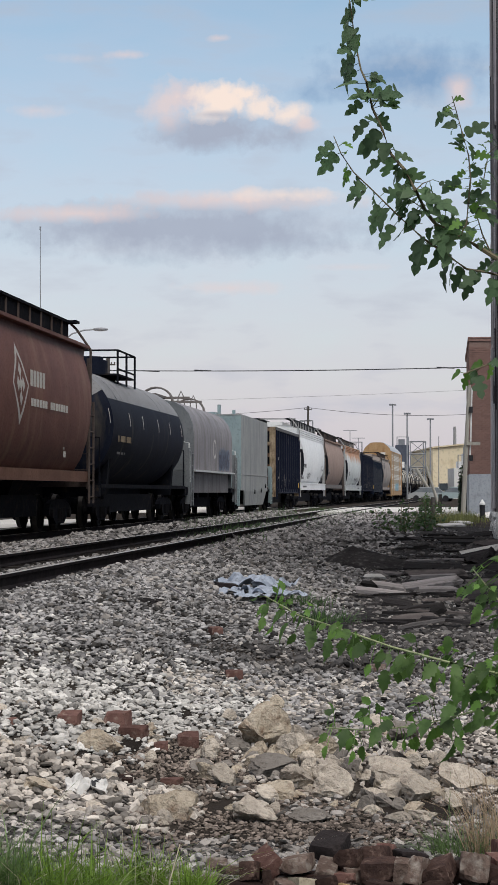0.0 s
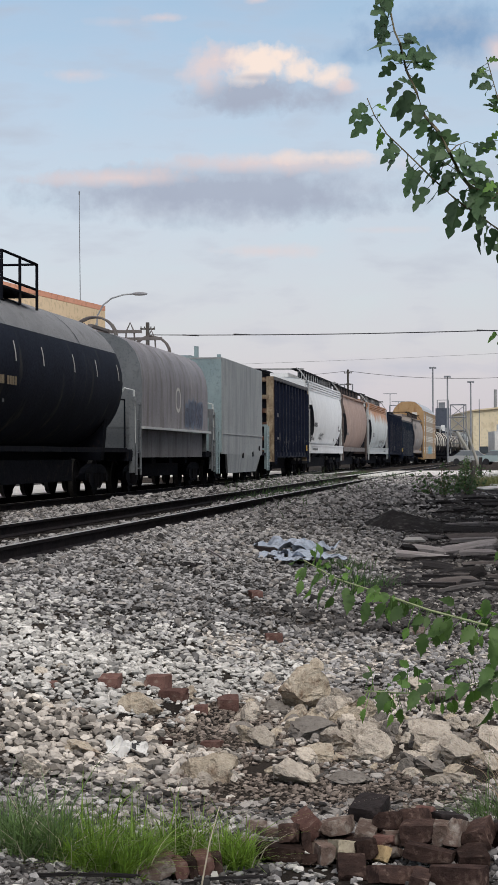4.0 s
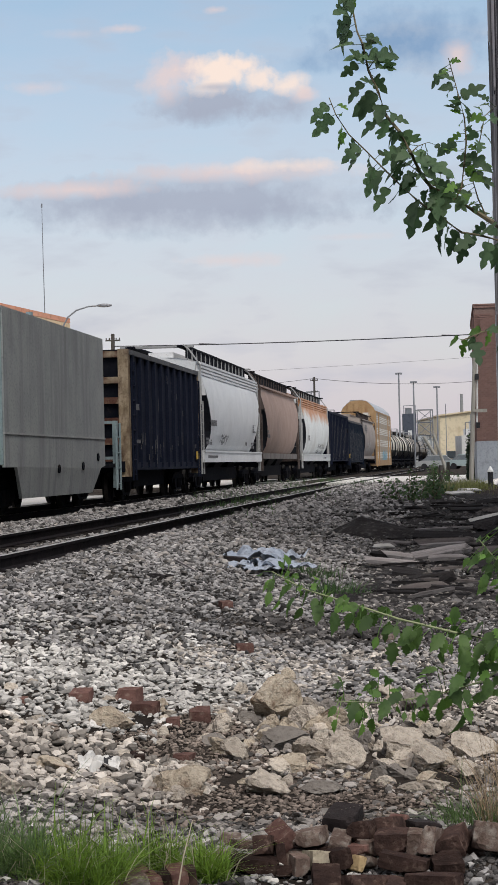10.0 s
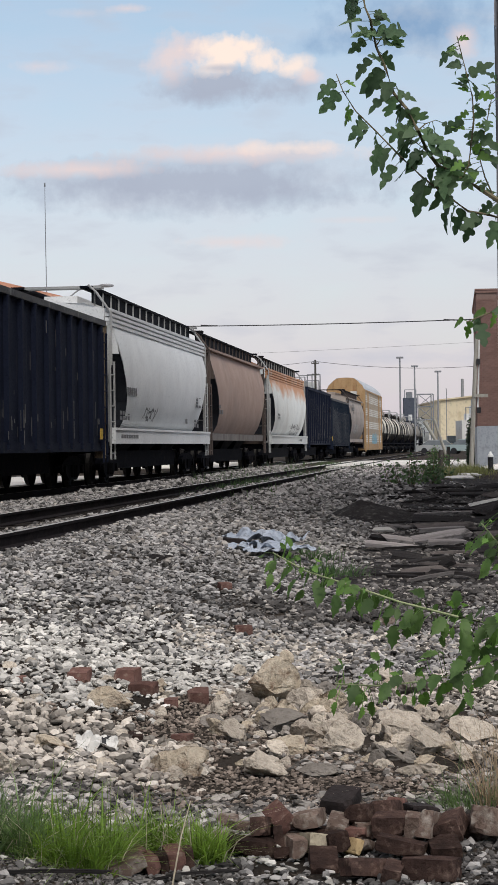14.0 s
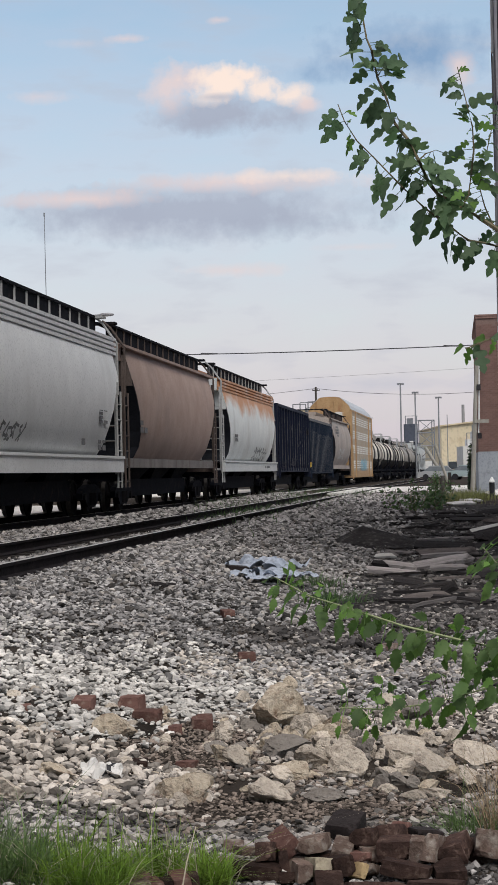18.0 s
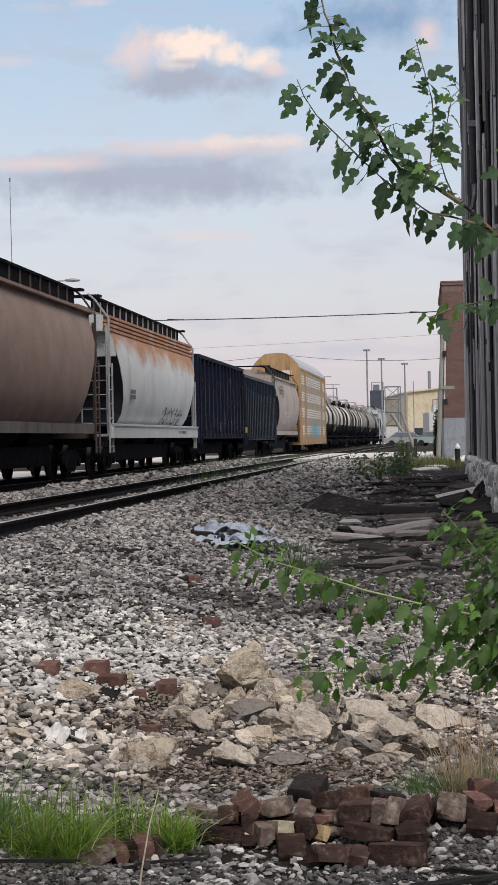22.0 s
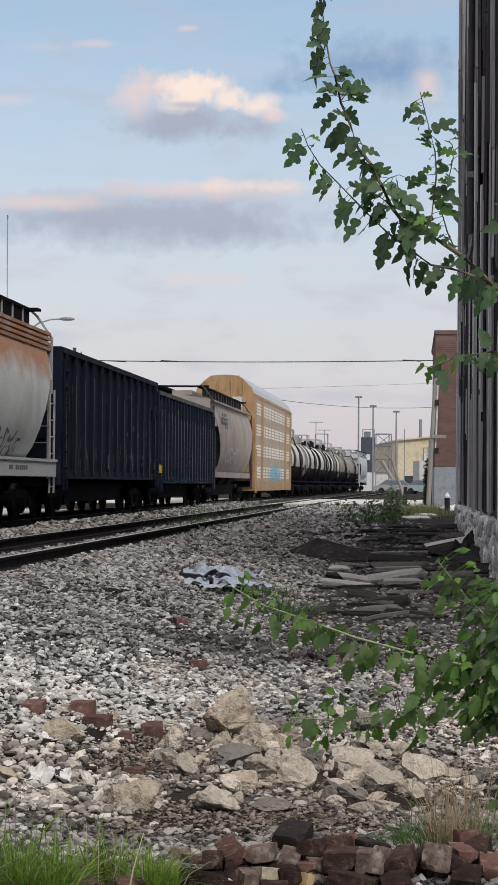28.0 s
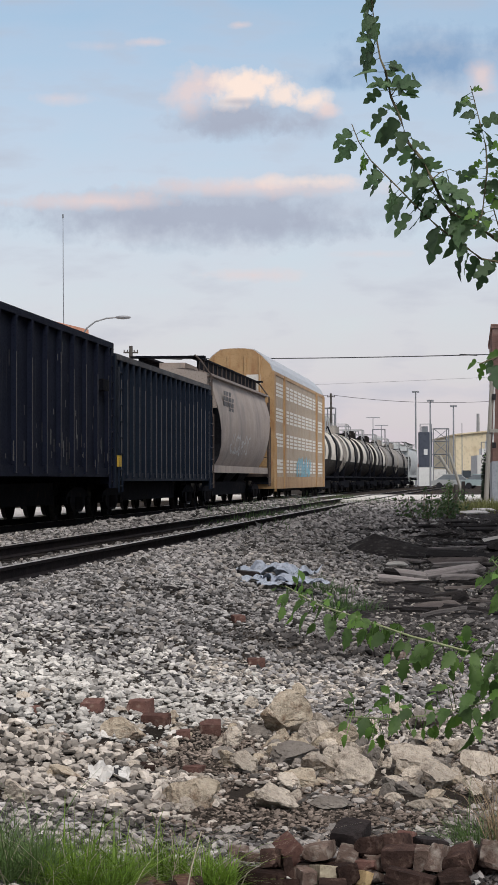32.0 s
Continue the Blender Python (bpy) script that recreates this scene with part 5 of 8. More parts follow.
# ---- loose stones ----
def stone_field(name, label, material, n, area, size, seed, keep=None, flat=0.7, sink=0.2, jag=0.24, coarse=False):
    """Many angular stones as one heap of stuff. area: x and y ranges as a function of y."""
    rng = np.random.default_rng(seed)
    t = (1 + 5 ** 0.5) / 2
    base = np.array([(-1, t, 0), (1, t, 0), (-1, -t, 0), (1, -t, 0), (0, -1, t), (0, 1, t), (0, -1, -t), (0, 1, -t), (t, 0, -1), (t, 0, 1), (-t, 0, -1), (-t, 0, 1)]) / math.sqrt(1 + t * t)
    tri = np.array([(0, 11, 5), (0, 5, 1), (0, 1, 7), (0, 7, 10), (0, 10, 11), (1, 5, 9), (5, 11, 4), (11, 10, 2), (10, 7, 6), (7, 1, 8), (3, 9, 4), (3, 4, 2), (3, 2, 6), (3, 6, 8), (3, 8, 9), (4, 9, 5), (2, 4, 11), (6, 2, 10), (8, 6, 7), (9, 8, 1)])
    if coarse:
        base = np.array([(1, 0, 0), (-1, 0, 0), (0, 1, 0), (0, -1, 0), (0, 0, 1), (0, 0, -1)], float)
        tri = np.array([(0, 2, 4), (2, 1, 4), (1, 3, 4), (3, 0, 4), (2, 0, 5), (1, 2, 5), (3, 1, 5), (0, 3, 5)])
    nv = len(base)
    x, y = area(rng, n)
    ok = np.ones(len(x), bool) if keep is None else keep(x, y)
    x, y = x[ok], y[ok]
    n = len(x)
    v = base[None] * (1 + rng.uniform(-jag, jag, (n, nv, 1))) + rng.uniform(-0.55 * jag, 0.55 * jag, (n, nv, 3))
    for _ in range(2):
        nrm = rng.normal(0, 1, (n, 3))
        nrm /= np.linalg.norm(nrm, axis=1, keepdims=True)
        over = np.maximum((v * nrm[:, None]).sum(2) - rng.uniform(0.45, 0.8, (n, 1)), 0)
        v = v - over[:, :, None] * nrm[:, None]
    s = rng.lognormal(math.log(size), 0.42, n).clip(size * 0.45, size * 1.9) / 2
    dims = np.stack([s * rng.uniform(1.0, 1.7, n), s * rng.uniform(0.75, 1.2, n), s * rng.uniform(flat * 0.7, flat * 1.3, n)], 1)
    v = v * dims[:, None]
    tilt, az, spin = rng.normal(0, 0.38, n), rng.uniform(0, 6.283, n), rng.uniform(0, 6.283, n)

    def rot(v, i, j, a):
        c, d = np.cos(a)[:, None], np.sin(a)[:, None]
        p, q = v[:, :, i].copy(), v[:, :, j].copy()
        v[:, :, i], v[:, :, j] = p * c - q * d, p * d + q * c

    rot(v, 0, 1, spin), rot(v, 0, 2, tilt), rot(v, 0, 1, az)
    z = land(x, y) + dims[:, 2] * (1 - 2 * sink) * rng.uniform(0.1, 1.7, n)
    v += np.stack([x, y, z], 1)[:, None]
    f = tri[None] + nv * np.arange(n)[:, None, None]
    ob = raw(name, v.reshape(-1, 3), f.reshape(-1, 3), material)
    return tagged(ob, label, "gravel", kind="stuff")


def wedge(y0, y1, a=-0.165, b=0.18):
    """Places spread evenly over the ground ahead between two distances."""
    def area(rng, n):
        y = np.sqrt(rng.uniform(y0 * y0, y1 * y1, n))
        return y * rng.uniform(a, b, n), y
    return area


def patch(x, y, f=0.9, seed=0):
    """A smooth wandering value, about -1 to 1, for patches."""
    r = np.random.default_rng(40 + seed)
    out = np.zeros_like(x)
    for k in range(5):
        a, p, q = r.uniform(0, 6.28), r.uniform(0, 6.28), f * r.uniform(0.6, 2.2)
        out += np.sin(q * 2.4 * (x * math.cos(a) + 0.6 * y * math.sin(a)) + p)
    return out / 2.5


def pale(x, y):
    """Where the pale limestone lies: in front of the tracks on the left."""
    left = np.clip((16.2 - y) / 4.6, 0, 1) * np.clip((y - 9.5) / 0.7, 0, 1) * np.clip((-0.55 - x + 0.30 * (y - 9.6)) / 0.5, 0, 1)
    return left + 0.2 * patch(x, y, 1.1, 2)


def bare(x, y):
    """Trodden brown dirt between the pale gravel and the rocks, and behind the brick heap."""
    a = np.exp(-(((x + 0.42) / 0.42) ** 2 + ((y - 10.2) / 0.95) ** 2))
    b = np.exp(-(((x - 0.35) / 0.8) ** 2 + ((y - 8.75) / 0.45) ** 2))
    return np.maximum(a, 0.8 * b) + 0.22 * patch(x, y, 2.2, 15)


def ridge(x, y):
    """Dark dirt among the large rocks, kept clear of chips so gaps look shaded."""
    u = np.exp(-(((x - 0.55) / 0.75) ** 4 + ((y - 10.0) / 0.95) ** 4))
    return np.modf(np.abs(np.sin(x * 91.7 + y * 47.3)) * 437.5)[0] < 0.8 * u


def dark(x, y):
    """Where cinders and rotten wood lie, beside the old building."""
    d = side_of(x, y)
    k = np.clip((d - 3.7) / 0.9, 0, 1) * np.clip((y - 15.5) / 1.5, 0, 1)
    hollow = np.exp(-(((x - 0.75) / 1.1) ** 2 + ((y - 16.6) / 1.5) ** 2))
    return np.maximum(k, hollow * 1.1) + 0.3 * patch(x, y, 0.8, 5)


def pick(kind, seed):
    def keep(x, y):
        r = np.random.default_rng(seed).uniform(0.12, 0.88, len(x))
        p, q = pale(x, y) > r, dark(x, y) > r
        d = side_of(x, y)
        lane = (d > 0.86) | ((d > -0.4) & (d < 0.64)) | ((d < -1.0) & (d > -3.1))
        return lane & {"pale": p & ~q, "dark": q, "grey": ~p & ~q}[kind]
    return keep


M["ballast_w"] = surface("warm_gravel", (0.158, 0.143, 0.132), (0.348, 0.32, 0.298), 1.2, 0.95, island=0.85, grain=30, bump=0.3)
M["chips"] = surface("buff_rubble_chips", (0.262, 0.232, 0.206), (0.525, 0.475, 0.425), 2.5, 0.95, island=0.75, grain=30, bump=0.4)
M["crumbs"] = surface("brown_dirt_crumbs", (0.135, 0.108, 0.092), (0.27, 0.222, 0.19), 1.2, 0.95, island=0.6, grain=30, bump=0.3)
stone_field("limestone_gravel", "pale angular limestone gravel lying on the ground", M["lime"], 22000, wedge(9.2, 16.6), 0.0305, 11, pick("pale", 1), flat=0.62, sink=0.05)
stone_field("coarse_limestone", "fist-sized pale limestone lumps among the gravel", M["lime"], 1200, wedge(9.2, 14.0), 0.042, 12, pick("pale", 2), flat=0.6, sink=0.1, jag=0.3)
stone_field("mixed_gravel", "grey-brown crushed gravel in front of the rubble", M["ballast_w"], 11500, wedge(7.6, 13.5), 0.027, 13, lambda x, y: pick("grey", 3)(x, y) & (patch(x, y, 1.5, 4) > -0.2) & (bare(x, y) < 0.42) & ~ridge(x, y), flat=0.6, sink=0.1)
stone_field("tan_stones", "tan and grey broken stones piled along the edge of the gravel", M["chips"], 1500, wedge(8.45, 9.9, -0.15, -0.02), 0.034, 41, lambda x, y: bare(x, y) < 0.55, flat=0.72, sink=0.1, jag=0.2)
stone_field("rubble_chips", "buff broken rubble chips round the rocks", M["chips"], 15000, wedge(9.4, 15.0, -0.05, 0.18), 0.027, 21, lambda x, y: (pale(x, y) < 0.6) & (patch(x, y, 1.3, 9) > -0.25 - 0.5 * (y > 12)) & (bare(x, y) < 0.5) & ~ridge(x, y), flat=0.6, sink=0.05, jag=0.32)
stone_field("flat_chips", "flat grey stone chips lying before the rocks", M["ballast_w"], 2400, wedge(7.7, 9.3, -0.14, 0.16), 0.033, 22, lambda x, y: (patch(x, y, 1.3, 3) > -0.5) & (bare(x, y) < 0.62), flat=0.42, sink=0.1)
stone_field("pebbles", "whitish flat stones scattered over darker grit", M["lime"], 900, wedge(5.6, 8.0), 0.026, 14, lambda x, y: patch(x, y, 1.9, 21) > -0.3, flat=0.5, sink=0.1)
stone_field("grey_pebbles", "grey stones scattered over darker grit", M["ballast"], 3000, wedge(5.5, 8.2), 0.026, 44, flat=0.6, sink=0.1)
stone_field("dark_grit", "dark cinder grit on the ground near the brick heap", M["cinder"], 22000, wedge(5.4, 8.4), 0.016, 15, lambda x, y: patch(x, y, 1.6, 8) > -0.8)
stone_field("track_ballast", "grey-brown crushed ballast sloping down from the tracks", M["ballast"], 33000, wedge(12.0, 22.0, -0.16, 0.14), 0.033, 16, pick("grey", 4), flat=0.62, sink=0.05)
stone_field("track_ballast", "grey-brown crushed ballast sloping down from the tracks", M["ballast"], 56000, wedge(22.0, 38.0, -0.15, 0.12), 0.043, 26, pick("grey", 14), sink=0.1)
stone_field("track_ballast", "grey-brown crushed ballast beside the tracks", M["ballast"], 52000, wedge(38.0, 80.0, -0.09, 0.12), 0.085, 17, pick("grey", 5), sink=0.1, coarse=True)
stone_field("pale_ballast", "paler stones scattered through the ballast", M["ballast_w"], 6000, wedge(14.0, 40.0, -0.15, 0.1), 0.046, 18, pick("grey", 6), sink=0.05)
stone_field("cinders", "dark cinders and crumbs of rotten wood beside the building", M["cinder"], 14000, wedge(15.0, 50.0, 0.0, 0.19), 0.055, 19, pick("dark", 7))
stone_field("cinders", "dark cinders covering the hollow in the gravel", M["cinder"], 22000, wedge(14.0, 23.0, -0.05, 0.19), 0.022, 39, pick("dark", 27))
stone_field("pale_crumbs", "pale stone crumbs scattered over the black soil", M["ballast_w"], 9000, wedge(15.0, 34.0, 0.0, 0.17), 0.032, 29, pick("dark", 17), sink=0.1)
stone_field("dirt_crumbs", "brown dirt crumbs covering bare ground", M["crumbs"], 22000, wedge(7.9, 12.4, -0.12, 0.16), 0.016, 31, lambda x, y: (pale(x, y) < 0.6) & (bare(x, y) > 0.12), sink=0.1)


def make_black_soil():
    """The bed of black rotten soil beside the building; it dips under the gravel at its rim."""
    xs, ys = np.arange(-1.6, 8.0, 0.12), np.arange(14.2, 56, 0.16)
    X, Y = np.meshgrid(xs, ys)
    k = np.clip((dark(X, Y) - 0.25) / 0.5, 0, 1) * np.clip((Y - 17.8) / 1.5, 0, 1)
    Z = land(X, Y) - 0.05 + 0.075 * k + 0.012 * patch(X, Y, 3.0, 12) * k
    i = (np.arange(len(ys) - 1)[:, None] * len(xs) + np.arange(len(xs) - 1)[None]).reshape(-1, 1)
    f = i + np.array([[0, 1, len(xs) + 1, len(xs)]])
    o = raw("ground_soil_bed", np.stack([X, Y, Z], -1).reshape(-1, 3), f, M["black_soil"], smooth=True)
    tagged(o, "black crumbly soil and cinders beside the old building", "soil", kind="structure")


M["black_soil"] = surface("black_soil", (0.015, 0.014, 0.0145), (0.054, 0.049, 0.049), 1.3, 0.95, grain=18, bump=1.0, spots=(0.15, 0.138, 0.135), spot_scale=9, spot_amount=0.3, height=0.05)
make_black_soil()


# ---- rocks and bricks ----
M["pale_chip"] = surface("white_plaster_rubble", (0.66, 0.65, 0.62), (0.74, 0.73, 0.70), 6, 0.95, bump=0.5, grain=40)
ROCK_MESHES = {}


def rock_mesh(k):
    if k not in ROCK_MESHES:
        rng = random.Random(100 + k)
        bm = bmesh.new()
        bmesh.ops.create_icosphere(bm, subdivisions=4, radius=0.5)
        cuts = []
        for _ in range(9):
            n = Vector((rng.gauss(0, 1), rng.gauss(0, 1), rng.gauss(0, 0.7))).normalized()
            cuts.append((n, rng.uniform(0.15, 0.30)))
        off = Vector((k * 3.1, k * 1.7, 0))
        for v in bm.verts:
            for n, d in cuts:
                over = v.co.dot(n) - d
                if over > 0:
                    v.co -= n * over * 0.99
            v.co += v.co.normalized() * (0.02 * noise.noise(v.co * 4 + off) + 0.03 * noise.noise(v.co * 7 + off) - 0.10 * max(0.0, noise.noise(v.co * 12 + off) - 0.12) + 0.018 * noise.noise(v.co * 24 + off))
        lo = min(v.co.z for v in bm.verts)
        hi = max(v.co.z for v in bm.verts)
        wx = max(v.co.x for v in bm.verts) - min(v.co.x for v in bm.verts)
        wy = max(v.co.y for v in bm.verts) - min(v.co.y for v in bm.verts)
        for v in bm.verts:
            v.co.z = (v.co.z - lo) / (hi - lo)
            v.co.x, v.co.y = v.co.x / wx, v.co.y / wy
        me = bpy.data.meshes.new("rock")
        bm.to_mesh(me), bm.free()
        for p in me.polygons:
            p.use_smooth = True
        me.set_sharp_from_angle(angle=radians(26))
        ROCK_MESHES[k] = me
    return ROCK_MESHES[k]


# x, y, width, height, kind
ROCKS_A = [
    (0.18, 11.12, 0.325, 0.280, "y"), (0.27, 13.07, 0.121, 0.129, "y"), (0.32, 10.84, 0.200, 0.153, "r"), (0.51, 10.77, 0.206, 0.149, "y"),
    (0.63, 10.31, 0.174, 0.143, "r"), (0.18, 10.10, 0.264, 0.118, "d"), (0.33, 9.78, 0.217, 0.138, "r"), (0.48, 9.59, 0.221, 0.183, "r"),
    (0.24, 9.51, 0.278, 0.082, "y"), (0.81, 9.82, 0.236, 0.169, "r"), (0.93, 9.47, 0.198, 0.163, "r"), (1.21, 9.78, 0.277, 0.138, "r"),
    (0.70, 9.50, 0.152, 0.076, "r"), (0.08, 8.86, 0.232, 0.134, "r"),
]
ROCKS_B = [
    (-0.09, 9.75, 0.156, 0.130, "r"), (-0.35, 8.83, 0.283, 0.141, "y"), (-0.76, 10.19, 0.245, 0.134, "y"), (-0.97, 8.95, 0.198, 0.083, "y"),
    (-1.11, 8.36, 0.142, 0.129, "r"), (-0.06, 12.25, 0.121, 0.098, "r"), (0.37, 11.67, 0.158, 0.101, "r"), (1.05, 11.57, 0.214, 0.150, "d"),
    (0.91, 12.14, 0.164, 0.097, "r"), (-0.17, 10.60, 0.111, 0.085, "r"), (0.91, 8.91, 0.176, 0.060, "r"), (0.78, 8.85, 0.142, 0.060, "r"),
    (0.68, 9.20, 0.113, 0.051, "r"), (0.36, 8.92, 0.247, 0.070, "d"),
]
ROCK_LOOK = {
    "r": ("rock", "rough grey-buff limestone rock lying in the rubble"),
    "y": ("rock_y", "yellowish sandstone rock lying in the rubble"),
    "w": ("pale_chip", "broken white plaster lump on the gravel"),
    "d": ("rock_d", "dark dirty rock half sunk in the soil"),
}
M["rock_d"] = surface("dirty_rock", (0.16, 0.14, 0.125), (0.27, 0.245, 0.22), 5, 0.95, each=0.2, grain=26, bump=0.8, height=0.03)
rng = random.Random(77)


def put_rock(x, y, w, h, kind, tall=1.0):
    me = rock_mesh(rng.randrange(10)).copy()
    deep = w * rng.uniform(0.75, 1.05)
    me.transform(pose(0, 0, 0, 0, 0, rng.uniform(0, 360)))
    co = np.empty(len(me.vertices) * 3)
    me.vertices.foreach_get("co", co)
    co = co.reshape(-1, 3)
    lo, hi = co.min(0), co.max(0)
    co = (co - np.array([(lo[0] + hi[0]) / 2, (lo[1] + hi[1]) / 2, lo[2]])) / (hi - lo) * np.array([w, deep, h * 1.1])
    me.vertices.foreach_set("co", co.ravel())
    me.update()
    me.materials.append(M[ROCK_LOOK[kind][0]])
    o = new("rock", me)
    o.matrix_world = pose(x, y + deep * 0.3, place(x, y) - 0.05 * h - 0.012, rng.uniform(-8, 8), rng.uniform(-8, 8), rng.uniform(-6, 6))
    return tagged(o, ROCK_LOOK[kind][1], "rock", "rubble rocks")


for row in ROCKS_A + ROCKS_B:
    put_rock(*row)
# smaller lumps round the rubble ridge
for k in range(150):
    y = rng.uniform(9.1, 11.9)
    x = rng.gauss(0.5, 0.5) + 0.03 * (y - 10)
    if -0.25 < x < 0.16 * y + 0.1:
        w = rng.uniform(0.05, 0.15)
        put_rock(x, y, w, w * rng.uniform(0.5, 0.9), rng.choice("rrrryydd"))
for k in range(46):
    y = rng.uniform(8.3, 11.5)
    x = rng.uniform(-1.5, -0.1)
    w = rng.uniform(0.05, 0.11)
    put_rock(x, y, w, w * rng.uniform(0.4, 0.7), rng.choice("rrrry"))

BRICK_MESHES = []
for k in range(8):
    r = random.Random(k)
    bm = bmesh.new()
    bmesh.ops.create_cube(bm, size=1.0)
    bmesh.ops.subdivide_edges(bm, edges=bm.edges, cuts=5, use_grid_fill=True)
    off = Vector((k * 2.3, k, k * 0.7))
    chop = [(Vector((r.choice((-1, 1)), r.choice((-1, 1)), r.choice((-1, 1)))).normalized(), r.uniform(0.58, 0.76)) for _ in range(3)]
    for v in bm.verts:
        q = v.co.copy()
        for n, d in chop:
            over = v.co.dot(n) - d
            if over > 0:
                v.co -= n * over
        edge = sum(abs(c) > 0.49 for c in q)
        wear = (0.0, 0.0, 0.012, 0.036)[edge] * (1.0 + 1.2 * noise.noise(q * 4 + off))
        v.co *= 1 - wear
        v.co += Vector((noise.noise(q * 4 + off), noise.noise(q * 4 + off * 2), noise.noise(q * 4 + off * 3))) * 0.035
        v.co.z += 0.5
    me = bpy.data.meshes.new("brick")
    bmesh.ops.recalc_face_normals(bm, faces=bm.faces)
    bm.to_mesh(me), bm.free()
    for p in me.polygons:
        p.use_smooth = True
    me.set_sharp_from_angle(angle=radians(17))
    BRICK_MESHES.append(me)

BRICKS_A = [
    (-0.99, 10.76, 0.119, 0.086, "r"), (-0.73, 11.10, 0.130, 0.102, "r"), (-0.62, 10.91, 0.161, 0.074, "r"), (-0.30, 10.94, 0.128, 0.081, "r"),
    (-0.45, 10.65, 0.082, 0.052, "r"), (-0.35, 9.62, 0.089, 0.044, "r"), (-0.60, 9.51, 0.102, 0.038, "d"), (-0.03, 14.50, 0.134, 0.080, "r"),
    (-0.21, 17.48, 0.108, 0.081, "r"), (1.21, 15.79, 0.136, 0.073, "g"), (-1.29, 10.42, 0.058, 0.035, "r"),
]
# x, y, height of its foot, width, height, lean, kind; placed to fit the camera's view
PILE_A = [
    (-0.00, 7.18, 0.000, 0.194, 0.077, 6, "d"), (0.05, 7.24, 0.052, 0.076, 0.080, -4, "d"), (0.14, 7.32, 0.068, 0.119, 0.104, -38, "r"), (0.12, 7.24, 0.000, 0.049, 0.102, -6, "d"),
    (0.24, 7.30, 0.061, 0.128, 0.085, -12, "g"), (0.18, 7.09, 0.017, 0.063, 0.074, 2, "g"), (0.25, 7.09, 0.015, 0.087, 0.083, 6, "b"), (0.28, 6.92, 0.000, 0.111, 0.055, 2, "d"),
    (0.33, 7.09, 0.014, 0.096, 0.087, -8, "d"), (0.35, 7.26, 0.049, 0.089, 0.065, 8, "g"), (0.39, 7.08, 0.010, 0.052, 0.065, 30, "y"), (0.43, 7.22, 0.038, 0.080, 0.038, 0, "r"),
]
PILE_B = [
    (0.38, 7.48, 0.100, 0.129, 0.081, 2, "k"), (0.46, 7.31, 0.058, 0.112, 0.094, -12, "d"), (0.55, 7.37, 0.071, 0.123, 0.084, -6, "d"), (0.57, 7.24, 0.039, 0.149, 0.089, -4, "d"),
    (0.61, 7.52, 0.104, 0.079, 0.042, 6, "r"), (0.69, 7.44, 0.082, 0.124, 0.046, 8, "k"), (0.64, 7.21, 0.030, 0.062, 0.100, 4, "g"), (0.70, 7.18, 0.022, 0.077, 0.119, 5, "g"),
    (0.45, 7.10, 0.013, 0.066, 0.048, -12, "g"), (0.42, 6.75, 0.000, 0.168, 0.089, 8, "d"), (0.58, 7.03, 0.000, 0.195, 0.091, 10, "d"), (0.52, 6.68, 0.000, 0.078, 0.068, 12, "d"),
]
PILE_C = [
    (0.67, 6.72, 0.000, 0.205, 0.090, -3, "d"), (0.81, 7.20, 0.024, 0.126, 0.106, -20, "d"), (0.93, 7.22, 0.026, 0.133, 0.138, 8, "g"), (1.00, 7.24, 0.029, 0.098, 0.071, 10, "d"),
    (1.06, 7.35, 0.054, 0.079, 0.054, 0, "r"), (0.75, 7.01, 0.000, 0.121, 0.060, 0, "d"), (0.13, 7.11, 0.000, 0.066, 0.044, 0, "d"), (-0.03, 7.35, 0.060, 0.091, 0.036, 4, "g"),
    (-0.11, 7.22, 0.000, 0.071, 0.058, 0, "g"), (1.13, 7.40, 0.04, 0.12, 0.08, -5, "d"), (1.17, 7.26, 0.01, 0.12, 0.07, 6, "r"), (1.10, 7.55, 0.06, 0.08, 0.08, 4, "r"), (1.04, 7.10, 0.0, 0.12, 0.07, 4, "d"),
]
EDGE = [
    (-0.48, 7.10, 0.131, 0.039, "g"), (-0.11, 7.36, 0.091, 0.045, "g"), (-0.09, 7.80, 0.086, 0.034, "g"),
]
M["brick_g"] = surface("mortared_brick", (0.10, 0.068, 0.056), (0.19, 0.14, 0.118), 14, 0.95, each=0.25, grain=60, bump=0.9, spots=(0.33, 0.295, 0.26), spot_scale=20, spot_amount=0.5, height=0.008)
M["brick_k"] = surface("charred_brick", (0.012, 0.009, 0.009), (0.028, 0.02, 0.02), 9, 0.9, grain=60, bump=0.6, height=0.008)
BRICK_LOOK = {
    "r": ("brick", "broken red brick lying loose on the ground"),
    "d": ("brick_d", "dark weathered red brick lying in a heap"),
    "g": ("brick_g", "worn brick with grey mortar stuck to it"),
    "k": ("brick_k", "charred black brick on top of the heap"),
    "y": ("brick_y", "small buff brick piece standing in the heap"),
    "b": ("brick_b", "pale cream brick half with grey mortar in the heap"),
}
M["brick_b"] = surface("cream_brick", (0.33, 0.28, 0.205), (0.48, 0.42, 0.32), 10, 0.95, grain=50, bump=0.7, spots=(0.25, 0.21, 0.17), spot_scale=16, spot_amount=0.4, height=0.006)


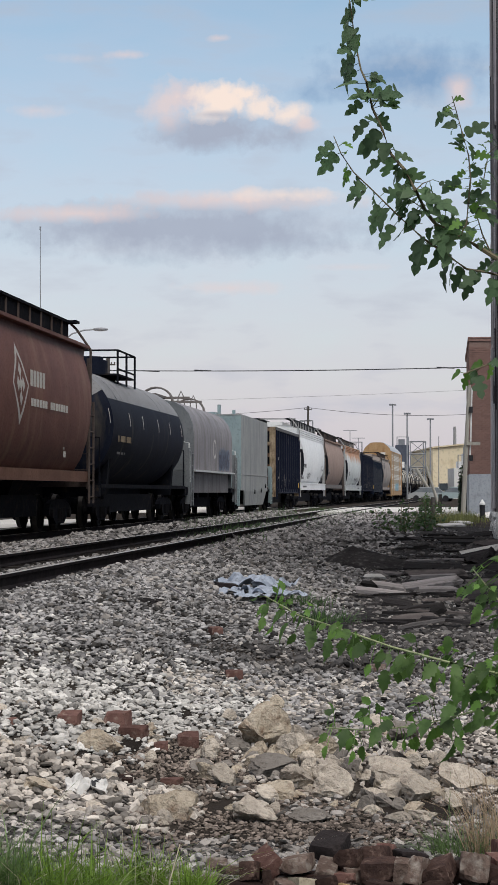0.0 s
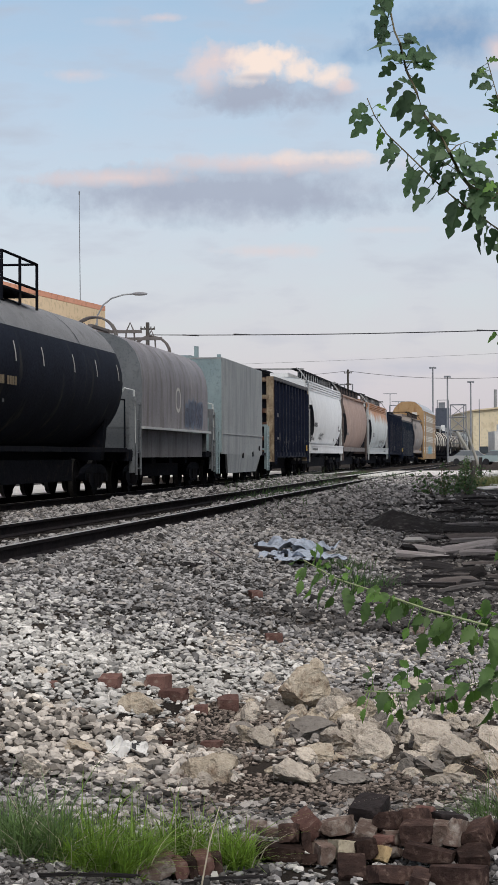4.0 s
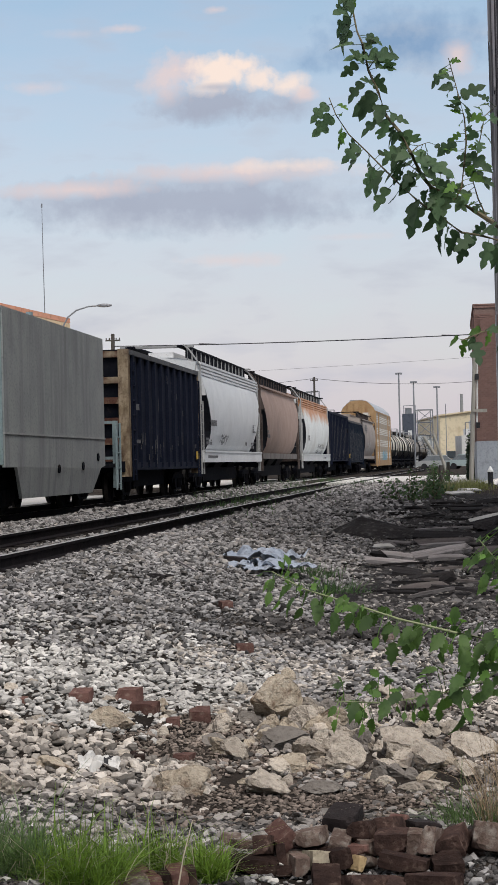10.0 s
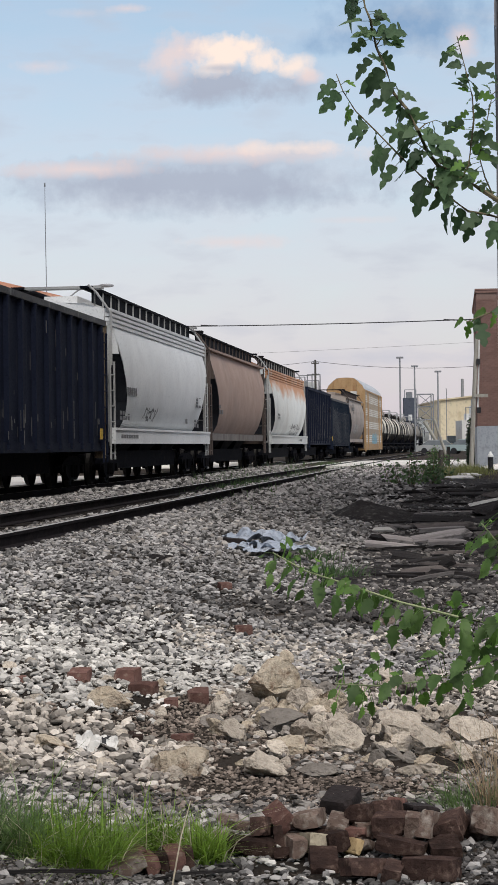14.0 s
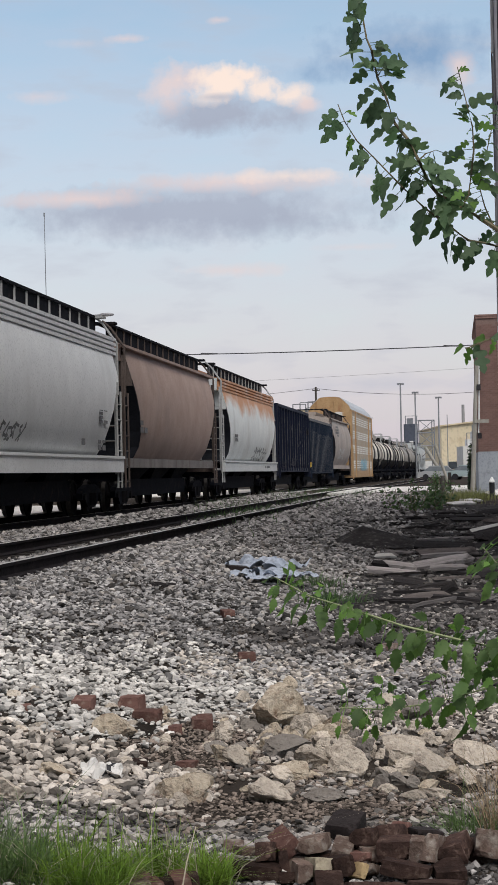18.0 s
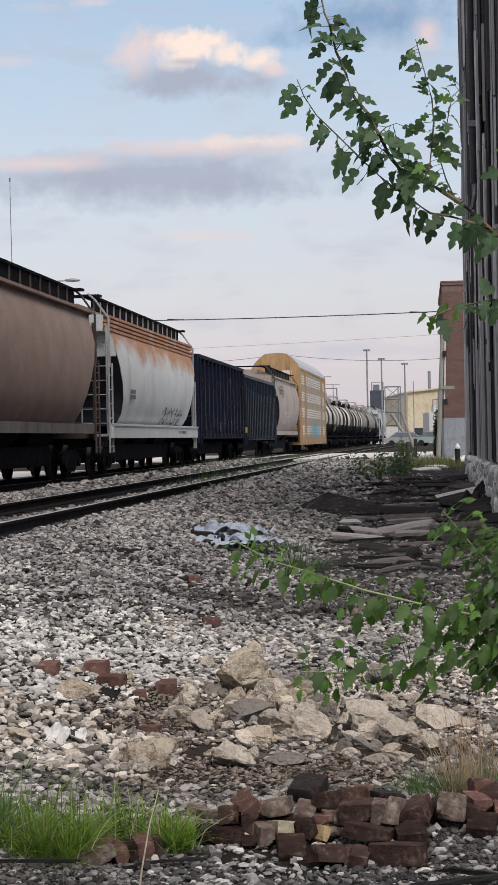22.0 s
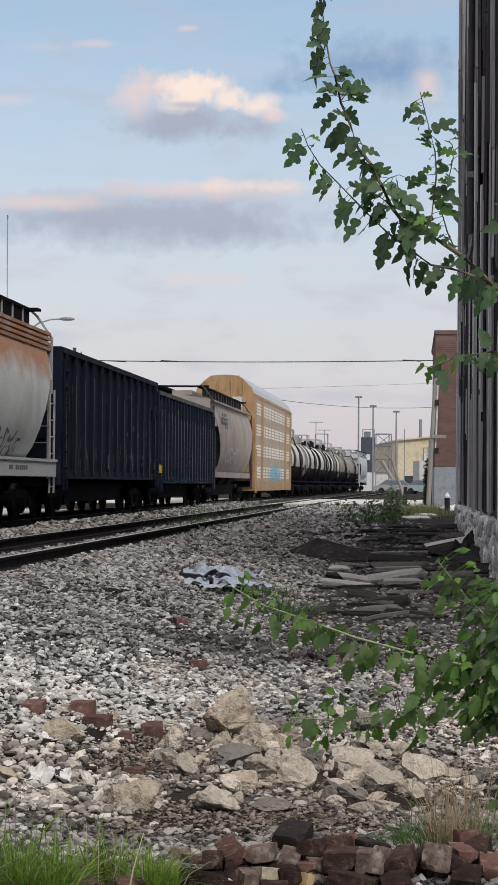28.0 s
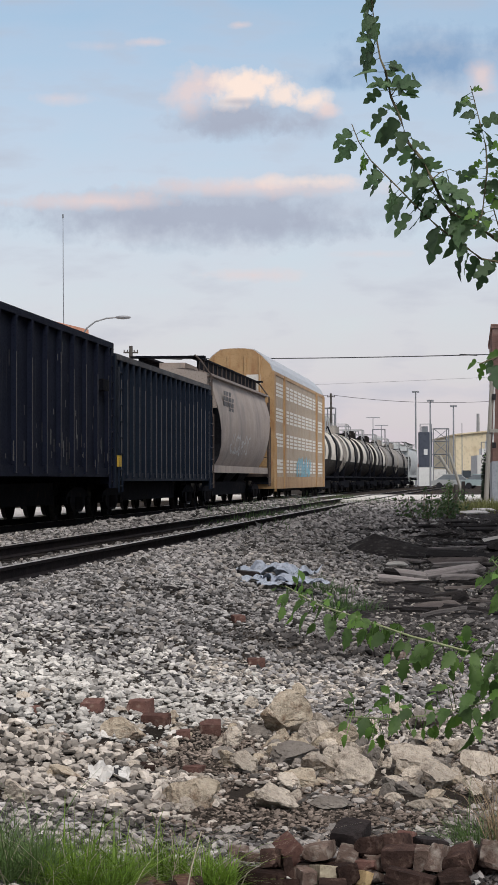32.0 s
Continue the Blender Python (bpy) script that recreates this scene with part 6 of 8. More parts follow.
def put_brick(x, y, w, h, kind, group, foot=None, tilt=6.0, turn=None, lean=0.0):
    """A loose brick that shows about the given width and height; foot is the height it is placed at."""
    me = BRICK_MESHES[rng.randrange(8)].copy()
    if turn is None:
        turn = rng.uniform(-16, 16)
    deep = 0.10 if w > 0.14 else 0.16 if w > 0.07 else 0.09
    a = abs(math.radians(lean))
    det = max(0.3, math.cos(2 * a))
    wide = max(0.62 * w, min(0.215, (w * math.cos(a) - h * math.sin(a)) / det if a < 0.6 else 0.7 * w))
    high = max(0.034, min(0.11, (h * math.cos(a) - w * math.sin(a)) / det if a < 0.6 else 0.6 * h))
    me.transform(Matrix.Diagonal((wide, deep, high, 1)))
    me.materials.append(M[BRICK_LOOK[kind][0]])
    o = new("brick", me)
    drop = 0.5 * wide * math.sin(a)
    z = (place(x, y) - 0.006 if foot is None else max(foot, place(x, y) - 0.006)) + drop
    o.matrix_world = pose(x, y + deep * 0.5, z, rng.uniform(-tilt, tilt), lean + rng.uniform(-2, 2), turn)
    return tagged(o, BRICK_LOOK[kind][1], "brick", group)


for row in BRICKS_A:
    put_brick(*row, "scattered bricks")
for x, y, foot, w, h, lean, kind in PILE_A + PILE_B + PILE_C:
    put_brick(x, y, w, h, kind, "brick heap", foot + place(x, y), 20, rng.uniform(-27, 27), lean)
for x, y, w, h, k in EDGE:
    put_brick(x, y, w, h, k, "brick edging")
# bricks set on edge along the grass
for x, y, w, turn, lean, kind in ((-0.46, 6.83, 0.15, 22, -14, "g"), (-0.475, 6.95, 0.17, 20, -16, "r"), (-0.375, 6.88, 0.075, 18, -18, "r"), (-0.325, 6.93, 0.05, 14, -10, "d"), (-0.285, 6.97, 0.075, 12, -8, "r"), (-0.235, 7.00, 0.05, 8, -6, "d")):
    put_brick(x, y, w, 0.085, kind, "brick edging", None, 5, turn, lean)
# filler bricks inside the heap, below the ones placed to fit the camera's view
for k in range(22):
    x, y = rng.uniform(0.1, 1.0), rng.uniform(7.2, 7.5)
    put_brick(x, y, rng.uniform(0.12, 0.2), 0.06, rng.choice("ddddg"), "brick heap", place(x, y) + rng.choice((0.0, 0.0, 0.03)), 8)


# ---- old timber building on a stone footing ----
M["board_k"] = surface("dark_board", (0.055, 0.048, 0.055), (0.15, 0.132, 0.14), 1.5, 0.95, each=0.5, stretch=(6, 6, 0.6), grain=14, bump=0.7, spots=(0.30, 0.28, 0.28), spot_scale=2.0, spot_stretch=(3, 3, 0.3), spot_amount=0.2)
M["board"] = surface("weathered_board", (0.40, 0.375, 0.385), (0.72, 0.69, 0.69), 1.5, 0.95, each=0.5, stretch=(6, 6, 0.6), grain=14, bump=0.7, spots=(0.08, 0.07, 0.07), spot_scale=2.0, spot_stretch=(3, 3, 0.3), spot_amount=0.4)
M["darkroom"] = surface("unlit_interior", (0.012, 0.011, 0.012), (0.028, 0.026, 0.026), 2, 0.95, bump=0.4)
M["footing"] = surface("footing_stone", (0.40, 0.40, 0.395), (0.80, 0.79, 0.775), 4, 0.95, each=0.4, grain=24, bump=0.6, spots=(0.14, 0.13, 0.125), spot_scale=5, spot_amount=0.2, height=0.02)
M["mortar"] = surface("dark_mortar", (0.045, 0.042, 0.042), (0.11, 0.105, 0.10), 6, 0.95, bump=0.5)
M["pipe"] = surface("dark_downpipe", (0.03, 0.028, 0.035), (0.06, 0.055, 0.065), 3, 0.6, 0.3, bump=0.1)
M["plate"] = surface("zinc_bracket", (0.22, 0.22, 0.24), (0.30, 0.30, 0.32), 4, 0.5, 0.4)
M["brick_pier"] = surface("sooty_brick", (0.022, 0.017, 0.017), (0.045, 0.033, 0.03), 5, 0.95, bump=0.5, grain=20)
WALL_LEAN = math.degrees(0.1133)


def wall_at(y):
    """The timber wall's face at a distance ahead."""
    return 4.05 + 0.1133 * (y - 24)


def make_old_building():
    b = thing("timber_building", "derelict building of weathered grey boards on a rubble-stone footing", "building", at=pose(wall_at(50), 50, 0, 0, 0, -WALL_LEAN))
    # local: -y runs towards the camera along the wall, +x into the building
    # backing box coloured near black, so board gaps show as unlit interior
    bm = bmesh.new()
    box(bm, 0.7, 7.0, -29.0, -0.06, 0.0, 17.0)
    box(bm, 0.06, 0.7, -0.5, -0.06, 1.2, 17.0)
    part("sheathing", bm, M["darkroom"], b, "near-black backing that stands in for the unlit interior")
    bm = bmesh.new()
    box(bm, -0.02, 0.5, -29.0, 0.0, -0.1, 1.05)
    box(bm, -0.02, 6.9, -0.4, 0.02, -0.1, 1.05)
    part("footing_core", bm, M["mortar"], b)
    r = random.Random(9)
    bm = bmesh.new()
    box(bm, -0.03, 0.0, -0.09, 0.09, 0, 1)
    plank = part("board", bm.copy(), M["board"], b)
    black = part("board", bm, M["board_k"], b, "dark grey board")
    made = {id(plank): plank, id(black): black}

    def board(y, w, z0, z1, x, lean, kind):
        o = made.pop(id(kind), None) or new("board", kind.data)
        o.parent = b
        o.matrix_basis = pose(x, y, z0, lean, r.uniform(-0.35, 0.35), r.uniform(-3, 3)) @ Matrix.Diagonal((r.uniform(0.8, 1.6), w / 0.18, z1 - z0, 1))

    # weathered boards in ragged groups, pale and dark, with dark gaps where they are missing
    y, pale_run = -0.12, True
    while y > -28.4:
        run = r.uniform(0.1, 0.3) if pale_run else r.uniform(0.15, 0.5)
        kind = plank if pale_run else black
        x = 0.06 - (r.choice((0.02, 0.05, 0.09, 0.12)) if pale_run else r.choice((0.0, 0.02, 0.05)))
        lean = r.uniform(-0.6, 0.6)
        cuts = [1.04 + r.uniform(-0.02, 0.14)]
        while cuts[-1] < 15.5:
            cuts.append(min(cuts[-1] + r.uniform(1.6, 5.5), 16.6))
        for k, (z0, z1) in enumerate(zip(cuts[:-1], cuts[1:])):
            if r.random() < 0.8 and (y > -25.0 or z0 > 2.2):
                yy, left = y, r.choice((1.0, 1.0, 0.7, 0.4)) * run
                while yy > y - left:
                    w = r.uniform(0.09, 0.2)
                    board(yy - w / 2, w, z0 + (r.uniform(-0.3, 0.1) if k else 0.0), z1 + r.uniform(-0.5, 0.2), x + r.uniform(-0.015, 0.015), lean, kind if r.random() < 0.9 else (black if pale_run else plank))
                    yy -= w + r.uniform(0.008, 0.05)
        y -= run + r.choice((0.03, 0.08, 0.15, 0.3, 0.6))
        pale_run = r.random() < (0.35 if pale_run else 0.7)
    # boards of the gable end that faces away along the road
    for k in range(9):
        o = new("board", plank.data)
        o.parent = b
        o.matrix_basis = pose(0.15 + 0.35 * k, 0.0, 1.05, 0, 0, 90) @ Matrix.Diagonal((1, 1.7, 15, 1))
    # rubble stones of the footing
    shapes = []
    for q in range(5):
        bm = bmesh.new()
        bmesh.ops.create_icosphere(bm, subdivisions=2, radius=0.5)
        for v in bm.verts:
            u = v.co * 2.6 + Vector((7.0 * q, 0, 0))
            v.co = Vector([math.copysign(abs(2 * c) ** 0.5, c) / 2 for c in v.co]) + 0.16 * Vector((noise.noise(u), noise.noise(u + Vector((0, 5, 0))), noise.noise(u + Vector((0, 0, 5)))))
        shapes.append(part("stone", bm, M["footing"], b))
    made = list(shapes)
    y, row = -0.1, 0
    while y > -29:
        z = 0.0 if row % 2 else -0.1
        while z < 0.98:
            h = min(r.uniform(0.12, 0.30), 1.07 - z)
            o = made.pop() if made else new("stone", r.choice(shapes).data)
            o.parent = b
            o.matrix_basis = pose(-0.01, y + r.uniform(-0.1, 0.1), z + h / 2, r.uniform(-16, 16), 0, r.uniform(-8, 8)) @ Matrix.Diagonal((r.uniform(0.10, 0.24), r.uniform(0.2, 0.40), h, 1))
            z += h * 0.97
        y, row = y - 0.27, row + 1
    # downpipe near the corner
    bm = bmesh.new()
    bar(bm, (-0.11, -13.0, 6.7), (-0.11, -13.0, 16.5), 0.08, 10)
    p = part("downpipe", bm, M["pipe"], b, "dark downpipe broken off above the ground", True)
    bm = bmesh.new()
    pipe(bm, [(-0.11, -13.0, 6.75), (-0.11, -13.0, 6.45), (-0.16, -12.9, 6.2)], 0.06)
    part("pipe_elbow", bm, M["plate"], p)
    for z in (7.85, 12.4):
        bm = bmesh.new()
        box(bm, -0.21, 0.0, -13.11, -12.89, z, z + 0.12)
        part("pipe_bracket", bm, M["plate"], p)
    # exposed brick pier among the boards
    bm = bmesh.new()
    for k in range(14):
        w = 0.02 * (k % 2)
        box(bm, -0.07 + w * 0.3, 0.1, -28.5 - w, -25.4 + w, 1.07 + k * 0.076, 1.07 + k * 0.076 + 0.062)
    pier = part("brick_pier", bm, M["brick_pier"], b, "exposed dark brick pier")
    for k in range(7):
        bm = bmesh.new()
        box(bm, -0.075, 0.05, -28.52, -25.38, 1.132 + k * 0.152, 1.147 + k * 0.152)
        part("pale_joint", bm, M["plate"], pier)


make_old_building()

# ---- brick building at the crossing ----
M["facade"] = surface("red_brick_wall", (0.20, 0.122, 0.107), (0.255, 0.16, 0.14), 1.2, 0.95, grain=24, bump=0.3, each=0.1)
M["fmortar"] = surface("wall_mortar", (0.215, 0.145, 0.128), (0.255, 0.178, 0.158), 3, 0.95, bump=0.2)
M["greybase"] = surface("grey_painted_base", (0.31, 0.335, 0.375), (0.36, 0.385, 0.425), 1.0, 0.85, grain=14, bump=0.15, spots=(0.20, 0.21, 0.23), spot_amount=0.3)


def make_brick_building():
    b = thing("brick_building", "two-storey red brick building with a grey painted base", "building", at=pose(9.38, 74, 0.6, 0, 0, -WALL_LEAN))
    bm = bmesh.new()
    box(bm, 0.02, 9.0, 0.02, 12.0, 0, 7.1)
    part("wall_core", bm, M["fmortar"], b)
    bm = bmesh.new()
    box(bm, -0.02, 9.04, -0.02, 12.04, 0, 1.72)
    part("painted_base", bm, M["greybase"], b, "grey painted base")
    bm = bmesh.new()
    box(bm, -0.03, 9.03, -0.03, 12.03, 7.1, 7.2)
    box(bm, -0.05, 9.05, -0.05, 12.05, 7.2, 7.26)
    part("coping", bm, M["facade"], b)
    # brick courses: each a thin course of the front and of the side
    bm = bmesh.new()
    box(bm, 0, 0.215, -0.005, 0.03, 0, 0.066)
    first = part("brick", bm, M["facade"], b)
    k = 0
    z = 1.74
    row = 0
    while z < 7.05:
        x = -0.0 if row % 2 == 0 else -0.1
        while x < 0.85 and k < 300:
            o = first if k == 0 else new("brick", first.data)
            o.parent = b
            o.matrix_basis = pose(max(x, 0), 0, z)
            x, k = x + 0.225, k + 1
        z, row = z + 0.0765, row + 1
    bm = bmesh.new()
    z, row = 1.74, 0
    while z < 7.05:
        for j in range(26):
            x = 0.9 + 0.225 * j - (0.1 if row % 2 else 0)
            box(bm, x, x + 0.215, -0.004, 0.03, z, z + 0.066)
        for j in range(40):
            y = 0.02 + 0.225 * j
            box(bm, -0.005, 0.03, y, y + 0.215, z, z + 0.066)
        z, row = z + 0.0765, row + 1
    o = part("brickwork", bm, M["facade"], b)
    tagged(o, kind="stuff")


make_brick_building()

# ---- road, yards ----
M["darkyard"] = surface("dark_yard_fill", (0.022, 0.021, 0.021), (0.045, 0.042, 0.04), 0.3, 0.95, grain=8, bump=0.2)
M["yard"] = surface("pale_concrete_yard", (0.46, 0.45, 0.44), (0.56, 0.55, 0.54), 0.3, 0.95, grain=8, bump=0.1)


def slab(name, label, pts, z, thick, material):
    bm = bmesh.new()
    loft(bm, [[(x, y, z - thick) for x, y in pts], [(x, y, z) for x, y in pts]])
    o = part(name, bm, material)
    return tagged(o, label, "pavement", kind="structure")


slab("road", "pale concrete road crossing the railway tracks", [(-60, 84), (5.0, 84), (9.6, 76), (60, 70), (60, 104), (-60, 122)], 0.665, 0.2, M["road"])
slab("pavement", "pale concrete yard on the far side of the train", [on_track(5, -2.6)[:2], on_track(5, -6.5)[:2], on_track(100, -6.5)[:2], on_track(100, -2.6)[:2]], 0.60, 0.2, M["yard"])
# near-black slab added so the view beneath the cars stays dark
slab("yard", "near-black ground added behind the concrete strip to darken the view under the cars", [on_track(5, -6.6)[:2], on_track(5, -90)[:2], on_track(160, -90)[:2], on_track(160, -6.6)[:2]], 0.61, 0.2, M["darkyard"])

# ---- posts and poles near the crossing ----
M["polewood"] = surface("grey_pole_wood", (0.29, 0.275, 0.245), (0.42, 0.40, 0.36), 2, 0.95, stretch=(6, 6, 0.5), bump=0.5)
M["blackpaint"] = surface("black_post_paint", (0.015, 0.015, 0.018), (0.03, 0.03, 0.035), 3, 0.6, bump=0.1)
M["whitepaint"] = surface("white_paint", (0.66, 0.66, 0.66), (0.76, 0.76, 0.75), 3, 0.6, bump=0.1)
M["lampmetal"] = surface("galvanised_pole", (0.26, 0.27, 0.29), (0.35, 0.36, 0.38), 3, 0.5, 0.4, bump=0.1)
M["darkwire"] = surface("black_cable", (0.03, 0.03, 0.035), (0.05, 0.05, 0.055), 5, 0.7)

pole = thing("wooden_pole", "leaning grey wooden pole beside the brick building", "pole", at=pose(8.61, 70, 0.58))
bm = bmesh.new()
bar(bm, (0, 0, 0), (0.26, 0, 5.1), 0.10, 10, r2=0.07)
part("shaft", bm, M["polewood"], pole, smooth=True)
bm = bmesh.new()
box(bm, 0.14, 0.66, -0.12, -0.07, 2.80, 2.93)
part("bracket", bm, M["polewood"], pole, "pale wooden cross piece")
bm = bmesh.new()
pipe(bm, [(0.27, 0, 2.2), (0.31, 0.05, 3.0), (0.34, 0.05, 4.2), (0.36, 0.04, 5.0)], 0.035, 5)
part("conduit", bm, M["whitepaint"], pole)
for z in (4.05, 2.2):
    bm = bmesh.new()
    box(bm, 0.24, 0.38, -0.14, 0.02, z, z + 0.22)
    bevelled(bm, 0.02)
    part("cable_box", bm, M["blackpaint"], pole)

bol = thing("bollard", "black post with a white pointed cap", "bollard", at=pose(8.82, 66, 0.58))
bm = bmesh.new()
bar(bm, (0, 0, 0), (0, 0, 0.55), 0.10, 14)
part("post", bm, M["blackpaint"], bol, smooth=True)
bm = bmesh.new()
bar(bm, (0, 0, 0.55), (0, 0, 0.61), 0.11, 14)
bar(bm, (0, 0, 0.61), (0, 0, 0.75), 0.10, 14, r2=0.02)
part("cap", bm, M["whitepaint"], bol, "white pointed cap")

# ---- distance ----
M["tanwall"] = surface("tan_metal_wall", (0.68, 0.575, 0.40), (0.76, 0.65, 0.47), 0.1, 0.8, grain=2, bump=0.1, spots=(0.52, 0.40, 0.25), spot_scale=0.3, spot_amount=0.3)
M["orange"] = surface("faded_orange_trim", (0.66, 0.30, 0.19), (0.72, 0.36, 0.24), 0.4, 0.8, grain=3, bump=0.1)
M["silo"] = surface("dark_blue_silo", (0.055, 0.065, 0.09), (0.08, 0.09, 0.12), 0.5, 0.7, grain=3, bump=0.1)
M["steel"] = surface("grey_steelwork", (0.20, 0.21, 0.23), (0.28, 0.29, 0.31), 1, 0.6, 0.3, bump=0.1)
M["glass"] = surface("dark_window_glass", (0.04, 0.05, 0.06), (0.07, 0.08, 0.09), 1, 0.15, bump=0.0)
M["pinkwall"] = surface("faded_red_panel", (0.42, 0.19, 0.15), (0.5, 0.25, 0.2), 1, 0.8)


def flood_mast(x, y, top):
    p = thing("flood_mast", "tall slim yard-light pole with a flat head", "light pole", "yard lights", at=pose(x, y, 0.6))
    bm = bmesh.new()
    bar(bm, (0, 0, 0), (0, 0, top - 0.6), 0.13, 8, r2=0.09)
    part("shaft", bm, M["lampmetal"], p)
    bm = bmesh.new()
    box(bm, -0.42, 0.42, -0.2, 0.2, top - 0.65, top - 0.55)
    for k in (-0.28, 0.28):
        box(bm, k - 0.14, k + 0.14, -0.3, 0.1, top - 0.78, top - 0.65)
    part("lamp_head", bm, M["steel"], p)


flood_mast(19.51, 230, 12.6)
flood_mast(21.8, 235, 11.7)
flood_mast(25.3, 240, 11.2)
for x, y, top in ((14.16, 230, 9.4), (15.6, 236, 8.6)):
    lamp = thing("yard_lamp", "slim pale yard lamp with a straight cross head", "light pole", "yard lamps", at=pose(x, y, 0.6))
    bm = bmesh.new()
    bar(bm, (0, 0, 0), (0, 0, top - 0.7), 0.06, 6, r2=0.045)
    part("shaft", bm, M["lampmetal"], lamp)
    bm = bmesh.new()
    box(bm, -0.85, 0.85, -0.08, 0.08, top - 0.72, top - 0.64)
    part("lamp_head", bm, M["lampmetal"], lamp)
yard = thing("thin_pole", "thin dark pole before the tan hall", "pole", at=pose(28.6, 260, 0.6))
bm = bmesh.new()
bar(bm, (0, 0, 0), (0, 0, 8.9), 0.07, 6, r2=0.05)
part("shaft", bm, M["steel"], yard)


def far_hall():
    h = thing("factory_hall", "large tan metal hall beyond the yard", "building", at=pose(24.0, 300, 0.6))
    bm = bmesh.new()
    prism(bm, [(8.0, 0), (8.0, 8.2), (14.0, 8.8), (30, 9.8), (60, 9.8), (60, 0)], 0, 40)
    part("wall", bm, M["tanwall"], h)
    bm = bmesh.new()
    prism(bm, [(7.8, 8.15), (14.0, 8.78), (30, 9.8), (60, 9.8), (60, 10.05), (30, 10.05), (14.0, 9.0), (7.8, 8.38)], -0.4, 40.4)
    part("roof_edge", bm, M["tanwall"], h)
    for x in (2.0, 5.2, 9.0):
        bm = bmesh.new()
        box(bm, x, x + 1.6, -0.3, 0.2, 1.2, 2.4)
        part("window", bm, M["glass"], h)
    bm = bmesh.new()
    box(bm, -10.0, 6.6, -2.0, 6.0, 0.0, 2.6)
    part("low_annex", bm, M["road"], h)
    bm = bmesh.new()
    box(bm, 1.0, 3.4, -2.4, -2.0, 1.5, 3.4)
    part("red_panel", bm, M["pinkwall"], h, "faded red panel")
    bm = bmesh.new()
    bar(bm, (14.0, 20, 8), (14.0, 20, 12.4), 0.3, 12, r2=0.25)
    part("chimney", bm, M["steel"], h)


far_hall()


def silo_tower():
    s = thing("silo_tower", "dark blue silo with a steel lattice beside it", "silo", at=pose(21.7, 250, 0.6))
    bm = bmesh.new()
    box(bm, 0.0, 1.75, 0, 1.8, 2.6, 7.4)
    part("bin", bm, M["silo"], s)
    bm = bmesh.new()
    box(bm, -0.1, 1.85, -0.1, 1.9, 0, 2.6)
    part("base", bm, M["whitepaint"], s)
    bm = bmesh.new()
    for x in (0.1, 1.65):
        bar(bm, (x, 0, 7.4), (x, 0, 8.5), 0.06)
    bar(bm, (0.1, 0, 8.5), (1.65, 0, 8.5), 0.05)
    box(bm, 0.4, 1.2, 0.4, 1.4, 7.4, 8.2)
    part("top_railing", bm, M["steel"], s)
    bm = bmesh.new()
    box(bm, 0.6, 1.1, -0.1, 0.0, 4.3, 5.1)
    part("white_plate", bm, M["whitepaint"], s)
    bm = bmesh.new()
    for x in (1.9, 4.0):
        for y in (0, 3):
            bar(bm, (x, y, 0), (x, y, 7.9), 0.07)
    for z in (2.6, 4.4, 6.2, 7.9):
        for y in (0, 3):
            bar(bm, (1.9, y, z), (4.0, y, z), 0.06)
    for a, b_ in ((2.6, 4.4), (4.4, 6.2), (6.2, 7.9)):
        bar(bm, (1.9, 0, a), (4.0, 0, b_), 0.05)
        bar(bm, (4.0, 0, a), (1.9, 0, b_), 0.05)
    part("lattice", bm, M["steel"], s)
    bm = bmesh.new()
    bar(bm, (2.6, -1, 4.2), (4.4, -1, 1.2), 0.22, 8)
    part("conveyor", bm, M["polewood"], s)


silo_tower()


def works(x, y, seed, label, w, h):
    """Pale works buildings with pipes and stacks behind the tank cars."""
    r = random.Random(seed)
    t = thing("works_building", label, "building", at=pose(x, y, 0.6))
    bm = bmesh.new()
    box(bm, 0, w, 0, 8, 0, h)
    part("block", bm, M["tanwall"] if seed % 2 else M["road"], t)
    for k in range(4):
        bm = bmesh.new()
        a = r.uniform(0, w - 1.6)
        hh = h + r.uniform(0.5, 2.4)
        box(bm, a, a + r.uniform(0.8, 1.8), 1, 3, h * 0.5, hh)
        part("roof_unit", bm, M["whitepaint"] if r.random() < 0.6 else M["tanwall"], t)
        bm = bmesh.new()
        bar(bm, (a, 0.5, h), (a, 0.5, hh + 0.9), 0.07)
        bar(bm, (a + 1.6, 0.5, h), (a + 1.6, 0.5, hh + 0.9), 0.07)
        bar(bm, (a, 0.5, hh + 0.9), (a + 1.6, 0.5, hh + 0.9), 0.06)
        part("roof_frame", bm, M["steel"], t)


works(9.6, 236, 4, "pale works building with pipes on its roof", 8, 5.6)
works(6.0, 230, 6, "whitish works building with vents", 4, 7.0)
works(31.0, 262, 8, "low grey shed with steel frames", 9, 4.4)
works(27.0, 215, 10, "low white workshop in the yard", 12, 2.0)

M["peach"] = surface("peach_fascia", (0.72, 0.54, 0.34), (0.78, 0.60, 0.40), 0.15, 0.8, grain=3, bump=0.05)


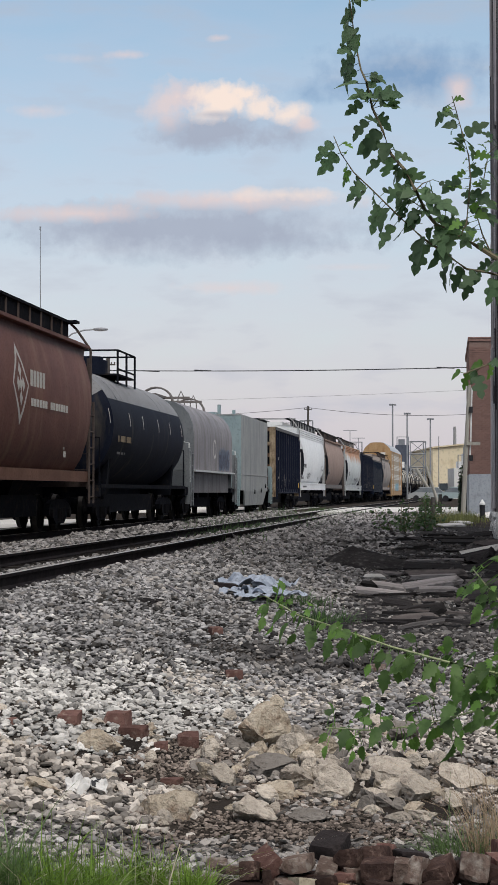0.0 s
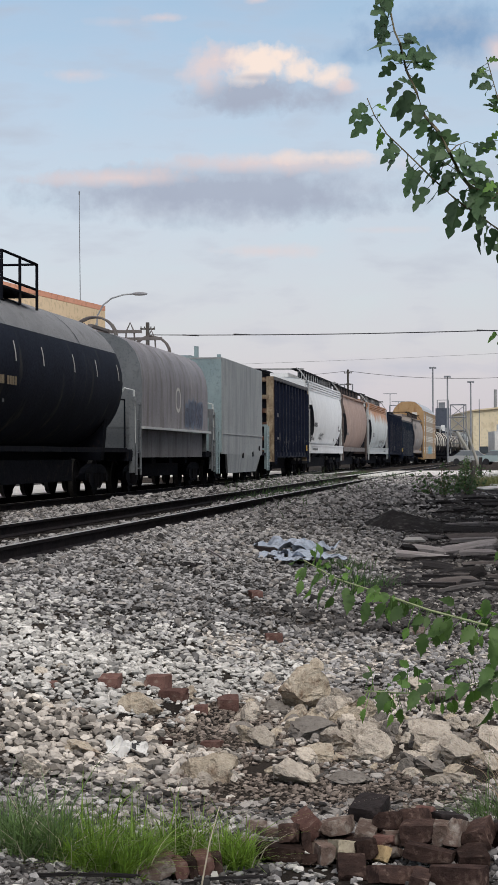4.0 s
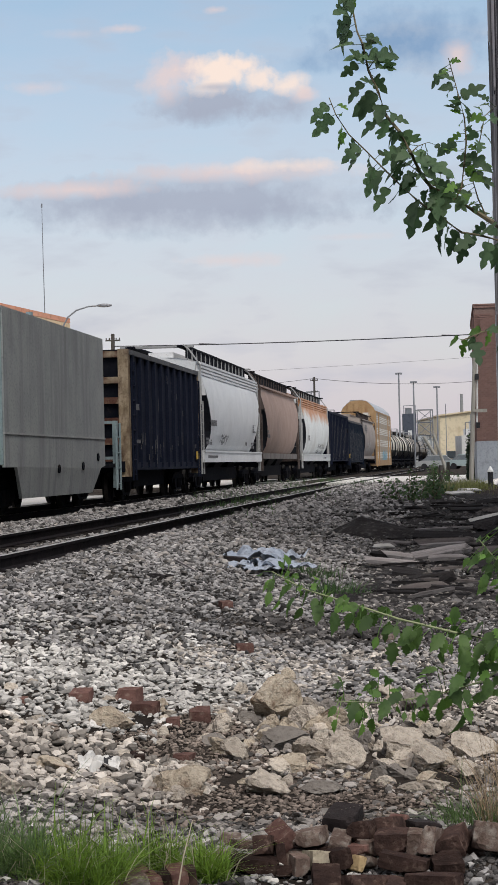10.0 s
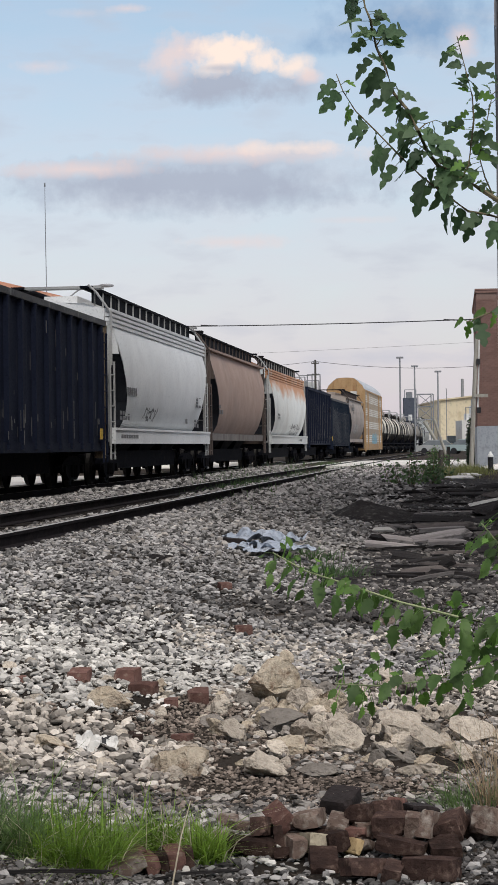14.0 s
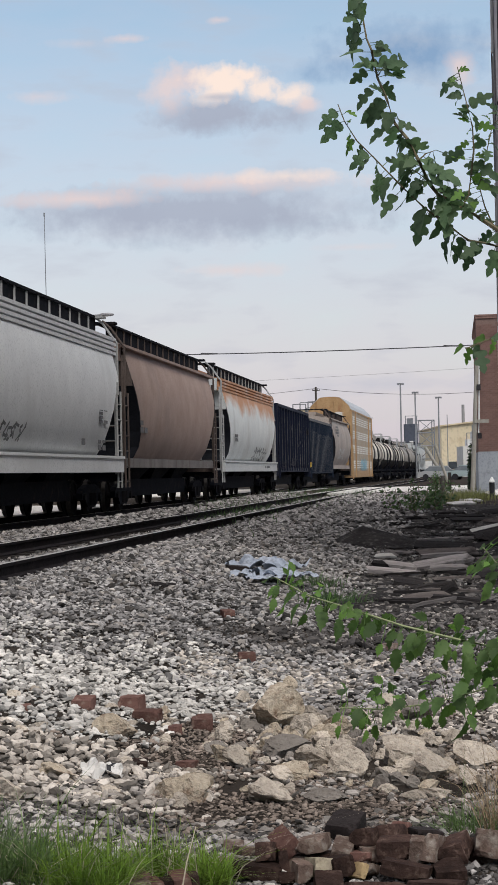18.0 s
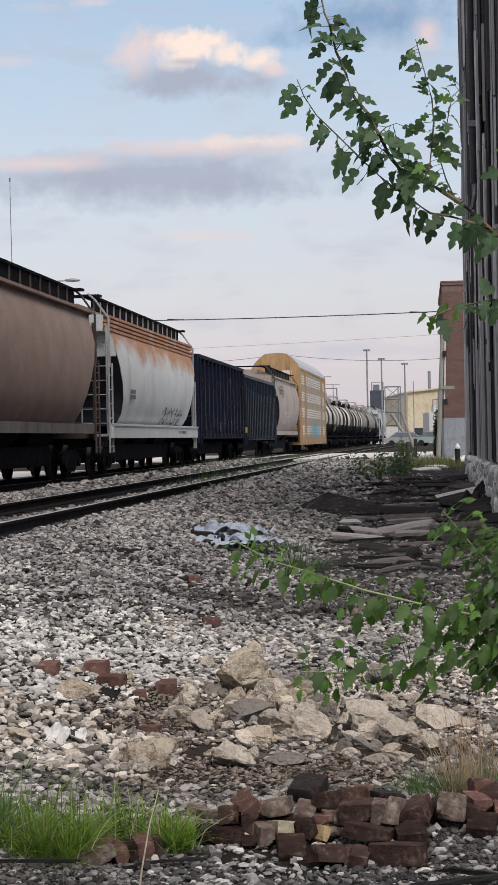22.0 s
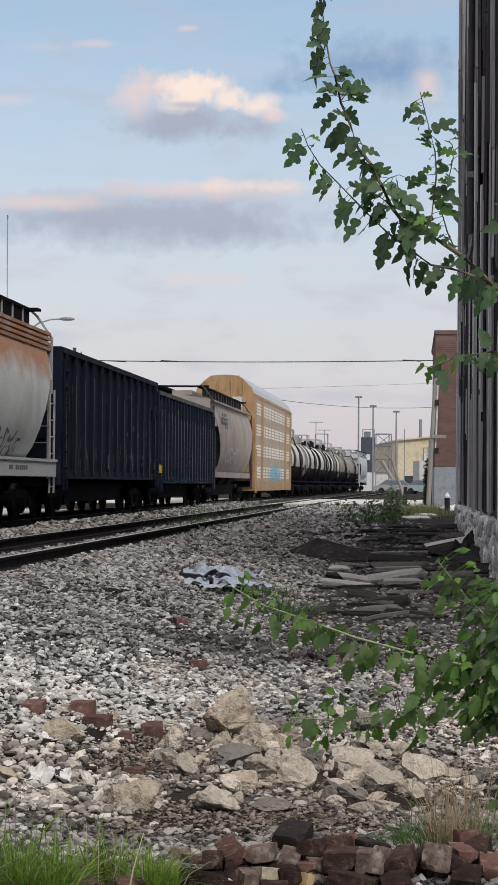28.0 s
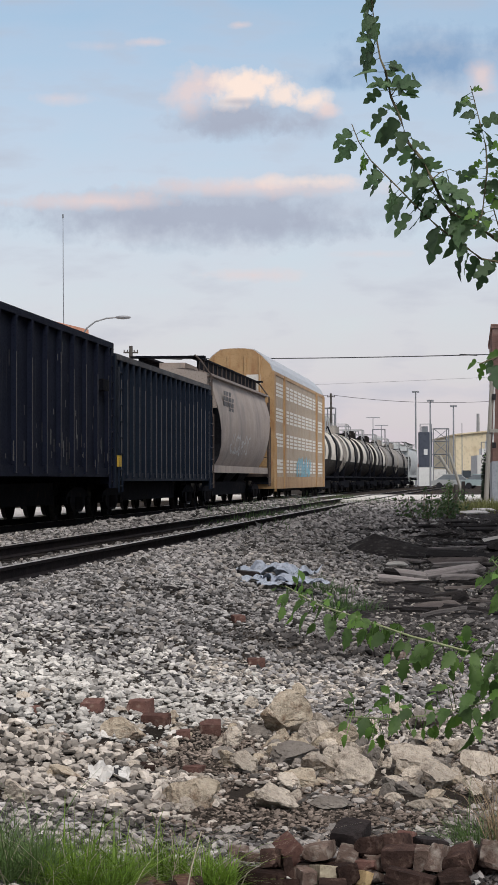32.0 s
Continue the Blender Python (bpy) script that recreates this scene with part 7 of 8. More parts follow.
def tan_hall():
    """The tan building behind the train on the left."""
    h = thing("tan_building", "tan metal building with a faded orange roof edge", "building", at=pose(-11.55, 120, 0.35, 0, 0, -13.2))
    bm = bmesh.new()
    box(bm, -30, 0, -70, 0, 0, 10.7)
    part("wall", bm, M["tanwall"], h)
    bm = bmesh.new()
    box(bm, -30.2, 0.25, -70.2, 0.25, 10.78, 11.1)
    part("roof_edge", bm, M["orange"], h, "faded orange roof edge")
    bm = bmesh.new()
    box(bm, 0.165, 0.24, -70.2, 0.24, 8.9, 10.76)
    part("fascia_band", bm, M["peach"], h, "pale fascia band below the roof edge")
    bm = bmesh.new()
    box(bm, 0.02, 0.12, -70, 0.0, 0, 10.2)
    y = -69.0
    while y < -0.5:
        box(bm, 0.0, 0.16, y, y + 0.12, 0, 10.6)
        y += 1.2
    part("wall_ribs", bm, M["tanwall"], h)


tan_hall()


def street_lamp():
    p = thing("street_lamp", "street lamp with a curved arm and pale head", "street lamp", at=pose(-9.35, 95, 0.6))
    bm = bmesh.new()
    bar(bm, (0, 0, 0), (0, 0, 7.9), 0.11, 8, r2=0.07)
    part("pole", bm, M["lampmetal"], p)
    bm = bmesh.new()
    pipe(bm, [(0, 0, 7.6), (0.05, 0, 8.3), (0.35, 0, 8.85), (0.8, 0, 9.2), (1.4, 0, 9.38), (1.9, 0, 9.42)], 0.045)
    part("arm", bm, M["lampmetal"], p)
    bm = bmesh.new()
    bmesh.ops.create_icosphere(bm, subdivisions=2, radius=0.5)
    for v in bm.verts:
        v.co = Vector((v.co.x * 0.85 + 2.25, v.co.y * 0.34, v.co.z * 0.2 + 9.42))
    part("lamp_head", bm, M["plate"], p, smooth=True)


street_lamp()
mast = thing("radio_mast", "thin tall radio mast", "mast", at=pose(-21.3, 200, 0.6))
bm = bmesh.new()
bar(bm, (0.0, 0, 0), (-0.2, 0, 24), 0.075, 6, r2=0.045)
bar(bm, (-0.2, 0, 24), (-0.22, 0, 29.8), 0.045, 5, r2=0.03)
bar(bm, (-0.22, 0, 29.6), (-0.22, 0, 30.0), 0.09, 5)
part("shaft", bm, M["steel"], mast)


M["darkpole"] = surface("tarred_pole_wood", (0.06, 0.055, 0.05), (0.11, 0.10, 0.095), 2, 0.95, stretch=(6, 6, 0.5), bump=0.4)


def utility_pole(x, y, top, arms=1):
    p = thing("utility_pole", "wooden utility pole with cross arms", "utility pole", "utility poles", at=pose(x, y, 0.6))
    bm = bmesh.new()
    bar(bm, (0, 0, 0), (0, 0, top), 0.14, 8, r2=0.1)
    part("shaft", bm, M["darkpole"], p)
    for k in range(arms):
        bm = bmesh.new()
        z = top - 0.5 - k * 1.2
        w = 0.40 if k == 0 else 0.34
        box(bm, -w, w, -0.05, 0.05, z + 0.1, z + 0.18)
        for q in (-0.9, -0.45, 0.45, 0.9):
            bar(bm, (q * w, 0, z + 0.18), (q * w, 0, z + 0.28), 0.03)
        part("cross_arm", bm, M["darkpole"], p)


utility_pole(-7.05, 100, 8.3)
utility_pole(7.35, 190, 9.9, 2)


def cable(a, b, sag, r, label):
    bm = bmesh.new()
    a, b = Vector(a), Vector(b)
    pts = []
    for k in range(25):
        q = k / 24
        p = a.lerp(b, q)
        p.z -= sag * 4 * q * (1 - q)
        pts.append(p)
    pipe(bm, pts, r, 5)
    o = part("overhead_cable", bm, M["darkwire"])
    return tagged(o, label, "cable", "overhead cables")


utility_pole(14.5, 92, 7.2)
utility_pole(30.0, 190, 9.7)
utility_pole(-20.0, 160, 8.0)
cable((-7.05, 100, 8.22), (14.5, 92, 7.95), 0.12, 0.026, "thick black cable strung above the tracks")
cable((7.35, 190, 10.35), (30.0, 190, 10.2), 0.75, 0.022, "thin cable between utility poles")
cable((7.35, 190, 10.35), (-20.0, 160, 8.45), 0.6, 0.02, "thin cable between utility poles")
utility_pole(36.0, 190, 12.2)
cable((-21.4, 200, 11.2), (36.0, 190, 12.75), 0.25, 0.011, "faint thin cable above the yard")
for t in (0.09, 0.22, 0.80):
    x, y, z = (Vector((-7.05, 100, 8.2)).lerp(Vector((14.5, 92, 7.93)), t))
    bm = bmesh.new()
    bar(bm, (x, y - 0.05, z - 0.02), (x + 0.9, y - 0.06, z - 0.06), 0.036, 6)
    o = part("cable_splice", bm, M["darkwire"])
    tagged(o, "dark splice sleeve on the cable", "cable splice", "cable splices")

# leaning signal post and stubs beyond the crossing
post = thing("leaning_post", "leaning weathered post by the crossing", "post", at=pose(16.35, 150, 0.62))
bm = bmesh.new()
bar(bm, (0.1, 0, 0), (-0.9, 0, 3.1), 0.13, 8, r2=0.1)
part("shaft", bm, M["polewood"], post)
for x, y, h in ((9.05, 82, 0.9), (7.45, 70, 0.8), (10.6, 96, 0.8)):
    st = thing("wooden_stub", "short dark wooden stub post in the weeds", "post", "stub posts", at=pose(x, y, 0.6))
    bm = bmesh.new()
    bar(bm, (0, 0, 0), (0.03, 0, h), 0.09, 8, r2=0.08)
    part("shaft", bm, M["darkpole"], st)


M["carglass"] = surface("pale_reflecting_car_glass", (0.16, 0.18, 0.20), (0.22, 0.24, 0.26), 2, 0.12, bump=0.0)


def parked_car(x, y, paint_m, label, turn):
    c = thing("parked_car", label, "car", "parked cars", at=pose(x, y, 0.62, 0, 0, turn))
    bm = bmesh.new()
    sideprism(bm, [(-2.2, 0.3), (-2.25, 0.75), (-1.3, 0.9), (1.6, 0.95), (2.2, 0.8), (2.25, 0.35)], -0.88, 0.88)
    bevelled(bm, 0.08, 2)
    part("body", bm, paint_m, c, smooth=True)
    bm = bmesh.new()
    sideprism(bm, [(-1.5, 0.88), (-0.8, 1.42), (0.9, 1.45), (1.7, 0.93)], -0.76, 0.76)
    bevelled(bm, 0.06, 2)
    part("cabin", bm, M["carglass"], c, smooth=True)
    bm = bmesh.new()
    sideprism(bm, [(-0.95, 1.38), (-0.8, 1.46), (0.9, 1.49), (1.2, 1.40)], -0.77, 0.77)
    part("roof", bm, paint_m, c)
    for sx in (-0.8, 0.8):
        for yy in (-1.4, 1.4):
            bm = bmesh.new()
            bar(bm, (sx - 0.1, yy, 0.32), (sx + 0.1, yy, 0.32), 0.32, 14)
            part("wheel", bm, M["blackpaint"], c)


M["carpaint"] = surface("pale_teal_car_paint", (0.34, 0.42, 0.43), (0.38, 0.46, 0.47), 2, 0.35, bump=0.0)
M["carwhite"] = surface("white_car_paint", (0.36, 0.37, 0.38), (0.40, 0.41, 0.42), 2, 0.35, bump=0.0)
parked_car(22.6, 185, M["carpaint"], "pale teal car parked beyond the crossing", 70)
parked_car(20.2, 192, M["carwhite"], "white car parked beyond the crossing", 80)


# ---- boards, debris, tarpaulin ----
M["plank"] = surface("rotten_plank", (0.15, 0.135, 0.135), (0.34, 0.312, 0.308), 2, 0.95, each=0.5, stretch=(0.6, 6, 6), grain=16, bump=0.7, spots=(0.04, 0.036, 0.034), spot_scale=4, spot_amount=0.15)
M["plank_w"] = surface("bleached_plank", (0.50, 0.48, 0.46), (0.68, 0.66, 0.64), 2, 0.9, each=0.2, stretch=(0.6, 6, 6), grain=16, bump=0.6, spots=(0.12, 0.10, 0.09), spot_scale=3, spot_amount=0.4)
M["plank_m"] = surface("dull_brown_plank", (0.085, 0.073, 0.071), (0.17, 0.148, 0.142), 2, 0.95, each=0.3, stretch=(0.6, 6, 6), grain=16, bump=0.7, spots=(0.03, 0.027, 0.026), spot_scale=4, spot_amount=0.4)
M["plank_k"] = surface("blackened_plank", (0.016, 0.0145, 0.0155), (0.048, 0.043, 0.043), 2, 0.95, each=0.4, stretch=(0.6, 6, 6), grain=16, bump=0.7)
M["tarp"] = surface("pale_blue_plastic", (0.25, 0.29, 0.36), (0.40, 0.44, 0.52), 2.5, 0.5, bump=0.2, grain=12, spots=(0.12, 0.12, 0.13), spot_scale=6, spot_amount=0.35)


def put_plank(x, y, length, w, turn, lift=0.0, mat="plank", tilt=0.0, name="plank", label="", thick=0.04, face=None):
    bm = bmesh.new()
    r = random.Random(int(abs(x) * 997 + y * 131))
    n = 6
    rings = []
    for k in range(n + 1):
        q = -length / 2 + length * k / n
        bow = 0.006 * math.sin(k / n * 3.14) + r.uniform(-0.003, 0.003)
        ww = w / 2 * (1 if 0 < k < n else r.uniform(0.86, 1.0))
        rings.append([(q + (r.uniform(-0.05, 0.05) if k in (0, n) else 0), s * ww, bow + t * thick) for s, t in ((-1, 0), (1, 0), (1, 1), (-1, 1))])
    loft(bm, rings)
    o = part(name, bm, M[mat])
    o.matrix_world = pose(x, y, place(x, y) + 0.02 + lift, face if face is not None else r.uniform(2, 13) if w > 0.15 else r.uniform(0, 6), tilt + r.uniform(-2.5, 2.5), turn)
    return tagged(o, label or "weathered loose plank lying among debris", "plank", "fallen planks")


prng = random.Random(31)
# x, y, length, width, turn, lift, look, tilt, lean of its face, thickness
BOARDS_A = [
    (2.77, 26.15, 0.86, 0.30, 4, 0.06, "plank", -6.4, 14, 0.050),
    (2.74, 25.08, 0.49, 0.14, 0, 0.05, "plank", 1.8, 12, 0.050),
    (1.98, 24.84, 0.74, 0.18, -4, 0.05, "plank", 7.6, 12, 0.050),
    (2.12, 25.56, 0.41, 0.22, 6, 0.08, "plank", 8.7, 14, 0.040),
    (2.04, 25.64, 0.57, 0.30, 0, 0.06, "plank_k", 10.2, 6, 0.060),
    (3.38, 32.99, 1.32, 0.10, 2, 0.05, "plank", -0.9, 12, 0.035),
    (3.37, 31.27, 1.06, 0.50, 0, 0.03, "plank_k", 1.0, 10, 0.060),
    (3.12, 28.69, 0.94, 0.34, 3, 0.05, "plank_m", -3.2, 16, 0.050),
    (2.94, 27.71, 0.65, 0.10, 0, 0.06, "plank", -3.0, 10, 0.050),
    (3.46, 29.55, 0.13, 0.08, 0, 0.06, "plank", -52.1, 10, 0.050),
]
BOARDS_B = [
    (2.12, 28.34, 0.31, 0.10, 0, 0.05, "plank_w", 0.0, 25, 0.030),
    (2.42, 29.33, 0.41, 0.12, -3, 0.05, "plank", 5.1, 12, 0.030),
    (1.98, 19.96, 0.48, 0.05, 6, 0.04, "plank", -7.3, 8, 0.030),
    (2.01, 20.62, 0.48, 0.22, 4, 0.03, "plank_m", -3.1, 14, 0.050),
    (2.34, 21.36, 0.14, 0.12, 10, 0.04, "plank_k", -28.6, 20, 0.060),
    (2.00, 22.78, 0.42, 0.50, 0, 0.00, "plank_k", 6.7, 6, 0.050),
    (5.08, 44.48, 1.23, 0.30, 0, 0.03, "plank_k", -2.5, 8, 0.050),
    (5.19, 47.23, 0.84, 0.12, 0, 0.03, "plank_k", -2.0, 10, 0.050),
    (4.64, 35.43, 0.65, 0.60, 0, 0.03, "plank_k", -11.3, 10, 0.050),
]
BOARDS_C = [
    (4.28, 31.21, 0.77, 0.70, 0, 0.03, "plank_k", -7.1, 10, 0.050),
    (3.72, 27.12, 0.67, 0.40, 0, 0.03, "plank_m", -4.3, 10, 0.050),
    (3.29, 24.13, 0.63, 0.50, 0, 0.03, "plank_k", -3.4, 12, 0.060),
    (5.02, 37.4, 0.90, 0.16, 8, 0.10, "plank_w", -11.6, 20, 0.040),
    (4.66, 36.4, 0.27, 0.10, 0, 0.06, "plank_w", -9.5, 24, 0.030),
    (4.98, 35.7, 0.40, 0.30, 10, 0.10, "plank_w", -10.0, 24, 0.030),
    (5.30, 35.6, 0.30, 0.24, 20, 0.12, "plank_w", -21.0, 20, 0.040),
    (4.66, 32.05, 0.69, 0.70, 6, 0.05, "plank_k", -9.7, 18, 0.050),
    (6.41, 47.58, 0.73, 0.50, 0, 0.04, "plank_k", -6.8, 10, 0.050),
    (4.21, 28.37, 0.70, 0.60, 0, 0.03, "plank_k", -5.7, 10, 0.050),
    (3.26, 32.97, 1.22, 0.06, 2, 0.05, "plank", -1.9, 10, 0.040),
    (2.17, 28.66, 0.28, 0.20, 0, 0.03, "plank", -5.4, 18, 0.040),
    (3.89, 22.66, 0.21, 0.12, 0, 0.04, "plank_w", 5.7, 20, 0.030),
]
for x, y, l, w, turn, lift, m, tilt, face, thick in BOARDS_A + BOARDS_B + BOARDS_C:
    put_plank(x, y, l, w, turn, lift, m, tilt, thick=thick, face=face)
for x, y, l, w, turn, lift, m, tilt in ((6.5, 55.5, 0.9, 0.3, 30, 0.05, "plank_w", 0), (7.2, 58.8, 0.8, 0.3, 35, 0.05, "plank_w", 0), (5.6, 42.5, 1.8, 0.5, 3, 0.03, "plank_k", 0), (4.3, 36.0, 1.6, 0.4, -3, 0.0, "plank_k", 0), (4.6, 44.5, 2.0, 0.4, 2, 0.0, "plank_k", 0), (5.9, 41.8, 0.9, 0.5, 18, 0.05, "plank_m", -4), (9.3, 67.9, 0.8, 0.6, 25, 0.1, "plank_w", -8)):
    put_plank(x, y, l, w, turn, lift, m, tilt)
# splinters and rotten scraps between the boards
for k in range(46):
    y = prng.uniform(20, 45)
    x = prng.uniform(0.078, 0.135) * y
    if x < wall_at(y) - 0.4:
        put_plank(x, y, prng.uniform(0.15, 0.7), prng.uniform(0.04, 0.12), prng.uniform(-40, 40), prng.uniform(0.0, 0.05), prng.choice(("plank_m", "plank_k", "plank_k", "plank_k")), prng.uniform(-6, 6), label="dark splintered board scrap in the black soil", thick=0.03)
# foreground boards
for x, y, l, w, turn, lift, tilt in ((0.84, 6.36, 0.5, 0.035, 14, 0.0, -2), (0.80, 6.28, 0.42, 0.022, 22, 0.01, -3), (0.92, 6.24, 0.4, 0.03, 6, 0.0, 2), (0.66, 6.18, 0.36, 0.018, 10, 0.0, -2), (0.72, 6.08, 0.3, 0.025, 24, 0.0, 0), (0.90, 6.42, 0.25, 0.016, -12, 0.02, 4)):
    put_plank(x, y, l, w, turn, lift, "plank_k", tilt, "splinter", "blackened wood splinter lying by the brick heap", 0.016)
put_plank(-0.76, 6.60, 0.5, 0.014, -2, 0.0, "plank_k", label="thin dark stick lying by the grass", thick=0.012)
put_plank(-0.20, 6.86, 0.32, 0.012, 22, 0.0, "plank_k", label="thin dark stick lying on the grit", thick=0.01)

# torn black roofing felt slumped against the footing
felt = thing("roofing_felt", "torn black roofing felt slumped against the stone footing", "roofing felt", at=pose(4.86, 33.9, place(4.86, 33.9), 0, 0, -8))
for k, (x, y, w, d, h) in enumerate(((0.0, 0.0, 0.62, 1.3, 0.20), (-0.34, -0.5, 0.6, 0.9, 0.11), (0.22, 0.7, 0.4, 0.9, 0.30))):
    bm = bmesh.new()
    bmesh.ops.create_grid(bm, x_segments=14, y_segments=14, size=0.5)
    for v in bm.verts:
        q = Vector((v.co.x * 3.4 + 5 * k, v.co.y * 2.6, 1.5))
        edge = 1 + 0.25 * noise.noise(q * 1.4)
        rise = h * (0.35 + 0.9 * abs(noise.noise(q)) * 2) * (1 - 1.5 * max(abs(v.co.x), abs(v.co.y)) ** 2)
        v.co = Vector((v.co.x * w * edge, v.co.y * d * edge, max(0.01, rise)))
    o = part("fold", bm, M["plank_k"], felt)
    sol = o.modifiers.new("thickness", "SOLIDIFY")
    sol.thickness = 0.008
    o.matrix_basis = pose(x, y, 0.0, 0, 0, 18 * k)
put_plank(5.42, 36.4, 0.62, 0.09, 80, 0.3, "plank_w", -62, label="bleached board propped against the stone footing")

# dark heap of earth beside the planks
bm = bmesh.new()
bmesh.ops.create_grid(bm, x_segments=24, y_segments=16, size=0.5)
for v in bm.verts:
    r = math.hypot(v.co.x * 2, v.co.y * 2)
    hgt = max(0.0, 1 - r) ** 1.2 * 0.36
    v.co = Vector((v.co.x * (2.9 if v.co.x > 0 else 1.7), v.co.y * 2.2, hgt + 0.03 * noise.noise(Vector((v.co.x * 9, v.co.y * 9, 2))) - 0.02))
heap = part("earth_mound", bm, M["black_soil"], smooth=True)
heap.matrix_world = pose(2.02, 32.3, place(2.02, 32.3) + 0.0)
tagged(heap, "low heap of black earth beside the planks", "earth heap")


# crumpled snack wrapper on the gravel
bm = bmesh.new()
bmesh.ops.create_grid(bm, x_segments=14, y_segments=8, size=0.5)
for v in bm.verts:
    q = Vector((v.co.x * 4.5, v.co.y * 3.5, 4.2))
    v.co = Vector((v.co.x * 0.21, v.co.y * 0.13, 0.02 + 0.075 * abs(noise.noise(q * 0.7)) + 0.012 * noise.noise(q * 2.0)))
    v.co.x += 0.03 * noise.noise(q + Vector((3, 1, 0)))
for f in bm.faces:
    c = f.calc_center_median()
    f.material_index = 1 if abs(c.x - 0.04 - 0.5 * c.y) < 0.011 else 0
wrapper = part("snack_wrapper", bm, [P_MARKW, M["blackpaint"]])
sol = wrapper.modifiers.new("thickness", "SOLIDIFY")
sol.thickness = 0.003
wrapper.matrix_world = pose(-0.76, 9.15, place(-0.76, 9.15) + 0.02, 24, 0, 12)
tagged(wrapper, "crumpled white wrapper with dark stripes on the gravel", "litter")
put_plank(-0.69, 20.35, 2.3, 0.014, -82, 0.03, "plank", label="thin pale stick lying on the ballast", thick=0.02)


for x, y, l, turn in ((-0.92, 18.9, 0.08, 10), (-0.86, 18.8, 0.07, -25), (-0.80, 18.95, 0.10, 30), (-0.97, 18.7, 0.06, 5)):
    put_plank(x, y, l, 0.03, turn, 0.02, "plank_k", 8, "splinter", "charred wood splinter lying on the ballast", 0.025)


def make_tarp():
    """A crumpled plastic sheet in several folded pieces."""
    t = thing("plastic_sheet", "crumpled pale blue plastic sheet lying on the ballast", "tarpaulin", at=pose(0.12, 22.7, place(0.12, 22.7)))
    for k, (x, y, w, d, h, turn) in enumerate(((0.0, 0.5, 0.78, 0.95, 0.2, 10), (-0.22, -0.55, 0.42, 0.7, 0.09, -5), (0.22, -0.7, 0.55, 0.8, 0.12, 20), (0.36, 0.3, 0.45, 0.8, 0.15, -15), (0.5, -1.0, 0.36, 0.5, 0.07, 5), (0.05, -1.2, 0.4, 0.4, 0.05, 12))):
        bm = bmesh.new()
        bmesh.ops.create_grid(bm, x_segments=16, y_segments=14, size=0.5)
        off = Vector((k * 4.0, 1, 3))
        for v in bm.verts:
            q = Vector((v.co.x * 3.2, v.co.y * 3.2, 0)) + off
            r = max(abs(v.co.x), abs(v.co.y)) * 2
            z = 1.0 * h * (0.5 + 0.55 * abs(noise.noise(q)) * 2 - 0.3 * r) + 0.022 * noise.noise(q * 2.6)
            edge = 1 + 0.22 * noise.noise(q * 1.3 + Vector((9, 0, 0)))
            v.co = Vector((v.co.x * w * edge, v.co.y * d * edge, max(z, 0.012)))
        o = part("fold", bm, M["tarp"], t)
        sol = o.modifiers.new("thickness", "SOLIDIFY")
        sol.thickness = 0.006
        o.matrix_basis = pose(x, y, 0.02, 0, 0, turn)
    bm = bmesh.new()
    box(bm, -0.13, 0.13, -0.08, 0.08, 0, 0.09)
    bevelled(bm, 0.02)
    o = part("weighing_brick", bm, M["brick_k"], t, "dark brick holding the sheet down")
    o.matrix_basis = pose(-0.27, 0.0, 0.03, 4, 6, 14)


make_tarp()


# ---- plants ----
def leaf_material(name, a, b, thin=0.35, vary=0.35):
    m = surface(name, a, b, 6, 0.55, island=vary, grain=30, bump=0.1)
    n, l = m.node_tree.nodes, m.node_tree.links
    bsdf = n["Principled BSDF"]
    tr = n.new("ShaderNodeBsdfTranslucent")
    mx = n.new("ShaderNodeMixShader")
    mx.inputs[0].default_value = thin
    src = bsdf.inputs["Base Color"].links[0].from_socket
    br = n.new("ShaderNodeHueSaturation")
    br.inputs["Value"].default_value, br.inputs["Saturation"].default_value = 1.6, 1.1
    l.new(src, br.inputs["Color"])
    l.new(br.outputs[0], tr.inputs["Color"])
    out = n["Material Output"]
    l.new(bsdf.outputs[0], mx.inputs[1]), l.new(tr.outputs[0], mx.inputs[2])
    l.new(mx.outputs[0], out.inputs["Surface"])
    return m


M["leaf"] = leaf_material("mulberry_leaf", (0.058, 0.108, 0.056), (0.13, 0.205, 0.10), 0.4)
M["leaf_y"] = leaf_material("young_leaf", (0.10, 0.20, 0.045), (0.16, 0.28, 0.07), 0.45)
M["leaf_low"] = leaf_material("shrub_leaf", (0.056, 0.108, 0.034), (0.13, 0.212, 0.066), 0.45)
M["twig"] = surface("green_brown_twig", (0.12, 0.10, 0.06), (0.19, 0.16, 0.10), 8, 0.85, bump=0.2)
M["twig_p"] = surface("pale_green_stem", (0.26, 0.30, 0.16), (0.33, 0.36, 0.2), 8, 0.8, bump=0.2)
M["grass"] = leaf_material("grass_blade", (0.095, 0.165, 0.03), (0.23, 0.34, 0.07), 0.4, 0.5)
M["straw"] = leaf_material("dry_straw", (0.38, 0.33, 0.25), (0.54, 0.48, 0.38), 0.3)
M["straw_b"] = leaf_material("brown_dry_grass", (0.26, 0.19, 0.125), (0.44, 0.34, 0.24), 0.3)
M["weed_y"] = leaf_material("dry_weed", (0.13, 0.15, 0.06), (0.22, 0.22, 0.09), 0.3)
M["weed"] = leaf_material("weed_leaf", (0.045, 0.085, 0.035), (0.09, 0.15, 0.06), 0.3)

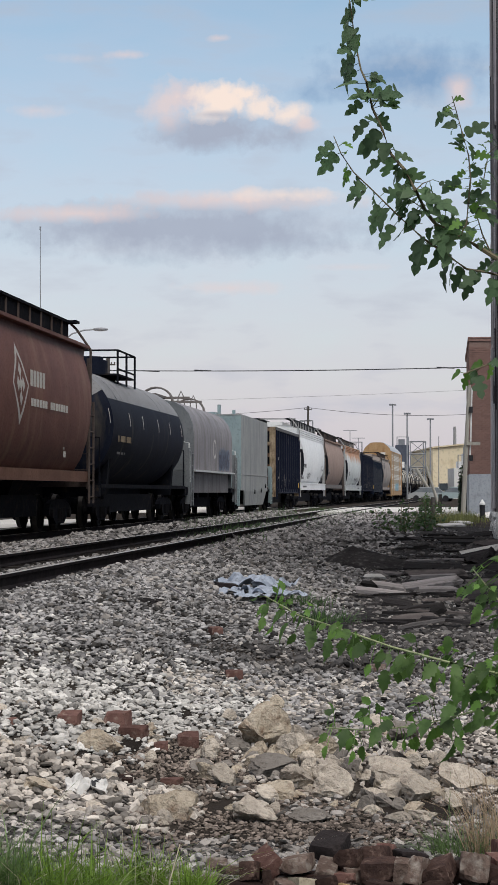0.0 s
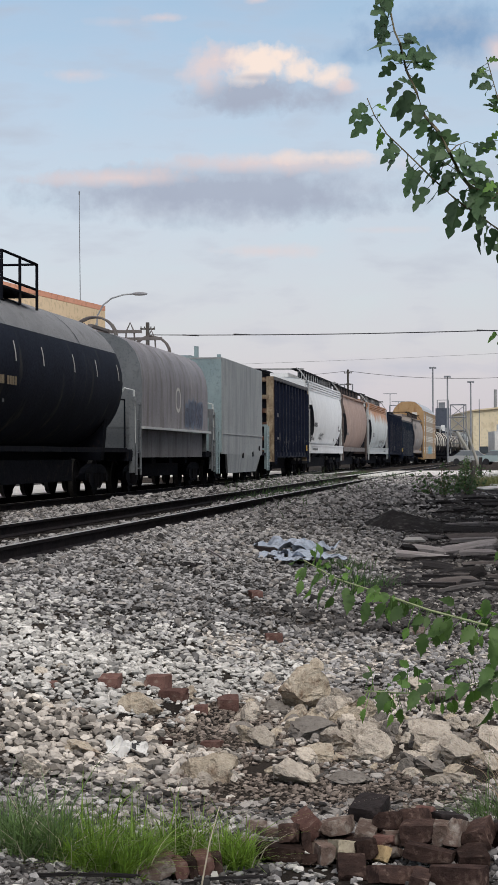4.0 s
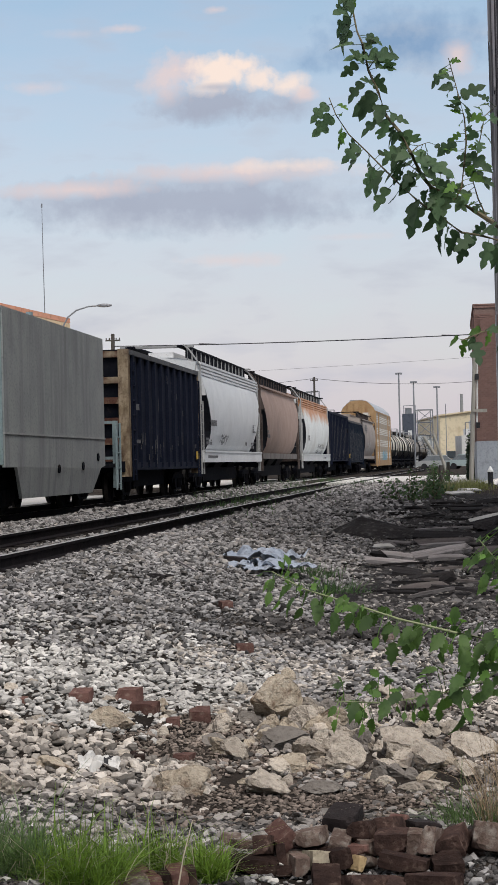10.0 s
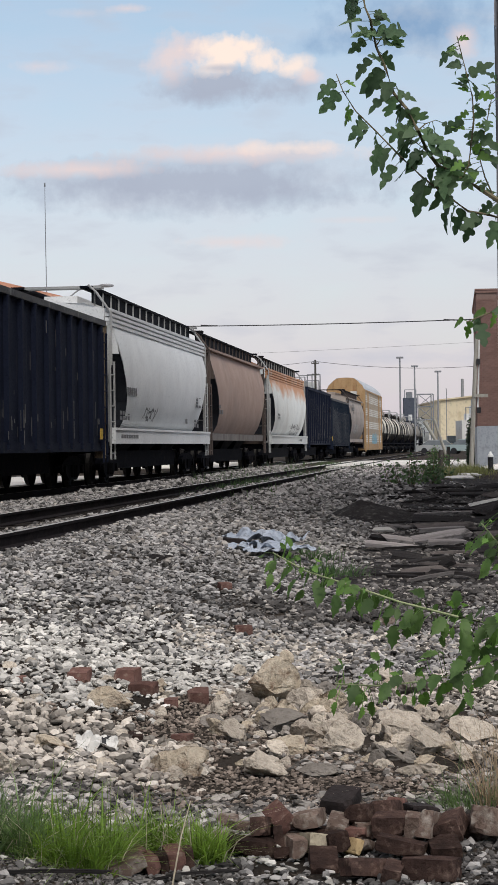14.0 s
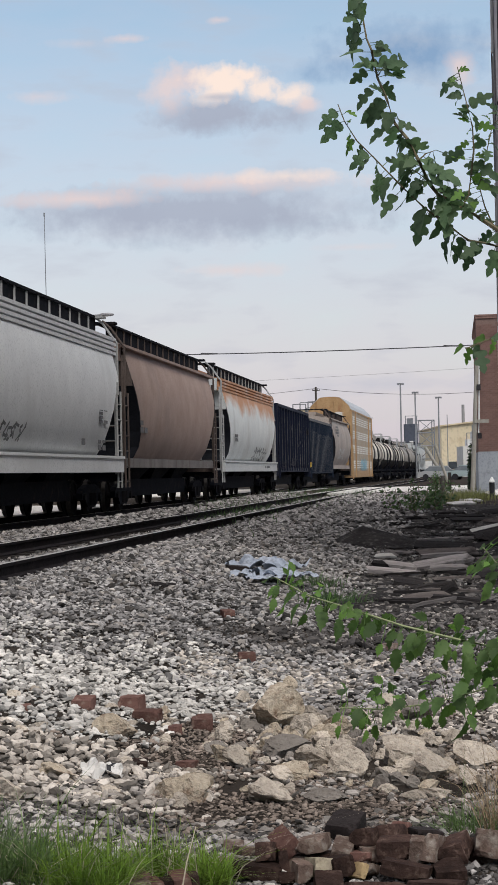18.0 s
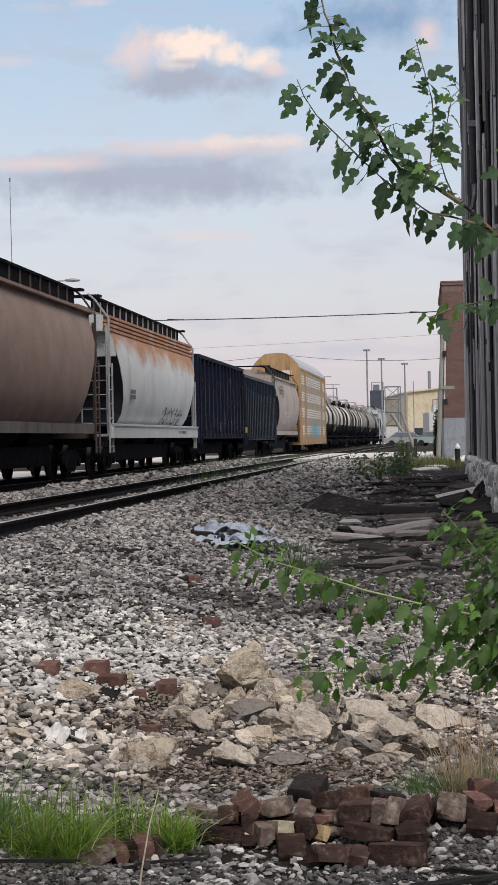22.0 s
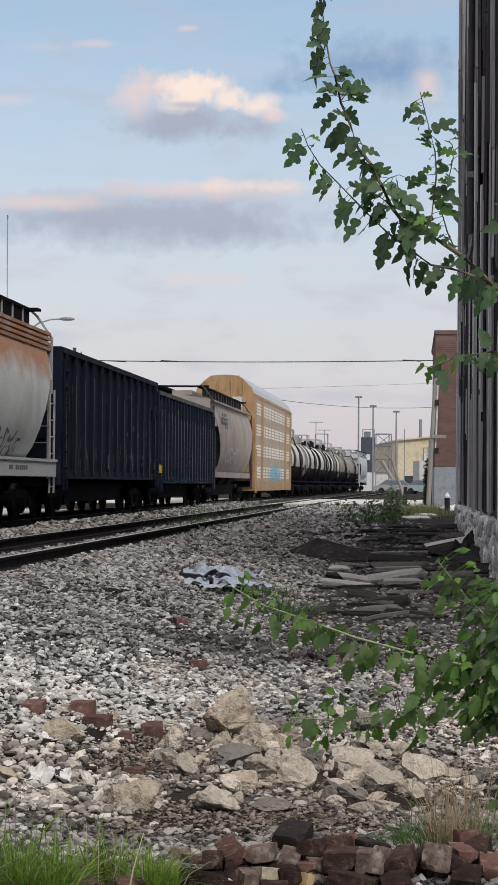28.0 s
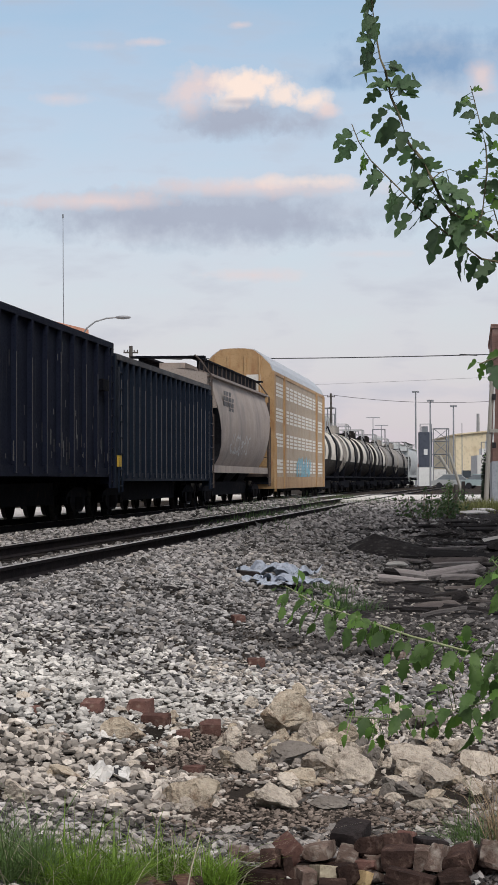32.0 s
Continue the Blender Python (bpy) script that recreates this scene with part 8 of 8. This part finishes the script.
LOBED = [(0.0, 0.0), (0.15, -0.05), (0.28, 0.02), (0.32, 0.15), (0.27, 0.25), (0.15, 0.31), (0.16, 0.37), (0.30, 0.43), (0.37, 0.55), (0.31, 0.67), (0.17, 0.69), (0.14, 0.75), (0.19, 0.84), (0.14, 0.97), (0.0, 1.14)]
TOOTHED = [(0.0, 0.0), (0.14, 0.05), (0.24, 0.16), (0.20, 0.24), (0.33, 0.34), (0.25, 0.42), (0.34, 0.55), (0.20, 0.62), (0.22, 0.76), (0.09, 0.86), (0.0, 1.08)]
HEART = [(0.0, 0.0), (0.2, -0.05), (0.35, 0.06), (0.40, 0.24), (0.35, 0.45), (0.24, 0.68), (0.10, 0.90), (0.0, 1.06)]
SHALLOW = [(0.0, 0.0), (0.2, -0.04), (0.36, 0.08), (0.40, 0.25), (0.33, 0.36), (0.25, 0.41), (0.31, 0.54), (0.25, 0.72), (0.12, 0.88), (0.0, 1.05)]
PLAIN = [(0.0, 0.0), (0.16, 0.06), (0.27, 0.22), (0.29, 0.42), (0.22, 0.64), (0.11, 0.84), (0.0, 1.0)]


def leaf(bm, base, along, face, size, outline, fold=0.25, droop=0.25):
    """One leaf with a folded midrib: base point, direction, face normal."""
    along = along.normalized()
    side = along.cross(face).normalized()
    up = side.cross(along).normalized()

    def pt(u, v):
        return base + size * (side * u + along * v + up * (fold * abs(u) - droop * v * v))
    mid = [bm.verts.new(pt(0, v)) for _, v in outline]
    for s in (1, -1):
        ed = [bm.verts.new(pt(s * u, v)) if 0 < k < len(outline) - 1 else mid[k] for k, (u, v) in enumerate(outline)]
        for k in range(len(outline) - 1):
            q = [mid[k], ed[k], ed[k + 1], mid[k + 1]]
            q = [v for i, v in enumerate(q) if v not in q[:i]]
            if len(q) > 2:
                f = bm.faces.new(q)
                f.smooth = True


def polyline(pts, y, wob, seed):
    r = random.Random(seed)
    return [Vector((x, y + r.uniform(-wob, wob), z)) for x, z in pts]


def leafy_stem(plant, name, pts, r0, r1, material, leaf_m, size, step, seed, outline, hang=0.5, skip=0.0, young=0.0, spread=0.10):
    """A twig as a part with its leaves as two parts, old and young."""
    rg = random.Random(seed)
    bm = bmesh.new()
    pipe(bm, pts, r0, 6, r1)
    tw = part(name, bm, material, plant, smooth=True)
    bms = {"old": bmesh.new(), "young": bmesh.new()}
    total = sum((b - a).length for a, b in zip(pts[:-1], pts[1:]))
    d = skip
    while d < total:
        q = d
        for a, b in zip(pts[:-1], pts[1:]):
            ln = (b - a).length
            if q <= ln:
                p, along = a.lerp(b, q / ln), (b - a).normalized()
                break
            q -= ln
        else:
            break
        out = Vector((rg.uniform(-1, 1), rg.uniform(-1, 1), rg.uniform(-0.7, 0.5)))
        out = (out - along * out.dot(along)).normalized()
        k = 0.75 + 0.25 * (1 - d / total)
        kind = "young" if rg.random() < young + 0.25 * (d / total > 0.85) else "old"
        stalk = p + out * rg.uniform(0.25, 1.0) * spread * k * (0.5 if outline is LOBED else 1.0)
        way = (out * (1.1 if outline is LOBED else 0.6) + along * rg.uniform(-0.1, 0.6) + Vector((0, 0, -hang * rg.uniform(0.4, 1.6)))).normalized()
        face = Vector((rg.uniform(-0.8, 0.8), -rg.uniform(0.2, 1.0), rg.uniform(0.1, 1.0)))
        leaf(bms[kind], stalk, way, face, size * k * rg.uniform(0.55, 1.15) * (0.7 if kind == "young" else 1), rg.choice((LOBED, LOBED, LOBED, LOBED, SHALLOW)) if outline is LOBED else outline, rg.uniform(0.05, 0.4), rg.uniform(0.0, 0.5))
        bar(bms[kind], p, stalk, 0.0013, 3)
        d += step * rg.uniform(0.55, 1.45)
    for kind, b in bms.items():
        if b.faces:
            o = part("leaves", b, {"old": leaf_m, "young": M["leaf_y"]}[kind], tw)
            tagged(o, kind="stuff")
        else:
            b.free()
    return tw


ROOT = Vector((1.35, 6.5, 2.05))
TREE_AT = Vector((1.75, 6.55, 0.0))
SWAYERS = []


def make_tree():
    """The mulberry whose branches reach in; its trunk stands beside the camera's view."""
    b = thing("mulberry_tree", "young mulberry tree with lobed green leaves on thin branches", "tree", at=pose(*TREE_AT))
    bm = bmesh.new()
    pipe(bm, [(0, 0, -0.05), (0.02, 0, 0.8), (-0.03, 0, 1.5), (-0.12, -0.02, 1.9), (ROOT.x - TREE_AT.x, ROOT.y - TREE_AT.y, ROOT.z)], 0.045, 8, 0.013)
    part("trunk", bm, M["twig"], b, smooth=True)

    def stem(name, pts, seed, r0, r1, leaf_m, size, step, lseed, shape, hang, share=1.0, **k):
        tw = leafy_stem(b, name, [p - ROOT for p in polyline(pts, 6.5, 0.05, seed)], r0, r1, M["twig"], leaf_m, size, step, lseed, shape, hang, **k)
        SWAYERS.append((tw, share))

    L = M["leaf"]
    stem("main_stem", [(1.35, 2.05), (1.2, 2.16)] + [(0.974, 2.375), (0.914, 2.416), (0.850, 2.462), (0.773, 2.509), (0.703, 2.545), (0.669, 2.592), (0.624, 2.663), (0.585, 2.735), (0.545, 2.806), (0.512, 2.887), (0.481, 2.969), (0.454, 3.050), (0.439, 3.101), (0.421, 3.212), (0.402, 3.334), (0.384, 3.466)], 1, 0.0105, 0.002, L, 0.104, 0.0235, 3, LOBED, 0.7, skip=0.80)
    stem("lower_stem", [(1.2, 2.2)] + [(1.045, 2.325), (0.954, 2.343), (0.873, 2.366), (0.812, 2.387), (0.752, 2.429), (0.651, 2.501), (0.571, 2.567), (0.522, 2.624), (0.472, 2.675), (0.408, 2.737), (0.361, 2.798), (0.338, 2.865)], 2, 0.006, 0.0016, L, 0.108, 0.0265, 5, LOBED, 1.0, skip=0.16)
    stem("upright_twig", [(0.784, 2.503), (0.804, 2.539), (0.816, 2.620), (0.822, 2.702), (0.815, 2.783), (0.800, 2.864), (0.785, 2.955), (0.768, 3.012)], 4, 0.0045, 0.0014, L, 0.086, 0.0185, 9, LOBED, 0.4, young=0.3)
    stem("upright_twig", [(0.910, 2.421), (0.871, 2.508), (0.846, 2.575), (0.861, 2.656), (0.875, 2.737), (0.895, 2.802), (0.936, 2.836)], 6, 0.003, 0.0012, L, 0.070, 0.0230, 13, LOBED, 0.5, young=0.2)
    # curled clusters near the forks
    stem("side_twig", [(0.669, 2.592), (0.623, 2.623), (0.597, 2.643)], 10, 0.003, 0.0012, L, 0.062, 0.0075, 37, LOBED, 0.5)
    stem("side_twig", [(0.624, 2.663), (0.655, 2.693), (0.696, 2.713)], 11, 0.003, 0.0012, L, 0.080, 0.0160, 39, LOBED, 0.5, young=0.3)
    stem("side_twig", [(0.753, 2.520), (0.716, 2.496), (0.699, 2.456)], 12, 0.003, 0.0012, L, 0.070, 0.0085, 41, LOBED, 0.8)
    stem("side_twig", [(0.703, 2.545), (0.754, 2.564), (0.785, 2.568)], 14, 0.003, 0.0012, L, 0.060, 0.0085, 43, LOBED, 0.6)
    stem("side_twig", [(0.481, 2.969), (0.514, 3.019), (0.563, 3.025)], 16, 0.003, 0.0012, L, 0.090, 0.0230, 47, LOBED, 0.6)
    stem("side_twig", [(1.18, 2.26), (1.13, 2.42), (1.10, 2.55), (1.12, 2.66)], 7, 0.004, 0.0015, L, 0.090, 0.0200, 15, LOBED, 0.5, young=0.4)
    stem("low_stem", [(1.35, 2.06), (1.17, 2.09), (1.01, 2.07), (0.89, 2.05), (0.79, 2.01)], 8, 0.006, 0.002, L, 0.095, 0.0180, 17, LOBED, 0.6, share=0.5, young=0.2)
    stem("low_stem", [(1.3, 2.06), (1.17, 1.92), (1.12, 1.88)], 9, 0.004, 0.002, L, 0.077, 0.0253, 19, LOBED, 0.6, share=0.4, young=0.5)
    return b


def make_shrub():
    root = Vector((1.12, 5.6, 0.0))
    b = thing("shrub", "green shrub with drooping pointed leaves over the rubble", "shrub", at=pose(*root))
    rel = lambda pts, seed, wob=0.06: [p - root for p in polyline(pts, 5.6, wob, seed)]
    leafy_stem(b, "main_stem", rel([(1.12, 0.0), (1.10, 0.5), (1.06, 0.95), (1.03, 1.2)], 1, 0.02), 0.014, 0.006, M["twig"], M["leaf_low"], 0.058, 0.0025, 21, TOOTHED, 0.6, 0.6, spread=0.22)
    leafy_stem(b, "side_stem", rel([(1.06, 0.98), (0.99, 1.0), (0.82, 1.04), (0.64, 1.08), (0.47, 1.12), (0.3, 1.18), (0.18, 1.22), (0.08, 1.28)], 2), 0.006, 0.002, M["twig_p"], M["leaf_low"], 0.080, 0.0074, 23, TOOTHED, 0.7, young=0.3)
    leafy_stem(b, "side_stem", rel([(1.06, 0.98), (1.0, 1.06), (0.91, 1.15), (0.81, 1.25), (0.72, 1.36)], 3), 0.006, 0.002, M["twig_p"], M["leaf_low"], 0.062, 0.0046, 25, TOOTHED, 0.4, young=0.35)
    leafy_stem(b, "side_stem", rel([(1.08, 1.15), (1.0, 1.11), (0.87, 1.03), (0.71, 0.93), (0.55, 0.89), (0.4, 0.87), (0.27, 0.87)], 4), 0.006, 0.002, M["twig_p"], M["leaf_low"], 0.080, 0.0085, 27, TOOTHED, 0.55, young=0.5)
    leafy_stem(b, "side_stem", rel([(1.08, 0.9), (0.98, 0.95), (0.88, 1.0), (0.80, 1.1)], 5), 0.005, 0.002, M["twig_p"], M["leaf_low"], 0.058, 0.0023, 29, TOOTHED, 0.5, spread=0.14)
    leafy_stem(b, "side_stem", rel([(1.09, 1.0), (1.0, 1.12), (0.93, 1.22), (0.90, 1.3)], 6), 0.005, 0.002, M["twig_p"], M["leaf_low"], 0.057, 0.0023, 33, TOOTHED, 0.4, young=0.3, spread=0.14)
    leafy_stem(b, "side_stem", rel([(1.08, 0.85), (0.98, 0.86), (0.88, 0.9), (0.8, 0.93)], 8), 0.005, 0.002, M["twig_p"], M["leaf_low"], 0.058, 0.0029, 35, TOOTHED, 0.5, spread=0.12)
    # darker leaf colour on these two stems paints depth into the shrub
    leafy_stem(b, "side_stem", rel([(1.09, 1.2), (1.02, 1.22), (0.95, 1.2), (0.88, 1.12)], 9), 0.005, 0.002, M["twig_p"], M["leaf"], 0.058, 0.0026, 45, TOOTHED, 0.6, spread=0.16)
    leafy_stem(b, "side_stem", rel([(1.1, 0.9), (1.02, 0.95), (0.95, 0.93), (0.9, 0.88)], 10), 0.005, 0.002, M["twig_p"], M["leaf"], 0.058, 0.0028, 47, TOOTHED, 0.6, spread=0.14)
    return b


TREE = make_tree()
SHRUB = make_shrub()


def grass_patch(name, label, n, spots, height, material, seed, lean=0.35, width=0.004):
    """Blades of grass as one heap of stuff, each three segments."""
    rg = np.random.default_rng(seed)
    k = rg.integers(0, len(spots), n)
    sp = np.array([s[:4] for s in spots])[k]
    x = sp[:, 0] + rg.normal(0, 1, n) * sp[:, 2] / 2
    y = sp[:, 1] + rg.normal(0, 1, n) * sp[:, 3] / 2
    h = height * rg.lognormal(0, 0.35, n)
    # blades lean outwards from their tuft
    a = np.arctan2(y - sp[:, 1], x - sp[:, 0]) + rg.normal(0, 0.8, n)
    ln = np.abs(rg.normal(0, lean, n))
    w = width * rg.uniform(0.6, 1.4, n)
    face = rg.uniform(0, 6.283, n)
    z0 = land(x, y) - 0.01
    vs = []
    for q in (0.0, 0.4, 0.75, 1.0):
        bend = ln * q * q
        px, py, pz = x + np.cos(a) * bend * h, y + np.sin(a) * bend * h, z0 + h * q * (1 - 0.25 * ln * q)
        ww = w * (1 - q) + 0.0004
        vs += [np.stack([px - np.cos(face) * ww, py - np.sin(face) * ww, pz], 1), np.stack([px + np.cos(face) * ww, py + np.sin(face) * ww, pz], 1)]
    v = np.stack(vs, 1).reshape(-1, 3)
    base = 8 * np.arange(n)[:, None]
    f = np.concatenate([base + np.array([[0, 1, 3, 2]]), base + np.array([[2, 3, 5, 4]]), base + np.array([[4, 5, 7, 6]])])
    o = raw(name, v, f, material, smooth=True)
    return tagged(o, label, "grass", kind="stuff")


M["grass_b"] = leaf_material("bluish_grass_blade", (0.075, 0.125, 0.045), (0.17, 0.25, 0.10), 0.4, 0.5)
TUFTS = [(-0.74, 6.93, 0.07, 0.1), (-0.66, 6.88, 0.06, 0.08), (-0.58, 6.86, 0.06, 0.07), (-0.70, 7.08, 0.08, 0.1), (-0.60, 7.05, 0.06, 0.1), (-0.52, 6.98, 0.03, 0.05)]
MORE_TUFTS = [(-0.44, 7.22, 0.06, 0.06), (-0.37, 7.28, 0.05, 0.06), (-0.31, 7.22, 0.05, 0.06), (-0.22, 7.15, 0.03, 0.05), (-0.17, 7.10, 0.03, 0.05), (-0.13, 7.12, 0.03, 0.04)]
grass_patch("grass", "fresh green grass tufts growing behind the brick edging", 1700, TUFTS, 0.140, M["grass"], 51, 1.0, 0.0044)
grass_patch("grass", "fresh green grass tufts growing behind the brick edging", 1150, MORE_TUFTS, 0.118, M["grass"], 61, 0.9, 0.0042)
grass_patch("grass", "coarse bluish-green grass with long bent blades", 900, [(-0.95, 6.95, 0.1, 0.12), (-0.87, 7.02, 0.08, 0.12), (-1.05, 7.1, 0.12, 0.2), (-0.83, 6.92, 0.05, 0.07)], 0.17, M["grass_b"], 62, 1.1, 0.0034)
grass_patch("grass", "long pale grass blades in the green grass", 170, [(-0.9, 6.9, 0.2, 0.12), (-0.7, 6.9, 0.2, 0.12), (-0.4, 7.2, 0.25, 0.1), (-0.2, 7.15, 0.1, 0.1)], 0.18, M["straw"], 52, 1.0, 0.0022)
grass_patch("dry_grass", "tall tuft of dry brown grass", 190, [(1.06, 8.0, 0.07, 0.08), (1.13, 8.1, 0.10, 0.12), (1.2, 8.3, 0.14, 0.2)], 0.31, M["straw_b"], 53, 0.75, 0.0022)
grass_patch("grass", "green grass at the foot of the dry tuft", 420, [(1.0, 8.1, 0.16, 0.16), (1.26, 8.2, 0.14, 0.2), (0.92, 8.0, 0.12, 0.12)], 0.13, M["grass_b"], 54, 1.2, 0.0022)
grass_patch("weeds", "thin weeds on the ballast beside the plastic sheet", 500, [(0.85, 22.5, 0.3, 0.4), (0.95, 20.5, 0.4, 0.5)], 0.13, M["weed"], 55, 0.8, 0.008)
grass_patch("verge_grass", "thin yellow-green grass along the road verge", 1600, [(7.6, 64, 0.8, 3), (8.3, 67, 0.6, 3), (6.6, 60, 0.8, 4)], 0.24, M["weed_y"], 56, 0.5, 0.012)
grass_patch("track_grass", "thin grass growing between the two tracks", 3200, [(-0.2, 52, 1.2, 14), (2.0, 66, 1.2, 14), (4.5, 84, 1.2, 14)], 0.16, M["weed"], 57, 0.6, 0.012)


def weed_bush(x, y, w, h, seed, label, leaf_m="weed", size=0.14, step=0.03, stems=9):
    p = thing("weed_bush", label, "weeds", "weeds by the crossing", at=pose(x, y, place(x, y)))
    rg = random.Random(seed)
    for k in range(stems):
        dx = rg.uniform(-w, w) / 2
        top = h * rg.uniform(0.55, 1.0) * (1 - 0.4 * abs(dx) / w)
        pts = [Vector((dx * 0.5, rg.uniform(-0.2, 0.2), 0)), Vector((dx * 0.8, rg.uniform(-0.3, 0.3), top * 0.5)), Vector((dx * 1.05 + rg.uniform(-0.1, 0.1), rg.uniform(-0.3, 0.3), top))]
        leafy_stem(p, "stem", pts, 0.014, 0.005, M["twig"], M[leaf_m], size, step, seed * 20 + k, PLAIN, 0.3, 0.1, spread=0.16)


M["weed_d"] = leaf_material("dark_bush_leaf", (0.012, 0.024, 0.014), (0.03, 0.052, 0.026), 0.2)
weed_bush(4.45, 50.5, 1.5, 0.95, 3, "green weeds growing by the track")
weed_bush(5.0, 52.0, 1.3, 0.7, 4, "green weeds growing by the track")
weed_bush(5.9, 56.0, 1.0, 0.9, 5, "tall green weeds growing near the road")
weed_bush(10.27, 83.0, 0.2, 2.5, 6, "dark narrow bush beside the brick building", "weed_d", 0.15, 0.014, 12)
weed_bush(10.62, 86.0, 0.2, 2.2, 7, "dark narrow bush beside the brick building", "weed_d", 0.15, 0.016, 12)
weed_bush(7.6, 72.0, 0.7, 1.0, 8, "tall dark weeds growing near the road", size=0.12, step=0.022)

# dry stalk leaning in front of the grass
bm = bmesh.new()
pipe(bm, [(-0.28, 6.15, 0.0), (-0.26, 6.2, 0.14), (-0.235, 6.28, 0.27), (-0.205, 6.4, 0.37)], 0.0045, 5, 0.0015)
stalk = part("dry_stalk", bm, M["straw"])
tagged(stalk, "single dry straw stalk leaning over the grass", "stalk")

# seconds, turn of the branch, shift across and up, fitted to the camera's view
SWAY = [
    (0, -0.71, 0.011, 0.018), (0.5, -0.30, 0.005, 0.011), (1, -0.11, -0.003, 0.006), (1.5, 0.06, -0.005, 0.003), (2, -0.63, 0.000, 0.017), (2.5, -0.84, 0.001, 0.007),
    (3, -0.23, -0.007, 0.009), (3.5, -0.64, -0.003, 0.013), (5.5, -0.27, -0.002, 0.024), (6, 1.14, -0.006, 0.016), (6.5, 0.31, 0.002, 0.027), (7, 0.17, 0.001, 0.028),
    (7.5, 0.74, -0.003, 0.023), (8, 0.73, -0.011, 0.021), (8.5, 0.85, -0.007, 0.019), (9, 0.66, -0.014, 0.025), (9.5, 0.51, -0.004, 0.023), (10, 1.06, -0.015, 0.021),
    (10.5, 0.56, -0.016, 0.034), (11, 1.21, -0.033, 0.020), (11.5, 1.92, -0.030, 0.033), (12, 1.99, -0.032, 0.039), (12.5, 1.74, -0.028, 0.032), (13, 1.14, -0.014, 0.029),
    (13.5, 0.32, -0.012, 0.020), (14, 0.94, -0.014, 0.036), (14.5, 1.82, -0.007, 0.036), (15, 0.99, -0.029, 0.022), (15.5, 2.25, -0.027, 0.025), (17.5, 0.90, -0.025, 0.012),
    (18, 1.66, -0.012, 0.020), (18.5, 0.47, -0.013, 0.019), (19, 0.70, -0.016, 0.011), (19.5, 0.66, -0.007, 0.006), (20, -0.54, -0.018, 0.002), (20.5, 0.38, -0.014, 0.003),
    (21, 0.46, -0.023, 0.007), (21.5, 0.37, -0.013, 0.008), (22, 0.35, -0.007, 0.006), (22.5, 1.86, -0.017, 0.022), (23, 0.35, -0.001, 0.011), (23.5, -0.28, 0.010, -0.009),
    (24, 0.19, -0.002, -0.006), (24.5, -0.12, -0.002, 0.004), (25, 0.00, -0.001, 0.003), (25.5, -0.00, 0.000, -0.002), (27.5, -0.01, -0.003, 0.003), (28, 0.18, -0.007, 0.001),
    (28.5, 0.31, -0.009, 0.016), (29, -0.28, 0.001, 0.014), (29.5, 0.24, -0.007, 0.006), (30, -0.01, -0.021, 0.000), (30.5, 0.37, -0.011, 0.010), (31, -0.32, -0.015, -0.000),
    (31.5, 0.64, -0.016, 0.001), (32, 0.54, -0.011, 0.009),
]


def sway():
    for o, share in SWAYERS:
        at = ROOT - TREE_AT
        walk(o, [(t, pose(at.x + share * dx, at.y, at.z + share * dz, 0, share * a, 0)) for t, a, dx, dz in SWAY])


motions()
